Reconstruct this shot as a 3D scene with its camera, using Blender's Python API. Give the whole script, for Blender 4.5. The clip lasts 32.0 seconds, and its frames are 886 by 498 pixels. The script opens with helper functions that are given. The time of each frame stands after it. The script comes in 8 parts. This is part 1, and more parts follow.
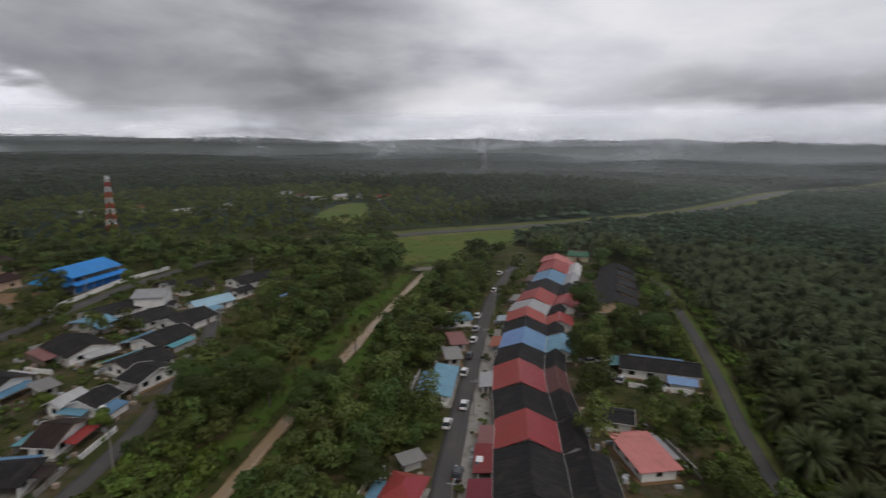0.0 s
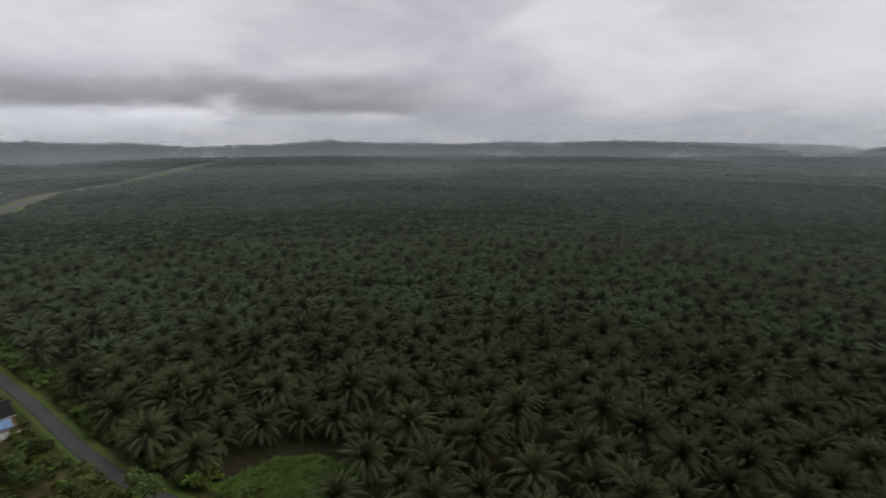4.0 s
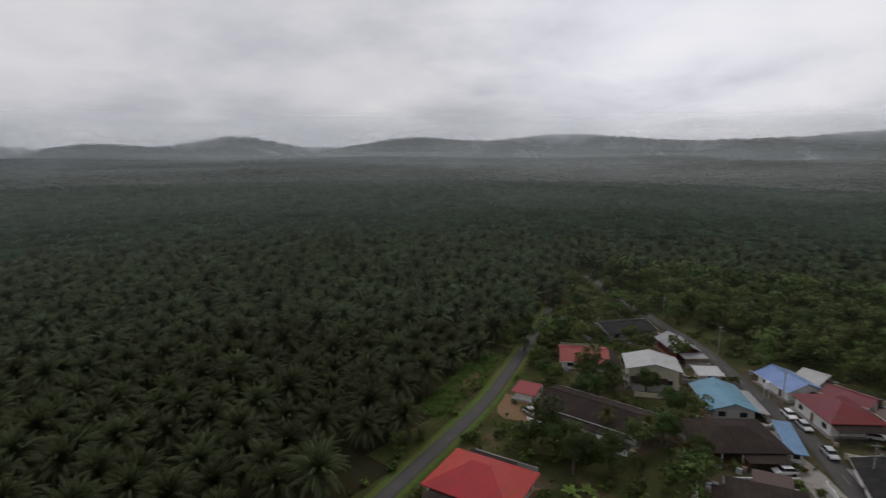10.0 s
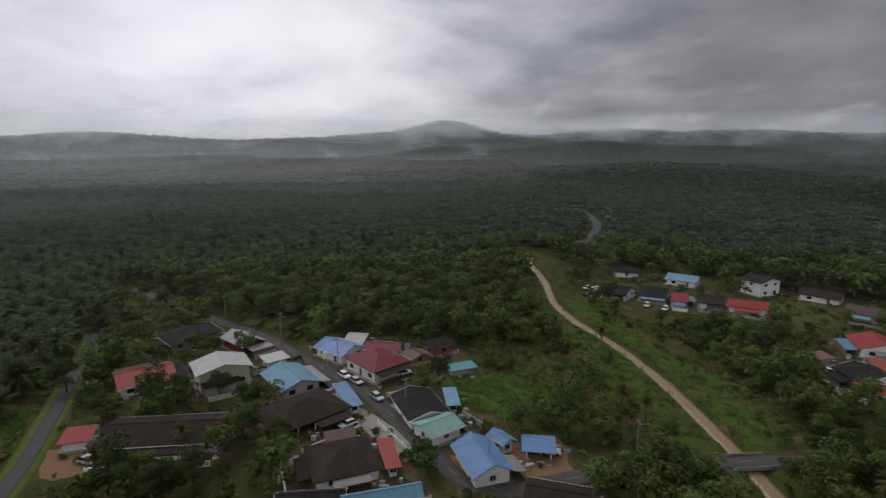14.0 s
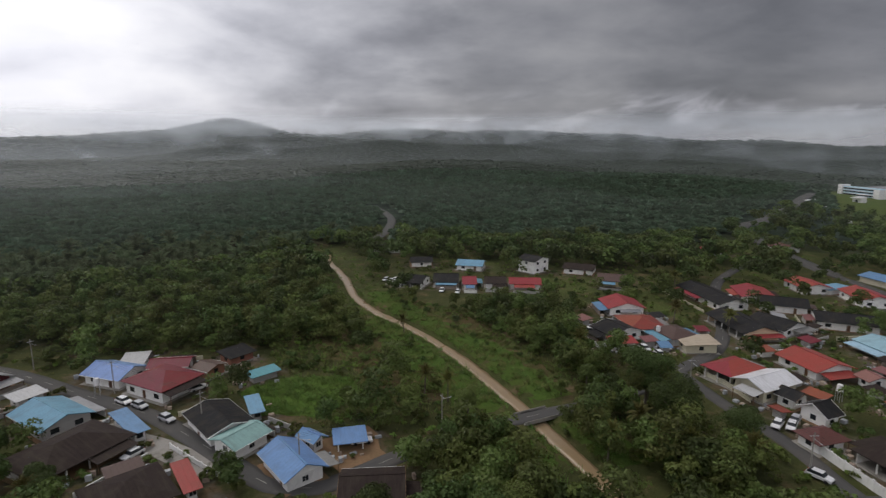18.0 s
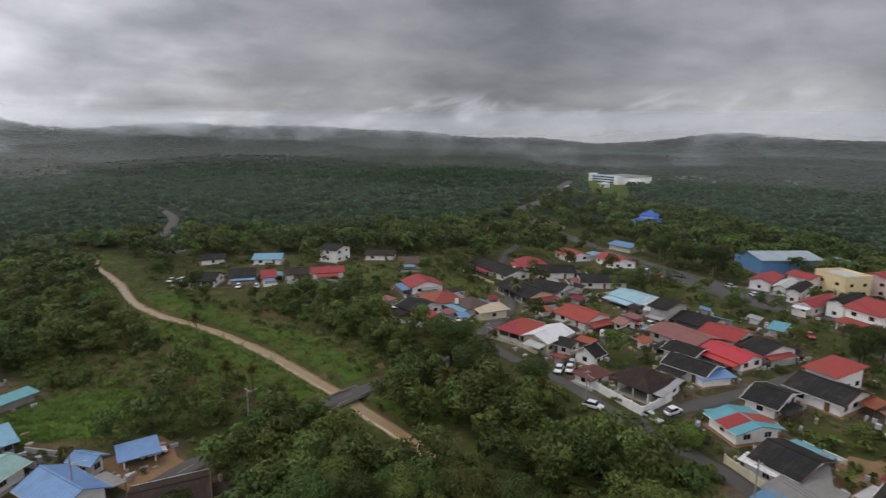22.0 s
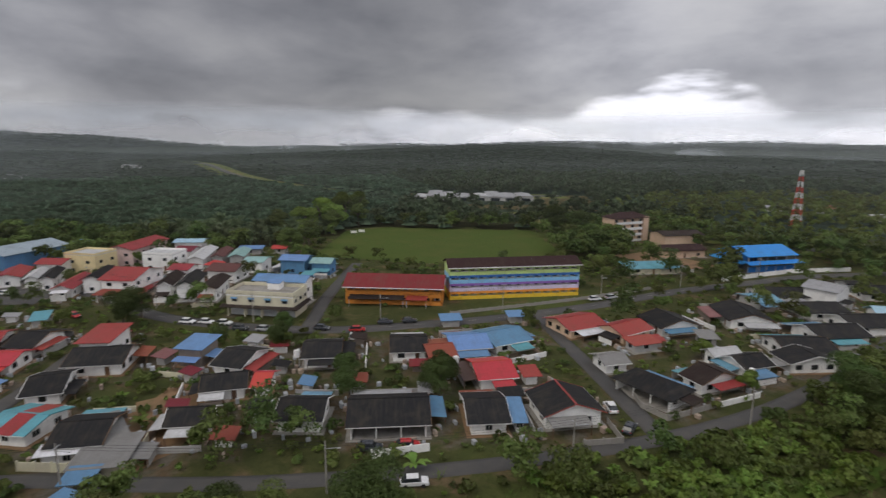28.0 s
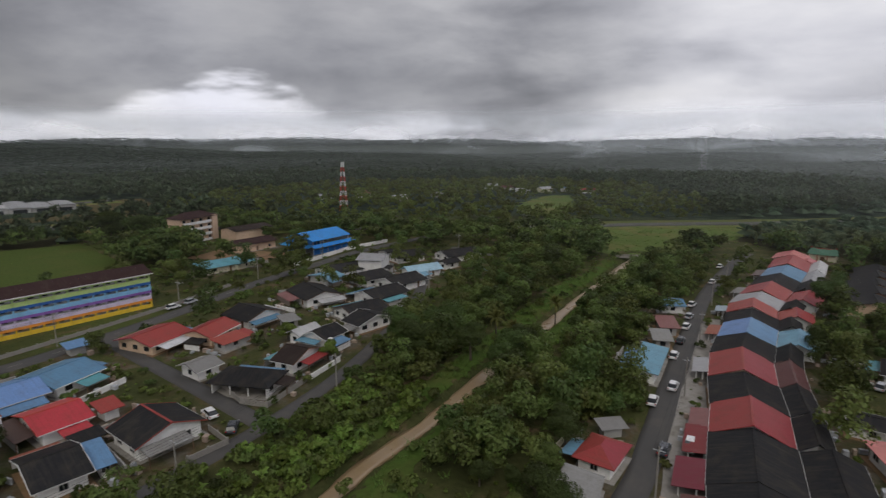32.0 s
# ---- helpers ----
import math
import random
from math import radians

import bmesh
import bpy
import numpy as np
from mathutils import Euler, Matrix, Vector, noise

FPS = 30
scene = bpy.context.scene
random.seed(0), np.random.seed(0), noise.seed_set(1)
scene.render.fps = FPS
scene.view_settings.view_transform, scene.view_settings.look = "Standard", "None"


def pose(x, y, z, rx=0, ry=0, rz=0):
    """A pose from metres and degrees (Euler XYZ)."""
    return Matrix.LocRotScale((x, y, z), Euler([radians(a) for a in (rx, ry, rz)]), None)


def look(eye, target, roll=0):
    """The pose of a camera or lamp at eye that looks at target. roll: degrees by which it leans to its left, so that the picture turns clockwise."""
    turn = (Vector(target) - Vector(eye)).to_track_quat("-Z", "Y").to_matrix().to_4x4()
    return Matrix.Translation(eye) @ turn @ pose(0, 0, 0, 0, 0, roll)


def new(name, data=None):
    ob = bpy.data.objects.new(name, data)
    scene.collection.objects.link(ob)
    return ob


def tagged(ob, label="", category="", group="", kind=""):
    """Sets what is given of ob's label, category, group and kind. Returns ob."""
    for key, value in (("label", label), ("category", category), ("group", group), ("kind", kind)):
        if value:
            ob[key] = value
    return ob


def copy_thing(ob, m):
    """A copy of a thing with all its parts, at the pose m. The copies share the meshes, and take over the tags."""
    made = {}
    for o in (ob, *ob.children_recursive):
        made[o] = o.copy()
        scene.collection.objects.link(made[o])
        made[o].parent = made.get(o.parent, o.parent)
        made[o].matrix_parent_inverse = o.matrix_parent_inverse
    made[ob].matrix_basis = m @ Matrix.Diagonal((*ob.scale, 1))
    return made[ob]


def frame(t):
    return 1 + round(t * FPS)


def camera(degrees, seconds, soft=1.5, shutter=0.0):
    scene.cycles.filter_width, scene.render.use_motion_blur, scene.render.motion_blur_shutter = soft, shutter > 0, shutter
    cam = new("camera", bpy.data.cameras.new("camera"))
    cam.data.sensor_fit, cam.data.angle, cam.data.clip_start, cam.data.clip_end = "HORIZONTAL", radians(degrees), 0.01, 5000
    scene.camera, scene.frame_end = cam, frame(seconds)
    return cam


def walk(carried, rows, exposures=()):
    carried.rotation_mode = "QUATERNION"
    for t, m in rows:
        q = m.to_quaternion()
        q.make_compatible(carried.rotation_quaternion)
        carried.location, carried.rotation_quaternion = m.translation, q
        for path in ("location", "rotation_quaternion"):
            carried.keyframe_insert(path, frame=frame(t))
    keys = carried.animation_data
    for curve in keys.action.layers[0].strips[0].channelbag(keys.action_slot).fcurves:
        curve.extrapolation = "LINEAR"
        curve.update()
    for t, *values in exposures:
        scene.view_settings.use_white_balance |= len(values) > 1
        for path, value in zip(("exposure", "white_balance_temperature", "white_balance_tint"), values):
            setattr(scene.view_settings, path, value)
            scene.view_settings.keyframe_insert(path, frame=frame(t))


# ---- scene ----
FOV = 77.4
cam = camera(FOV, 32.0, soft=1.3, shutter=0.5)

# seconds, x, y, z, heading (clockwise from +y), pitch, roll
ROWS = [
    (0.0, -0.00, -0.00, 58.00, -0.00, -11.19, 0.56),
    (0.5, -0.03, -0.07, 58.02, 8.56, -11.15, 0.50),
    (1.0, -0.06, -0.15, 58.03, 17.18, -11.10, 0.44),
    (1.5, -0.12, -0.23, 58.04, 25.75, -11.06, 0.36),
    (2.0, -0.20, -0.29, 58.04, 34.33, -11.02, 0.26),
    (2.5, -0.29, -0.31, 58.03, 42.89, -10.99, 0.13),
    (3.0, -0.39, -0.26, 58.02, 51.55, -10.97, -0.01),
    (3.5, -0.48, -0.15, 58.02, 59.66, -10.96, -0.12),
    (4.0, -0.57, -0.02, 58.05, 66.87, -10.98, -0.18),
    (4.5, -0.66, 0.12, 58.09, 73.64, -11.01, -0.19),
    (6.5, -1.19, 0.62, 58.69, 98.95, -11.10, 0.09),
    (7.0, -1.35, 0.69, 58.81, 104.86, -11.09, 0.09),
    (7.5, -1.53, 0.74, 58.93, 110.71, -11.08, 0.09),
    (8.0, -1.70, 0.77, 59.03, 116.62, -11.06, 0.07),
    (8.5, -1.85, 0.76, 59.13, 122.52, -11.02, 0.04),
    (9.0, -2.00, 0.73, 59.21, 128.35, -11.02, 0.02),
    (9.5, -2.14, 0.67, 59.28, 134.12, -11.01, 0.02),
    (10.0, -2.28, 0.59, 59.35, 139.92, -11.02, 0.01),
    (10.5, -2.40, 0.49, 59.41, 145.70, -11.03, 0.01),
    (11.0, -2.50, 0.38, 59.45, 151.40, -11.05, 0.03),
    (11.5, -2.54, 0.28, 59.48, 157.12, -11.05, 0.04),
    (12.0, -2.54, 0.18, 59.49, 162.84, -11.06, 0.07),
    (12.5, -2.50, 0.10, 59.47, 168.49, -11.03, 0.12),
    (13.0, -2.45, 0.03, 59.42, 174.67, -10.98, 0.16),
    (13.5, -2.39, -0.02, 59.31, 180.53, -10.95, 0.21),
    (14.0, -2.34, -0.03, 59.13, 184.67, -10.98, 0.27),
    (14.5, -2.31, -0.05, 58.93, 188.09, -11.03, 0.33),
    (16.5, -2.39, -0.11, 58.10, 198.60, -10.98, 0.32),
    (17.0, -2.38, -0.02, 57.91, 201.03, -10.97, 0.29),
    (17.5, -2.38, 0.06, 57.70, 203.39, -10.95, 0.26),
    (18.0, -2.35, 0.10, 57.47, 205.77, -10.92, 0.24),
    (18.5, -2.31, 0.09, 57.16, 208.21, -10.91, 0.23),
    (19.0, -2.28, 0.04, 56.76, 210.65, -10.91, 0.26),
    (19.5, -2.26, -0.05, 56.28, 213.09, -10.94, 0.28),
    (20.0, -2.25, -0.17, 55.75, 215.52, -10.96, 0.30),
    (20.5, -2.26, -0.28, 55.17, 217.95, -10.99, 0.35),
    (21.0, -2.26, -0.37, 54.55, 220.41, -11.01, 0.41),
    (21.5, -2.25, -0.42, 53.92, 223.00, -11.05, 0.47),
    (22.0, -2.23, -0.44, 53.28, 226.64, -11.05, 0.51),
    (22.5, -2.18, -0.43, 52.64, 231.40, -11.04, 0.51),
    (23.0, -2.10, -0.40, 52.02, 236.10, -11.05, 0.45),
    (23.5, -2.02, -0.35, 51.43, 240.76, -11.07, 0.38),
    (24.0, -1.94, -0.28, 50.91, 245.35, -11.12, 0.32),
    (24.5, -1.87, -0.20, 50.46, 249.92, -11.20, 0.24),
    (25.0, -1.82, -0.13, 50.14, 254.06, -11.22, 0.19),
    (25.5, -1.77, -0.08, 49.94, 260.22, -11.16, 0.17),
    (26.0, -1.71, -0.06, 49.79, 269.60, -11.09, 0.15),
    (26.5, -1.64, -0.06, 49.65, 278.04, -11.06, 0.14),
    (28.5, -1.47, -0.11, 49.21, 301.53, -10.96, 0.52),
    (29.0, -1.45, -0.13, 49.23, 307.04, -10.97, 0.48),
    (29.5, -1.44, -0.16, 49.25, 312.62, -10.99, 0.42),
    (30.0, -1.44, -0.20, 49.27, 318.22, -11.02, 0.36),
    (30.5, -1.44, -0.27, 49.28, 323.81, -11.04, 0.30),
    (31.0, -1.44, -0.38, 49.26, 329.46, -11.06, 0.22),
    (31.5, -1.46, -0.50, 49.21, 335.01, -11.08, 0.13),
    (32.0, -1.47, -0.63, 49.13, 339.22, -11.11, 0.04),
]


def eye_pose(x, y, z, heading, pitch, roll):
    h, p = radians(heading), radians(pitch)
    way = Vector((math.sin(h) * math.cos(p), math.cos(h) * math.cos(p), math.sin(p)))
    return look((x, y, z), Vector((x, y, z)) + way * 100, roll)


walk(cam, [(r[0], eye_pose(*r[1:])) for r in ROWS], [(0.0, -0.02), (4.0, 0.0), (9.0, -0.1), (13.0, -0.05), (17.0, 0.15), (19.0, 0.35), (23.0, 0.6), (26.0, 0.52), (29.0, 0.25), (32.0, 0.0)])

# ---- world, sun ----
world = bpy.data.worlds.new("overcast_sky")
scene.world = world
world.use_nodes = True


class Nodes:
    """Short hand for building node trees."""

    def __init__(self, tree):
        self.tree = tree
        tree.nodes.clear()

    def add(self, kind):
        return self.tree.nodes.new(kind)

    def put(self, socket, value):
        if isinstance(value, bpy.types.NodeSocket):
            self.tree.links.new(value, socket)
        else:
            socket.default_value = value

    def math(self, op, a, b=0.0, c=None, clamp=False):
        n = self.add("ShaderNodeMath")
        n.operation, n.use_clamp = op, clamp
        self.put(n.inputs[0], a)
        self.put(n.inputs[1], b)
        if c is not None:
            self.put(n.inputs[2], c)
        return n.outputs[0]

    def ramp(self, value, low, high, to_low=0.0, to_high=1.0):
        n = self.add("ShaderNodeMapRange")
        n.interpolation_type = "SMOOTHSTEP"
        for socket, v in zip(n.inputs, (value, low, high, to_low, to_high)):
            self.put(socket, v)
        return n.outputs[0]

    def noise(self, vector, scale, detail=4.0, rough=0.55, distortion=0.0):
        n = self.add("ShaderNodeTexNoise")
        if vector is not None:
            self.put(n.inputs["Vector"], vector)
        n.inputs["Scale"].default_value, n.inputs["Detail"].default_value = scale, detail
        n.inputs["Roughness"].default_value, n.inputs["Distortion"].default_value = rough, distortion
        return n.outputs["Fac"]

    def mix(self, fac, a, b, blend="MIX"):
        n = self.add("ShaderNodeMix")
        n.data_type, n.blend_type = "RGBA", blend
        for socket, v in ((n.inputs[0], fac), (n.inputs[6], a), (n.inputs[7], b)):
            self.put(socket, (*v, 1) if isinstance(v, tuple) and len(v) == 3 else v)
        return n.outputs[2]

    def combine(self, x, y, z):
        n = self.add("ShaderNodeCombineXYZ")
        for socket, v in zip(n.inputs, (x, y, z)):
            self.put(socket, v)
        return n.outputs[0]


SUN_HEADING, SUN_HEIGHT = 168.0, 50.0
w = Nodes(world.node_tree)
way = w.add("ShaderNodeTexCoord").outputs["Generated"]
split = w.add("ShaderNodeSeparateXYZ")
w.put(split.inputs[0], way)
wx, wy, wz = split.outputs
up = w.math("MAXIMUM", wz, 0.0)
# a heavy cloud deck seen from below: its folds draw together towards the horizon
deck = w.math("ADD", up, 0.24)
flat_x, flat_y = w.math("DIVIDE", wx, deck), w.math("DIVIDE", wy, deck)
cloud_place = w.combine(flat_x, flat_y, w.math("MULTIPLY", up, 2.0))
bend = w.math("MULTIPLY", w.math("SUBTRACT", w.noise(cloud_place, 0.7, 2.0, 0.5), 0.5), 0.9)
folded = w.combine(w.math("ADD", flat_x, bend), w.math("SUBTRACT", flat_y, bend), w.math("MULTIPLY", up, 3.0))
big = w.noise(folded, 0.55, 2.0, 0.5)
fine = w.noise(folded, 1.5, 6.0, 0.50)
streak = w.noise(w.combine(w.math("MULTIPLY", wx, 2.0), w.math("MULTIPLY", wy, 2.0), w.math("MULTIPLY", wz, 4.6)), 2.4, 6.0, 0.55)
soft_cloud = w.math("ADD", w.math("MULTIPLY", big, 0.36), w.math("ADD", w.math("MULTIPLY", fine, 0.38), w.math("MULTIPLY", streak, 0.26)))


def toward(heading, height=0.0):
    h, e = radians(heading), radians(height)
    flat = w.math("ADD", w.math("MULTIPLY", wx, math.sin(h) * math.cos(e)), w.math("MULTIPLY", wy, math.cos(h) * math.cos(e)))
    return w.math("ADD", flat, w.math("MULTIPLY", wz, math.sin(e)))


ragged = w.math("MULTIPLY", w.math("SUBTRACT", soft_cloud, 0.5), 1.0)
# thin bright cloud on the sun's side, heavy rain cloud opposite
thin = w.ramp(w.math("ADD", toward(86.0, 6.0), ragged), -0.36, 0.33)
glow = w.math("MULTIPLY", w.ramp(w.math("ADD", toward(174.0, 12.0), w.math("MULTIPLY", ragged, 0.3)), 0.80, 1.0), 0.30)
west = w.math("MULTIPLY", w.ramp(toward(266.0, 4.0), 0.90, 1.0), 0.04)
north = w.math("MULTIPLY", w.ramp(toward(0.0, 10.0), 0.60, 1.0), 0.08)
rain = w.math("ADD", w.math("MULTIPLY", w.ramp(toward(242.0, 9.0), 0.86, 1.0), 0.045), w.math("MULTIPLY", w.ramp(toward(283.0, 11.0), 0.92, 1.0), 0.06))
lit = w.math("ADD", w.math("MULTIPLY", w.ramp(toward(324.0, 11.0), 0.90, 1.0), 0.16), w.math("MULTIPLY", w.ramp(toward(251.0, 14.0), 0.95, 1.0), 0.055))
west = w.math("SUBTRACT", w.math("ADD", w.math("ADD", west, lit), north), rain)
level = w.math("ADD", w.math("MULTIPLY_ADD", thin, 0.37, 0.225), w.math("ADD", glow, west))
contrast = w.math("SUBTRACT", w.math("MULTIPLY_ADD", thin, -0.35, 0.95), w.math("MULTIPLY", glow, 1.6))
shade = w.math("MULTIPLY", w.math("SUBTRACT", w.ramp(soft_cloud, 0.30, 0.70), 0.5), contrast)
cloud_level = w.math("MULTIPLY", level, w.math("ADD", shade, 1.0))
# torn pale fringes under the rain cloud, drifting off to one side
south_west = w.ramp(toward(226.0), 0.72, 0.92)
slant = w.combine(w.math("MULTIPLY_ADD", wz, 5.0, w.math("MULTIPLY", wx, 4.0)), w.math("MULTIPLY_ADD", wz, -4.0, w.math("MULTIPLY", wy, 4.0)), w.math("MULTIPLY", wz, 7.0))
fringe = w.math("MULTIPLY", w.ramp(w.noise(slant, 1.9, 5.0, 0.55, 0.4), 0.47, 0.70), w.ramp(w.math("ABSOLUTE", w.math("SUBTRACT", wz, 0.045)), 0.050, 0.005))
cloud_level = w.math("MULTIPLY_ADD", w.math("MULTIPLY", fringe, south_west), 0.26, cloud_level)
# the deck hangs lowest and darkest over the north-west
heavy = w.math("MULTIPLY", w.ramp(w.math("ADD", toward(338.0, 9.0), w.math("MULTIPLY", ragged, 0.12)), 0.905, 0.985), w.ramp(w.math("ADD", wz, w.math("MULTIPLY", ragged, 0.10)), 0.045, 0.10))
cloud_level = w.math("MULTIPLY", cloud_level, w.math("MULTIPLY_ADD", heavy, -0.22, 1.0))
# a pale strip between the slate bank and the hills
strip = w.math("MULTIPLY", w.ramp(toward(24.0), 0.84, 0.97), w.ramp(w.math("ABSOLUTE", w.math("SUBTRACT", wz, w.math("MULTIPLY_ADD", streak, 0.05, 0.012))), 0.030, 0.004))
cloud_level = w.math("MULTIPLY_ADD", strip, 0.24, cloud_level)
# a slate-blue bank low in the north-east
bank = w.math("MULTIPLY", w.ramp(toward(42.0, 4.5), 0.86, 0.98), w.ramp(w.math("ABSOLUTE", w.math("SUBTRACT", wz, w.math("MULTIPLY_ADD", fine, 0.16, 0.0))), 0.05, 0.0))
cloud_level = w.math("MULTIPLY", cloud_level, w.math("MULTIPLY_ADD", bank, -0.45, 1.0))
# clear gap under the deck, low over the horizon, with one torn opening
gap_edge = w.noise(w.combine(w.math("MULTIPLY", wx, 3.0), w.math("MULTIPLY", wy, 3.0), w.math("MULTIPLY", wz, 10.0)), 1.6, 4.0, 0.55, 0.1)
torn = w.ramp(toward(319.0), 0.980, 0.999)
gap_top = w.math("MULTIPLY_ADD", gap_edge, w.math("MULTIPLY_ADD", torn, 0.11, 0.085), -0.004)
gap_low = w.ramp(w.math("SUBTRACT", gap_top, wz), -0.014, 0.020)
gap_side = w.math("MULTIPLY", w.ramp(toward(336.0), 0.42, 0.90), w.math("MAXIMUM", torn, w.ramp(gap_edge, 0.30, 0.55)))
gap = w.math("MULTIPLY", gap_low, w.math("MULTIPLY_ADD", gap_side, 0.86, 0.08))
bright = w.math("ADD", w.math("MULTIPLY", cloud_level, w.math("SUBTRACT", 1.0, gap)), w.math("MULTIPLY", gap, 0.93))
# mist just over the horizon
mist = w.math("MULTIPLY", w.ramp(wz, 0.040, 0.0), w.math("MULTIPLY_ADD", gap, -0.45, 0.60))
bright = w.math("ADD", w.math("MULTIPLY", bright, w.math("SUBTRACT", 1.0, mist)), w.math("MULTIPLY", mist, w.math("MULTIPLY_ADD", thin, 0.20, 0.25)))
# an overcast sky is lightest overhead
bright = w.math("MULTIPLY", bright, w.math("MULTIPLY_ADD", w.ramp(wz, 0.25, 0.9), 0.45, 1.0))
tint = w.mix(w.ramp(soft_cloud, 0.35, 0.7), (0.982, 0.985, 1.10), (1.01, 0.998, 1.03))
grey = w.mix(1.0, tint, w.combine(bright, bright, bright), "MULTIPLY")
sky = w.add("ShaderNodeTexSky")
sky.sky_type, sky.sun_disc = "NISHITA", False
sky.sun_elevation, sky.sun_rotation = radians(SUN_HEIGHT), radians(SUN_HEADING)
clear = w.add("ShaderNodeBackground")
w.put(clear.inputs[0], sky.outputs[0])
clear.inputs[1].default_value = 0.05
cloudy = w.add("ShaderNodeBackground")
w.put(cloudy.inputs[0], grey)
both = w.add("ShaderNodeMixShader")
both.inputs[0].default_value = 0.93
w.put(both.inputs[1], clear.outputs[0])
w.put(both.inputs[2], cloudy.outputs[0])
w.put(w.add("ShaderNodeOutputWorld").inputs[0], both.outputs[0])

sun_data = bpy.data.lights.new("sun", "SUN")
sun_data.energy, sun_data.angle, sun_data.color = 0.65, radians(30), (1.0, 0.93, 0.80)
sun = new("sun", sun_data)
h, e = radians(SUN_HEADING), radians(SUN_HEIGHT)
sun.matrix_world = look(Vector((math.sin(h) * math.cos(e), math.cos(h) * math.cos(e), math.sin(e))) * 300, (0, 0, 0))

# ---- materials ----


def surface(name, color, rough=0.8, grain=(8.0, 0.25), stain=(0.6, 0.25), bump=0.2, metal=0.0, spec=0.3, vary=0.0, seams=0.0, streaks=0.0, island=0.0, dirt=(0.10, 0.085, 0.06), thin=0.0):
    """A worn surface: grain and stains at two scales, and a fine relief. seams: sheets that wide along x."""
    m = bpy.data.materials.new(name)
    m.use_nodes = True
    n = Nodes(m.node_tree)
    place = n.add("ShaderNodeTexCoord").outputs["Object"]
    fine_grain = n.noise(place, grain[0], 5.0, 0.6)
    stains = n.noise(place, stain[0], 4.0, 0.6, 0.4)
    col = n.mix(n.math("MULTIPLY", n.ramp(fine_grain, 0.3, 0.75), grain[1]), color, tuple(c * 0.45 for c in color))
    col = n.mix(n.math("MULTIPLY", n.ramp(stains, 0.42, 0.75), stain[1]), col, dirt)
    height = fine_grain
    if streaks:
        mapped = n.add("ShaderNodeMapping")
        n.put(mapped.inputs[0], place)
        mapped.inputs["Scale"].default_value = (1.0, 0.09, 0.3)
        run = n.noise(mapped.outputs[0], 1.6, 5.0, 0.65)
        col = n.mix(n.math("MULTIPLY", n.ramp(run, 0.45, 0.72), streaks), col, tuple(0.5 * c + 0.5 * d for c, d in zip(color, dirt)))
    if seams:
        parts = n.add("ShaderNodeSeparateXYZ")
        n.put(parts.inputs[0], place)
        wave = n.math("PINGPONG", parts.outputs[0], seams * 0.5)
        groove = n.ramp(wave, 0.0, 0.05)
        col = n.mix(n.math("MULTIPLY_ADD", groove, -0.35, 0.35), col, tuple(c * 0.35 for c in color))
        height = n.math("ADD", n.math("MULTIPLY", fine_grain, 0.3), groove)
    if vary or island:
        chance = n.add("ShaderNodeObjectInfo").outputs["Random"]
        if island:
            tone = n.add("ShaderNodeAttribute")
            tone.attribute_name = "tone"
            plant = n.math("FRACT", n.math("ADD", chance, tone.outputs["Fac"]))
            chance = n.math("ADD", n.math("MULTIPLY", plant, 0.6), n.math("MULTIPLY", n.add("ShaderNodeNewGeometry").outputs["Random Per Island"], 0.4))
        hue = n.add("ShaderNodeHueSaturation")
        n.put(hue.inputs["Hue"], n.math("MULTIPLY_ADD", chance, 0.06 if vary > 0.3 else 0.02, 0.47 if vary > 0.3 else 0.49))
        n.put(hue.inputs["Value"], n.math("MULTIPLY_ADD", chance, 2 * max(vary, island), 1 - max(vary, island)))
        n.put(hue.inputs["Color"], col)
        col = hue.outputs[0]
    b = n.add("ShaderNodeBsdfPrincipled")
    n.put(b.inputs["Base Color"], col)
    n.put(b.inputs["Roughness"], n.math("MULTIPLY_ADD", stains, 0.2, rough - 0.1))
    b.inputs["Metallic"].default_value = metal
    b.inputs["Specular IOR Level"].default_value = spec
    if bump:
        relief = n.add("ShaderNodeBump")
        relief.inputs["Strength"].default_value, relief.inputs["Distance"].default_value = bump, 0.05
        n.put(relief.inputs["Height"], height)
        n.put(b.inputs["Normal"], relief.outputs[0])
    shell = b.outputs[0]
    if thin:
        # light passes through a leaf
        passing, blend = n.add("ShaderNodeBsdfTranslucent"), n.add("ShaderNodeMixShader")
        n.put(passing.inputs[0], col)
        blend.inputs[0].default_value = thin
        n.put(blend.inputs[1], shell)
        n.put(blend.inputs[2], passing.outputs[0])
        shell = blend.outputs[0]
    n.put(n.add("ShaderNodeOutputMaterial").inputs[0], shell)
    return m


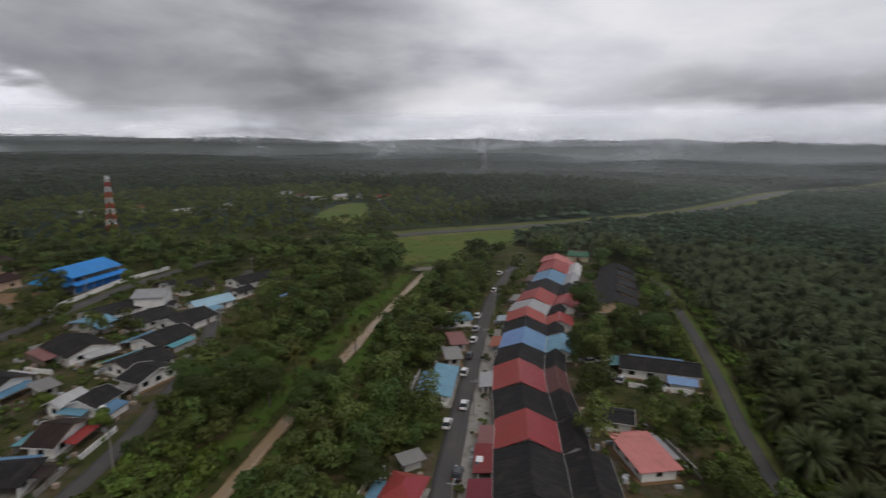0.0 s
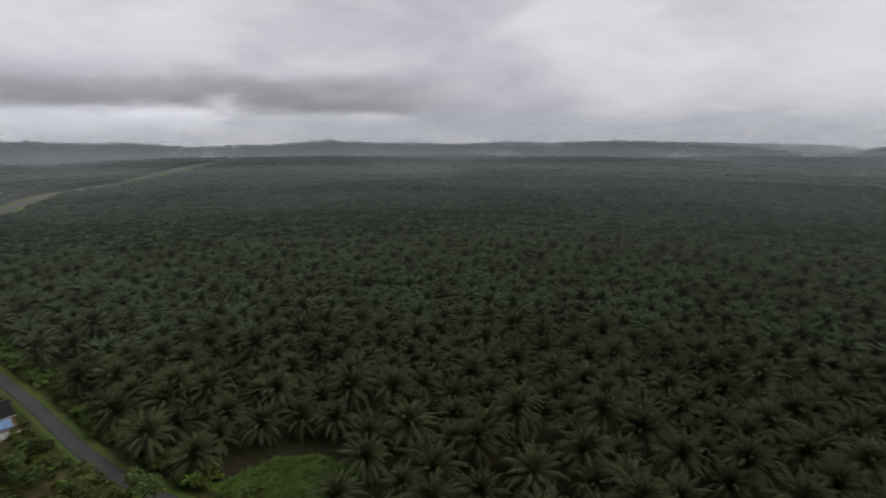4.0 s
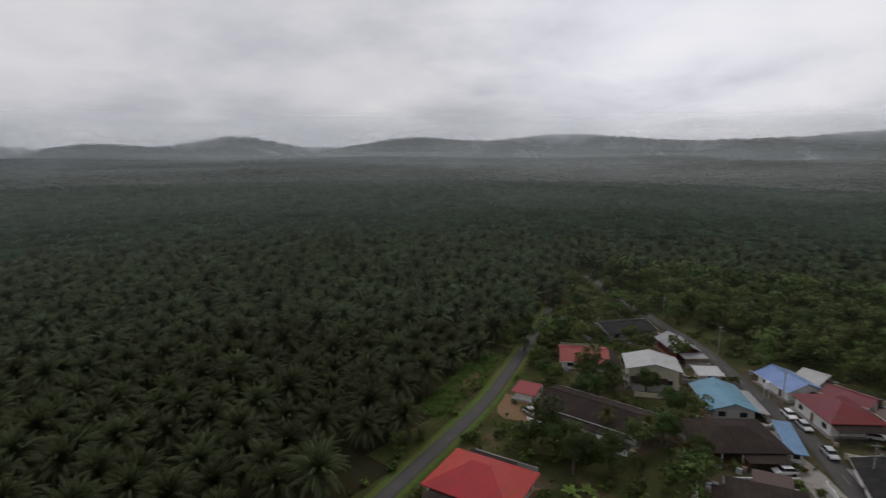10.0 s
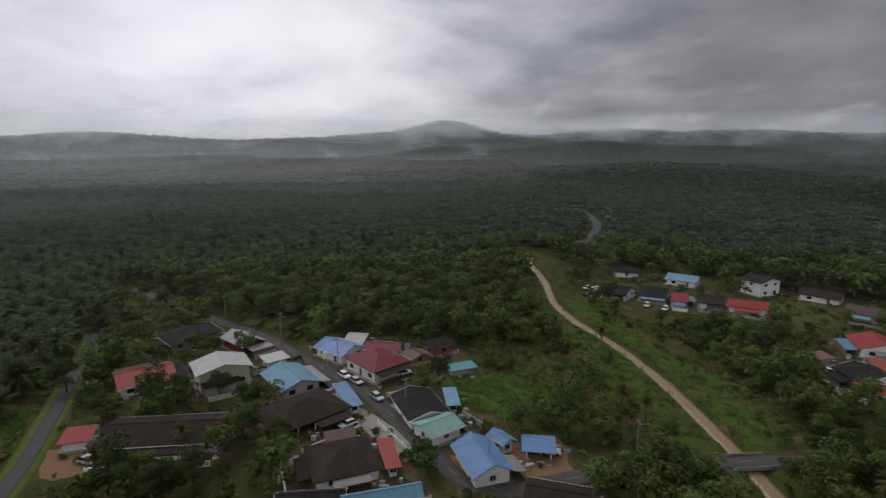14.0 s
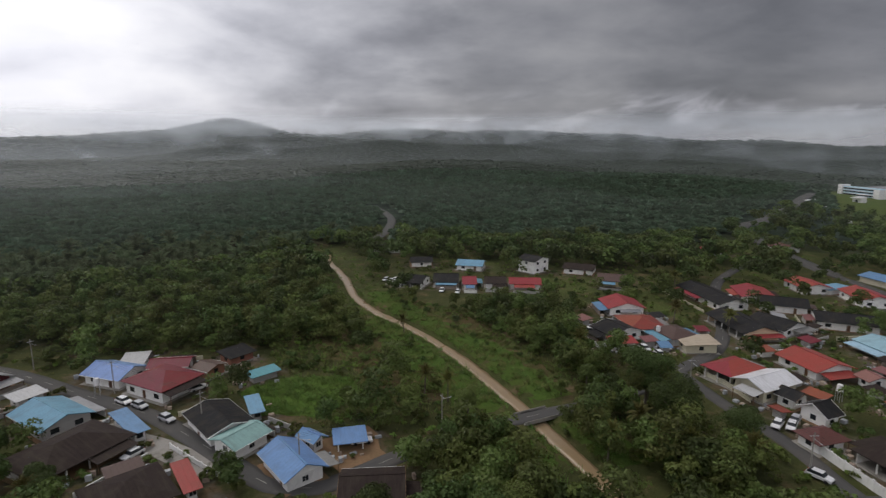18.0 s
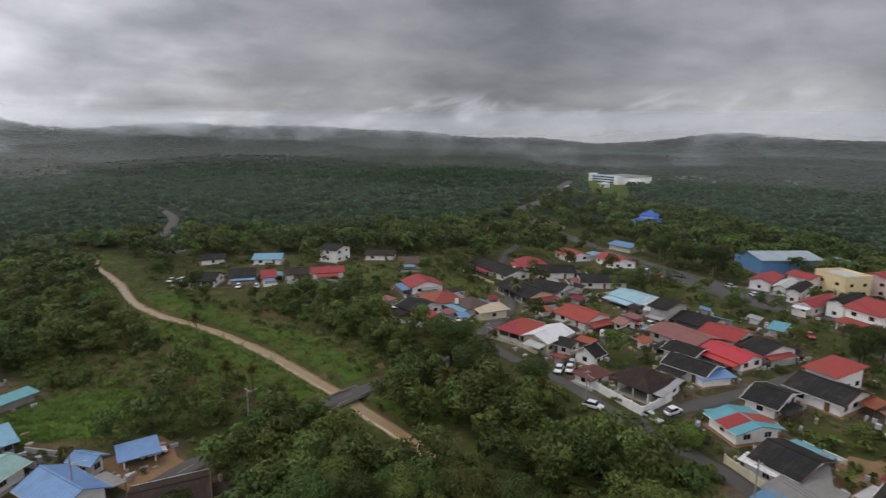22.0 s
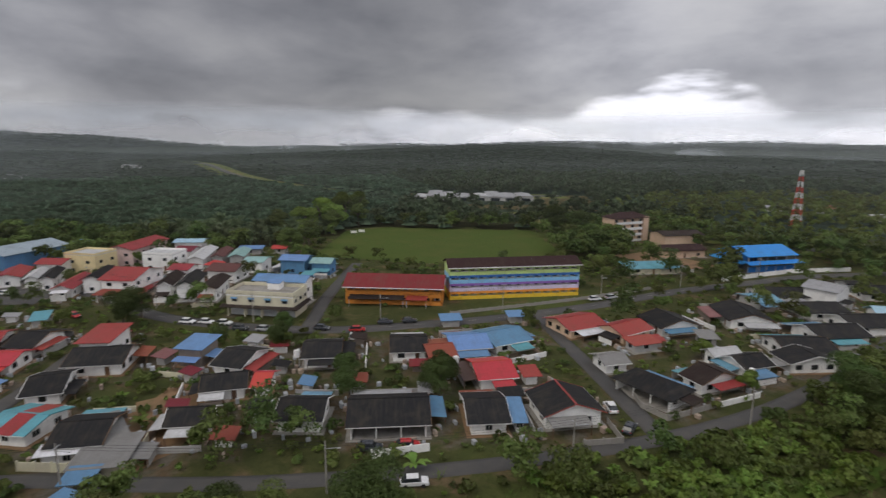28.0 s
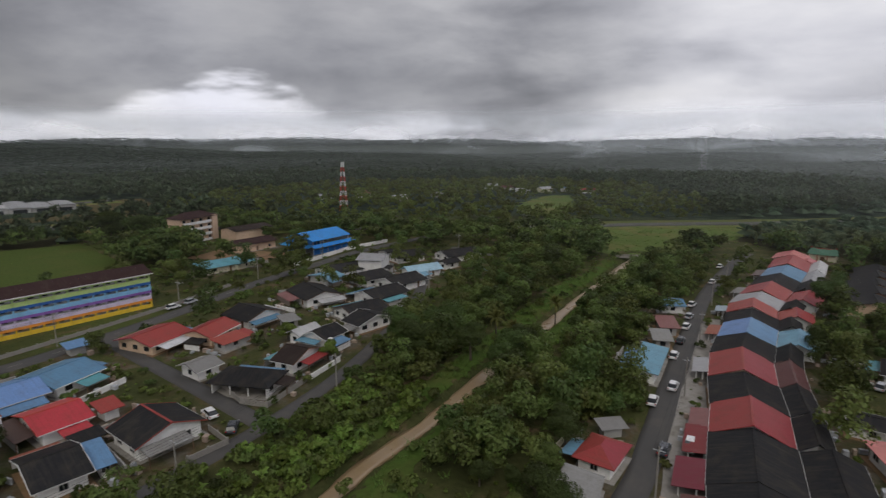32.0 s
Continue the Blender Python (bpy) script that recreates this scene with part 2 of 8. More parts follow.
ROOF_COLORS = dict(
    red=(0.32, 0.047, 0.047), brightred=(0.50, 0.054, 0.056), maroon=(0.19, 0.025, 0.035), maroonbrown=(0.13, 0.05, 0.045), maroondark=(0.045, 0.024, 0.024),
    darkbrown=(0.036, 0.026, 0.024), brown=(0.11, 0.07, 0.06), slate=(0.20, 0.20, 0.21), black=(0.024, 0.024, 0.026), rust=(0.28, 0.07, 0.045), rustpink=(0.26, 0.12, 0.11),
    pinkred=(0.55, 0.18, 0.18), grey=(0.36, 0.36, 0.37), palegrey=(0.52, 0.52, 0.52), steelgrey=(0.33, 0.40, 0.45), white=(0.72, 0.72, 0.74), tin=(0.25, 0.245, 0.235),
    beige=(0.52, 0.44, 0.33), cream=(0.55, 0.48, 0.36), skyblue=(0.17, 0.35, 0.48), paleblue=(0.34, 0.52, 0.62), blue=(0.15, 0.28, 0.50),
    periwinkle=(0.22, 0.34, 0.60), steelblue=(0.12, 0.25, 0.40), royal=(0.05, 0.12, 0.50), brightblue=(0.03, 0.26, 0.66), teal=(0.12, 0.34, 0.40), seafoam=(0.27, 0.44, 0.42))
WALL_COLORS = dict(
    white=(0.86, 0.85, 0.82), cream=(0.62, 0.58, 0.43), grey=(0.42, 0.41, 0.39), maroon=(0.16, 0.03, 0.035), brick=(0.30, 0.13, 0.09), peach=(0.66, 0.48, 0.34),
    pink=(0.66, 0.50, 0.48), yellowcream=(0.68, 0.56, 0.32), blue=(0.10, 0.24, 0.42), paleblue=(0.45, 0.62, 0.72), wood=(0.24, 0.20, 0.17), orange=(0.70, 0.27, 0.06), none=(0.4, 0.4, 0.4), school=(0.72, 0.70, 0.72))
ROOFS = {k: surface("roof_" + k, c, 0.75 if k in ("black", "darkbrown", "maroondark") else 0.5, (3.0, 0.3), (0.35, 0.25), 0.35, 0.0, 0.08 if k in ("black", "darkbrown", "maroondark") else 0.18, 0.10, 0.9, 0.45) for k, c in ROOF_COLORS.items()}
WALLS = {k: surface("wall_" + k, c, 0.85, (5.0, 0.14), (0.45, 0.22), 0.15, vary=0.10, streaks=0.0) for k, c in WALL_COLORS.items()}
GLASS = surface("dark_window_glass", (0.02, 0.024, 0.028), 0.12, (2.0, 0.2), (0.5, 0.1), 0.0, spec=0.6)
FRAME = surface("window_frame_paint", (0.55, 0.54, 0.52), 0.6, (9.0, 0.2), (1.0, 0.2), 0.1)
TIMBER = surface("door_timber", (0.16, 0.09, 0.05), 0.6, (12.0, 0.4), (1.0, 0.2), 0.2, vary=0.3)
CONCRETE = surface("stained_concrete", (0.33, 0.31, 0.28), 0.9, (6.0, 0.4), (0.35, 0.65), 0.3)
ROUGH = surface("scrubby_earth", (0.085, 0.075, 0.032), 0.95, (1.6, 0.5), (0.2, 0.7), 0.6, spec=0.05, dirt=(0.16, 0.105, 0.06))
ASPHALT = surface("worn_asphalt", (0.080, 0.077, 0.074), 0.85, (7.0, 0.3), (0.16, 0.35), 0.3, dirt=(0.14, 0.125, 0.105))
LANE = surface("road_paint", (0.36, 0.35, 0.31), 0.8, (6.0, 0.5), (0.8, 0.6), 0.1, dirt=(0.1, 0.1, 0.1))
SOIL = surface("bare_earth", (0.24, 0.145, 0.08), 0.95, (2.0, 0.4), (0.2, 0.4), 0.5, dirt=(0.07, 0.09, 0.03))
MUD = surface("muddy_water", (0.29, 0.205, 0.115), 0.30, (0.8, 0.15), (0.1, 0.25), 0.06, spec=0.5, dirt=(0.26, 0.18, 0.10))
TURF = surface("mown_grass", (0.075, 0.105, 0.026), 0.95, (0.9, 0.45), (0.06, 0.6), 0.5, spec=0.05, dirt=(0.10, 0.105, 0.035))
LUSH = surface("lush_grass", (0.070, 0.118, 0.024), 0.95, (1.2, 0.7), (0.13, 0.8), 0.8, spec=0.05, dirt=(0.085, 0.088, 0.028))
FRESH = surface("fresh_grass", (0.100, 0.172, 0.032), 0.95, (1.2, 0.7), (0.13, 0.8), 0.8, spec=0.05, dirt=(0.075, 0.11, 0.025))
MEADOW_GRASS = surface("meadow_grass", (0.105, 0.150, 0.040), 0.95, (0.5, 0.5), (0.05, 0.7), 0.6, spec=0.05, dirt=(0.16, 0.130, 0.055))
VERGE = surface("dry_verge", (0.125, 0.150, 0.048), 0.95, (0.9, 0.4), (0.05, 0.6), 0.5, spec=0.05, dirt=(0.22, 0.16, 0.08))
BARK = surface("tree_bark", (0.13, 0.11, 0.085), 0.95, (6.0, 0.5), (1.0, 0.3), 0.6)


def leaf_material(name, color, island=0.6, spec=0.18):
    m = surface(name, color, 0.55, (3.0, 0.3), (0.25, 0.25), 0.0, spec=spec, vary=0.35, island=island, dirt=tuple(c * 1.5 for c in color), thin=0.20)
    return m


LEAVES = [leaf_material("leaves_deep", (0.064, 0.092, 0.025)), leaf_material("leaves_mid", (0.096, 0.127, 0.033)), leaf_material("leaves_olive", (0.110, 0.130, 0.034)), leaf_material("leaves_fresh", (0.134, 0.190, 0.038))]
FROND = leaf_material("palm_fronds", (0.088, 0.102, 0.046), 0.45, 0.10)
# distance haze put into the leaf colour: paler and bluer than FROND
HAZY_FAR_FROND = leaf_material("hazy_far_palm_fronds", (0.094, 0.132, 0.084), 0.30, 0.06)
# lightened and blued against the near fronds for the same haze
HAZY_MID_FROND = leaf_material("hazy_mid_palm_fronds", (0.116, 0.144, 0.074), 0.45, 0.10)
FOREST_LEAVES = leaf_material("forest_leaves", (0.062, 0.082, 0.042), 0.30)
CANOPY = leaf_material("far_canopy", (0.034, 0.047, 0.028), 0.2)
BLADES = [leaf_material("dry_blades", (0.155, 0.165, 0.052), 0.35), leaf_material("green_blades", (0.120, 0.185, 0.040), 0.35)]
COCO = leaf_material("coconut_fronds", (0.115, 0.110, 0.030), 0.35)

# ---- land ----
STREAM_SOUTH = [(-72, -282), (-68, -266), (-66, -231), (-61, -198), (-62, -177), (-67, -154), (-69, -131), (-69, -111), (-68, -92), (-67, -80), (-66, -69), (-63, -45), (-57, -15), (-50, 20), (-44.6, 46), (-42, 59), (-40, 71), (-36.8, 84), (-35.2, 94), (-33.8, 103), (-31, 121), (-27.4, 141), (-20.4, 181), (-14.6, 210), (-8.6, 240), (-6, 252)]
PALM_ROAD = [(78, 247), (83, 242), (88, 233), (89, 217), (80, 174), (70, 133), (60, 97), (57, 78), (54, 50), (53, 10), (54, -30), (60, -60), (66, -93), (72, -114), (84, -150), (92, -172)]
ROAD_SOUTH = [(104, -226), (80, -203), (59, -183), (38, -164), (21, -143), (7, -126), (-2, -110), (-8, -98), (-13, -89), (-20, -85), (-28, -86), (-37, -88), (-58, -90), (-68, -90), (-82, -89), (-98, -90), (-115, -94), (-139, -101), (-165, -120), (-200, -150), (-240, -168)]
ROAD_ROW = [(-16, 20), (-9, 46), (-1.2, 75), (1.2, 90), (4.2, 112), (5.6, 120), (9.8, 150), (15.9, 187), (23, 217), (30, 242), (36, 262), (40, 272)]
ROAD_TOWN = [(-115, -95), (-109, -75), (-106, -59), (-100, -44), (-94, -23), (-86, -8), (-78, 10), (-70, 34), (-65, 55), (-62, 73), (-61, 92), (-62, 109), (-67, 146), (-75, 174), (-82, 205), (-86, 240)]
ROAD_CROSS = [(-100, -42), (-118, -34), (-133, -28), (-150, -22), (-170, -14)]
ROAD_MAIN = [(-262, -140), (-240, -95), (-222, -52), (-206, -25), (-172, -6), (-150, 18), (-139, 38), (-134, 59), (-130, 81), (-128, 115), (-129, 151), (-126, 190), (-123, 216), (-110, 260)]
ROAD_SIDE = [(-127, 93), (-110, 87), (-91, 81), (-63, 72)]
ROAD_SCHOOL = [(-143, 29.5), (-155, 35), (-167, 40.2), (-183, 48.4), (-200, 57.5), (-216, 66.5)]
HIGHWAY = [(-330, 205), (-200, 255), (-71, 308), (-9, 344), (64, 378), (129, 413), (202, 458), (300, 553), (396, 652), (490, 707), (586, 752), (760, 840), (1000, 930)]
FACTORY_ROAD = [(-262, -140), (-323, -229), (-368, -247), (-415, -266), (-463, -285), (-521, -315), (-600, -352)]
FAR_ROAD = [(-420, 330), (-450, 223), (-478, 163), (-613, 128), (-800, 95), (-958, 75), (-1400, 40)]
PLANTATION_ROAD = [(-100, -300), (-128, -345), (-150, -400), (-160, -470)]


def smooth_line(points, step=2.0):
    """The line through the points (Catmull-Rom), in even steps."""
    p = np.array([points[0], *points, points[-1]], float)
    out = []
    for i in range(1, len(p) - 2):
        a, b, c, d = p[i - 1], p[i], p[i + 1], p[i + 2]
        n = max(2, int(np.linalg.norm(c - b) / step))
        for s in np.arange(n) / n:
            out.append(0.5 * (2 * b + (c - a) * s + (2 * a - 5 * b + 4 * c - d) * s * s + (3 * b - a - 3 * c + d) * s**3))
    out.append(p[-2])
    return np.array(out)


LINES = {name: smooth_line(pts) for name, pts in dict(stream=STREAM_SOUTH, palm=PALM_ROAD, south=ROAD_SOUTH, row=ROAD_ROW, town=ROAD_TOWN, cross=ROAD_CROSS, main=ROAD_MAIN, side=ROAD_SIDE, school=ROAD_SCHOOL, highway=HIGHWAY, factory=FACTORY_ROAD, far=FAR_ROAD, plantation=PLANTATION_ROAD).items()}


def away(x, y, line):
    """How far the places lie from a line."""
    q = np.stack([np.ravel(x), np.ravel(y)], -1)
    out = np.full(len(q), 1e9)
    pts = LINES[line]
    lo, hi = pts.min(0) - 60, pts.max(0) + 60
    near = np.all((q > lo) & (q < hi), -1)
    idx = np.where(near)[0]
    for k in range(0, len(idx), 4000):
        sel = idx[k:k + 4000]
        out[sel] = np.sqrt(((q[sel, None] - pts[None, ::2]) ** 2).sum(-1)).min(1)
    return out.reshape(np.shape(x))


def rise(v, a, b):
    s = np.clip((v - a) / (b - a), 0, 1)
    return s * s * (3 - 2 * s)


# far ridges: heading, half width in degrees, distance, depth, height
RIDGES = [(184.5, 5, 2500, 450, 108), (175.5, 6, 2600, 400, 60), (203, 17, 2500, 450, 98), (220, 12, 2500, 450, 52), (236, 10, 2500, 500, 52), (252, 6, 2900, 400, 70), (262, 9, 2900, 400, 60), (166, 9, 3000, 500, 62), (151, 8, 3100, 500, 82),
          (137, 6, 3000, 500, 58), (120, 5, 3100, 500, 64), (108, 5, 2700, 400, 38), (85, 14, 3600, 500, 60), (58, 12, 3500, 500, 48), (52, 10, 1400, 350, 22), (304, 15, 1350, 330, 34), (310, 20, 3500, 500, 40), (340, 20, 3600, 500, 44), (10, 16, 3600, 500, 50), (30, 14, 3600, 500, 46), (205, 16, 900, 260, 20), (228, 12, 620, 200, 16), (76, 20, 800, 250, 8)]


def terrain(x, y):
    x, y = np.asarray(x, float), np.asarray(y, float)
    r, az = np.hypot(x, y), np.degrees(np.arctan2(x, y)) % 360
    z = np.zeros_like(r)
    for heading, half, far, depth, high in RIDGES:
        off = (az - heading + 180) % 360 - 180
        z += high * np.exp(-((off / half) ** 2)) * np.exp(-(((r - far) / depth) ** 2))
    z += rise(r, 420, 1500) * 9 * (np.sin(x / 210 + 1.3) * np.sin(y / 260 + 0.5) + 0.5 * np.sin(x / 97 - y / 133))
    return z


def carve(x, y):
    d = away(x, y, "stream")
    return -1.5 * (1 - rise(d, 1.4, 4.2)) + 0.3 * np.exp(-(((d - 6.5) / 2.2) ** 2)) * rise(away(x, y, "south"), 4, 12)


def lines_1d(low, high, step):
    inner = np.arange(low, high + step, step)
    out, g = [], step
    v = high
    while v < 4700:
        g = min(g * 1.10, 95)
        v += g
        out.append(v)
    left, g, v = [], step, low
    while v > -4700:
        g = min(g * 1.10, 95)
        v -= g
        left.append(v)
    return np.array(left[::-1] + list(inner) + out)


def grid_object(name, gx, gy, z, material):
    nx, ny = len(gx), len(gy)
    verts = np.stack([np.repeat(gx, ny), np.tile(gy, nx), z.ravel()], -1)
    i = (np.arange(nx - 1)[:, None] * ny + np.arange(ny - 1)).ravel()
    return sheet_object(name, verts, np.stack([i, i + ny, i + ny + 1, i + 1], -1), material)


def sheet_object(name, verts, faces, material, smooth=True):
    """One mesh from arrays that a formula made. faces: rows of three or four corners."""
    me = bpy.data.meshes.new(name)
    k = faces.shape[1]
    me.vertices.add(len(verts))
    me.vertices.foreach_set("co", np.ascontiguousarray(verts, np.float32).ravel())
    me.loops.add(faces.size)
    me.loops.foreach_set("vertex_index", np.ascontiguousarray(faces, np.int32).ravel())
    me.polygons.add(len(faces))
    me.polygons.foreach_set("loop_start", np.arange(0, faces.size, k, dtype=np.int32))
    me.polygons.foreach_set("use_smooth", np.full(len(faces), smooth))
    me.update(calc_edges=True)
    me.materials.append(material)
    return new(name, me)


def ground_material():
    m = bpy.data.materials.new("ground_cover")
    m.use_nodes = True
    n = Nodes(m.node_tree)
    place = n.add("ShaderNodeTexCoord").outputs["Object"]
    wide, mid, small = n.noise(place, 0.018, 4.0, 0.6), n.noise(place, 0.13, 5.0, 0.65, 0.5), n.noise(place, 1.1, 5.0, 0.7)
    col = n.mix(n.ramp(mid, 0.35, 0.68), (0.050, 0.058, 0.020), (0.082, 0.082, 0.030))
    col = n.mix(n.math("MULTIPLY", n.ramp(wide, 0.50, 0.68), 0.75), col, (0.090, 0.118, 0.030))
    col = n.mix(n.math("MULTIPLY", n.ramp(mid, 0.54, 0.68), 0.85), col, (0.15, 0.105, 0.062))
    worn = n.add("ShaderNodeAttribute")
    worn.attribute_name = "trodden"
    bare = n.mix(n.ramp(n.noise(place, 0.3, 4.0, 0.6), 0.40, 0.60), (0.115, 0.080, 0.048), (0.125, 0.108, 0.085))
    col = n.mix(n.ramp(n.math("ADD", worn.outputs["Fac"], n.math("MULTIPLY", n.math("SUBTRACT", mid, 0.5), 1.6)), 0.30, 0.75), col, bare)
    col = n.mix(n.math("MULTIPLY", n.ramp(small, 0.40, 0.75), 0.6), col, (0.032, 0.036, 0.013))
    # closed canopy in the far distance, the shade between its crowns painted dark
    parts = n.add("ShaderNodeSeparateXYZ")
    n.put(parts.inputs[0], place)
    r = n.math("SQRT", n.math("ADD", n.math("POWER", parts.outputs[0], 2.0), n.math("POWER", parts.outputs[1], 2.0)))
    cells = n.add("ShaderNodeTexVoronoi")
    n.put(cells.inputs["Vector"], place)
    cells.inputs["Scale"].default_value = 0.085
    shaded_canopy = n.mix(n.ramp(n.noise(place, 0.004, 4.0, 0.6), 0.35, 0.65), (0.034, 0.050, 0.034), (0.046, 0.064, 0.037))
    shaded_canopy = n.mix(n.ramp(cells.outputs["Distance"], 0.2, 0.8), shaded_canopy, (0.018, 0.028, 0.018))
    col = n.mix(n.ramp(r, 330.0, 400.0), col, shaded_canopy)
    b = n.add("ShaderNodeBsdfPrincipled")
    n.put(b.inputs["Base Color"], col)
    b.inputs["Roughness"].default_value, b.inputs["Specular IOR Level"].default_value = 0.95, 0.1
    relief = n.add("ShaderNodeBump")
    relief.inputs["Strength"].default_value, relief.inputs["Distance"].default_value = 0.8, 0.4
    n.put(relief.inputs["Height"], n.math("ADD", small, mid))
    n.put(b.inputs["Normal"], relief.outputs[0])
    n.put(n.add("ShaderNodeOutputMaterial").inputs[0], b.outputs[0])
    return m


GX, GY = lines_1d(-110, 10, 2.0), lines_1d(-280, 280, 2.6)
XX, YY = np.meshgrid(GX, GY, indexing="ij")
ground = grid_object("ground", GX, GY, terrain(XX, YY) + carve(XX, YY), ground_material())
FOREST_FLOOR = surface("forest_floor", (0.032, 0.043, 0.026), 0.95, (0.05, 0.4), (0.01, 0.4), 0.0, spec=0.05, dirt=(0.050, 0.058, 0.034))
PALM_FLOOR = surface("palm_floor", (0.034, 0.034, 0.016), 0.95, (0.6, 0.5), (0.08, 0.5), 0.6, spec=0.05, dirt=(0.055, 0.042, 0.025))
tagged(ground, "green uneven ground with grass, scrub and bare earth", "ground", kind="structure")


def ribbon(name, line, width, z, material, label, category, wobble=0.0, crown=0.0, kind="structure", lift=True, every=1):
    """A strip along a line, of a given width, with a slight crown."""
    p = LINES[line][::every]
    t = np.gradient(p, axis=0)
    t /= np.linalg.norm(t, axis=1)[:, None]
    side = np.stack([-t[:, 1], t[:, 0]], -1)
    rng = np.random.default_rng(len(p))
    cols = []
    for k, s in enumerate((-1, -0.5, 0, 0.5, 1)):
        jit = 1 + (wobble * np.convolve(rng.normal(size=len(p)), np.ones(7) / 7, "same") if abs(s) == 1 else 0)
        q = p + side * (s * width / 2 * jit)[:, None] if np.ndim(jit) else p + side * (s * width / 2)
        base = terrain(q[:, 0], q[:, 1]) if lift else 0
        cols.append(np.column_stack([q, base + z + crown * (1 - s * s)]))
    # a kerb-thick edge on either side
    first, last = cols[0].copy(), cols[-1].copy()
    first[:, 2] -= 0.6
    last[:, 2] -= 0.6
    cols = [first, *cols, last]
    v = np.concatenate(cols)
    n, c = len(p), len(cols)
    i = (np.arange(c - 1)[:, None] * n + np.arange(n - 1)).ravel()
    ob = sheet_object(name, v, np.stack([i, i + n, i + n + 1, i + 1], -1), material)
    return tagged(ob, label, category, kind=kind)


ribbon("water", "stream", 3.1, -0.80, MUD, "muddy brown stream between grassy banks", "stream", 0.55)

ROADS = [("palm", 3.1, 0.05), ("south", 4.2, 0.06), ("row", 4.4, 0.05), ("town", 3.7, 0.055), ("cross", 4.2, 0.065), ("main", 5.6, 0.05), ("side", 3.9, 0.065), ("school", 4.2, 0.07), ("factory", 9.0, 0.05), ("highway", 11.0, 0.35), ("far", 10.0, 0.5), ("plantation", 6.0, 0.1)]
for line, width, z in (("highway", 34.0, 0.12), ("far", 40.0, 0.15), ("factory", 30.0, -0.05), ("palm", 6.2, 0.025)):
    ribbon("verge", line, width, z, {"factory": TURF, "palm": MEADOW_GRASS}.get(line, VERGE), "broad grassy verge along the road", "verge", 0.08)
for line, width, z in ROADS:
    ribbon("road", line, width, z, ASPHALT, "worn grey asphalt road with grassy verges", "road", 0.05, 0.03)

for line, width in (("south", 4.0), ("main", 5.2), ("factory", 8.4), ("highway", 10.4)):
    pts_, t_ = LINES[line], np.gradient(LINES[line], axis=0)
    bm = bmesh.new()
    for k in range(2, len(pts_) - 4, 4):
        (x0, y0), (x1, y1) = pts_[k], pts_[k + 1]
        d_ = Vector((x1 - x0, y1 - y0, 0)).normalized()
        n_ = Vector((-d_.y, d_.x, 0)) * 0.06
        z_ = float(terrain(x0, y0)) + (0.40 if line == "highway" else 0.10) + 0.035
        a_, b_ = Vector((x0, y0, z_)), Vector((x0, y0, z_)) + d_ * 3.0
        bm.faces.new([bm.verts.new(v) for v in (a_ - n_, b_ - n_, b_ + n_, a_ + n_)])
    me_ = bpy.data.meshes.new("lane_marking")
    bm.to_mesh(me_)
    bm.free()
    me_.materials.append(LANE)
    tagged(new("lane_marking", me_), "broken white centre line painted on asphalt", "road marking", kind="structure")


MEADOW = [(-46, 330), (0, 352), (48, 372), (82, 390), (86, 376), (52, 330), (36, 308), (22, 284), (8, 262), (-14, 248), (-24, 252), (-28, 290), (-36, 312)]
SHED_YARD = [(-313, 279), (-389, 155), (-501, 210), (-413, 354)]
LANE_END = [(30, 262), (46, 262), (50, 284), (34, 290)]
HAMLET_FIELD = [(-92, 384), (-100, 440), (-92, 500), (-70, 508), (-60, 440), (-56, 384), (-74, 366)]


def patch(name, outline, z, material, label, category, rough=1.5, seed=1):
    """A flat piece of ground cover with a ragged edge, laid just over the ground."""
    r = np.random.default_rng(seed)
    p = np.array(outline, float)
    ring = []
    for a, b in zip(p, np.roll(p, -1, 0)):
        n = max(2, int(np.linalg.norm(b - a) / 3))
        for s in np.arange(n) / n:
            ring.append(a + (b - a) * s + r.normal(size=2) * rough * 0.4)
    ring = np.array(ring)
    bm = bmesh.new()
    bm.faces.new([bm.verts.new((x, y, z + float(terrain(x, y)))) for x, y in ring])
    bmesh.ops.triangulate(bm, faces=bm.faces)
    me = bpy.data.meshes.new(name)
    bm.to_mesh(me)
    bm.free()
    me.materials.append(material)
    return tagged(new(name, me), label, category, kind="structure")


patch("playing_field", [(-238, 54), (-298, 86), (-302, 112), (-258, 182), (-204, 160), (-190, 130), (-205, 90)], 0.05, TURF, "wide mown green playing field", "field", 1.0)
patch("grass_patch", [(-12, -128), (-22, -133), (-38, -126), (-38, -114), (-26, -110), (-14, -116)], 0.05, FRESH, "bright green low grass patch", "grass", 2.0, 2)
patch("grass_patch", [(61, 52), (68, 46), (78, 50), (77, 60), (72, 66), (62, 70)], 0.05, FRESH, "bright green clearing by the palms", "grass", 2.0, 3)
patch("grass_patch", [(70, -84), (76, -84), (82, -104), (86, -122), (80, -122), (74, -108)], 0.05, LUSH, "green verge between lane and palms", "grass", 1.5, 4)
patch("bare_soil", [(72, -97), (76, -97), (79, -108), (76, -111)], 0.09, SOIL, "bare orange soil bank beside the lane", "soil", 1.2, 5)
patch("yard", [(-6, -100), (-2, -96), (6, -108), (14, -118), (10, -121), (2, -112)], 0.045, CONCRETE, "pale concrete forecourt along the lane", "yard", 0.5, 6)
patch("yard", [(50, -94), (62, -94), (66, -104), (54, -104)], 0.045, SOIL, "bare earth yard with parked vehicles", "yard", 1.5, 7)
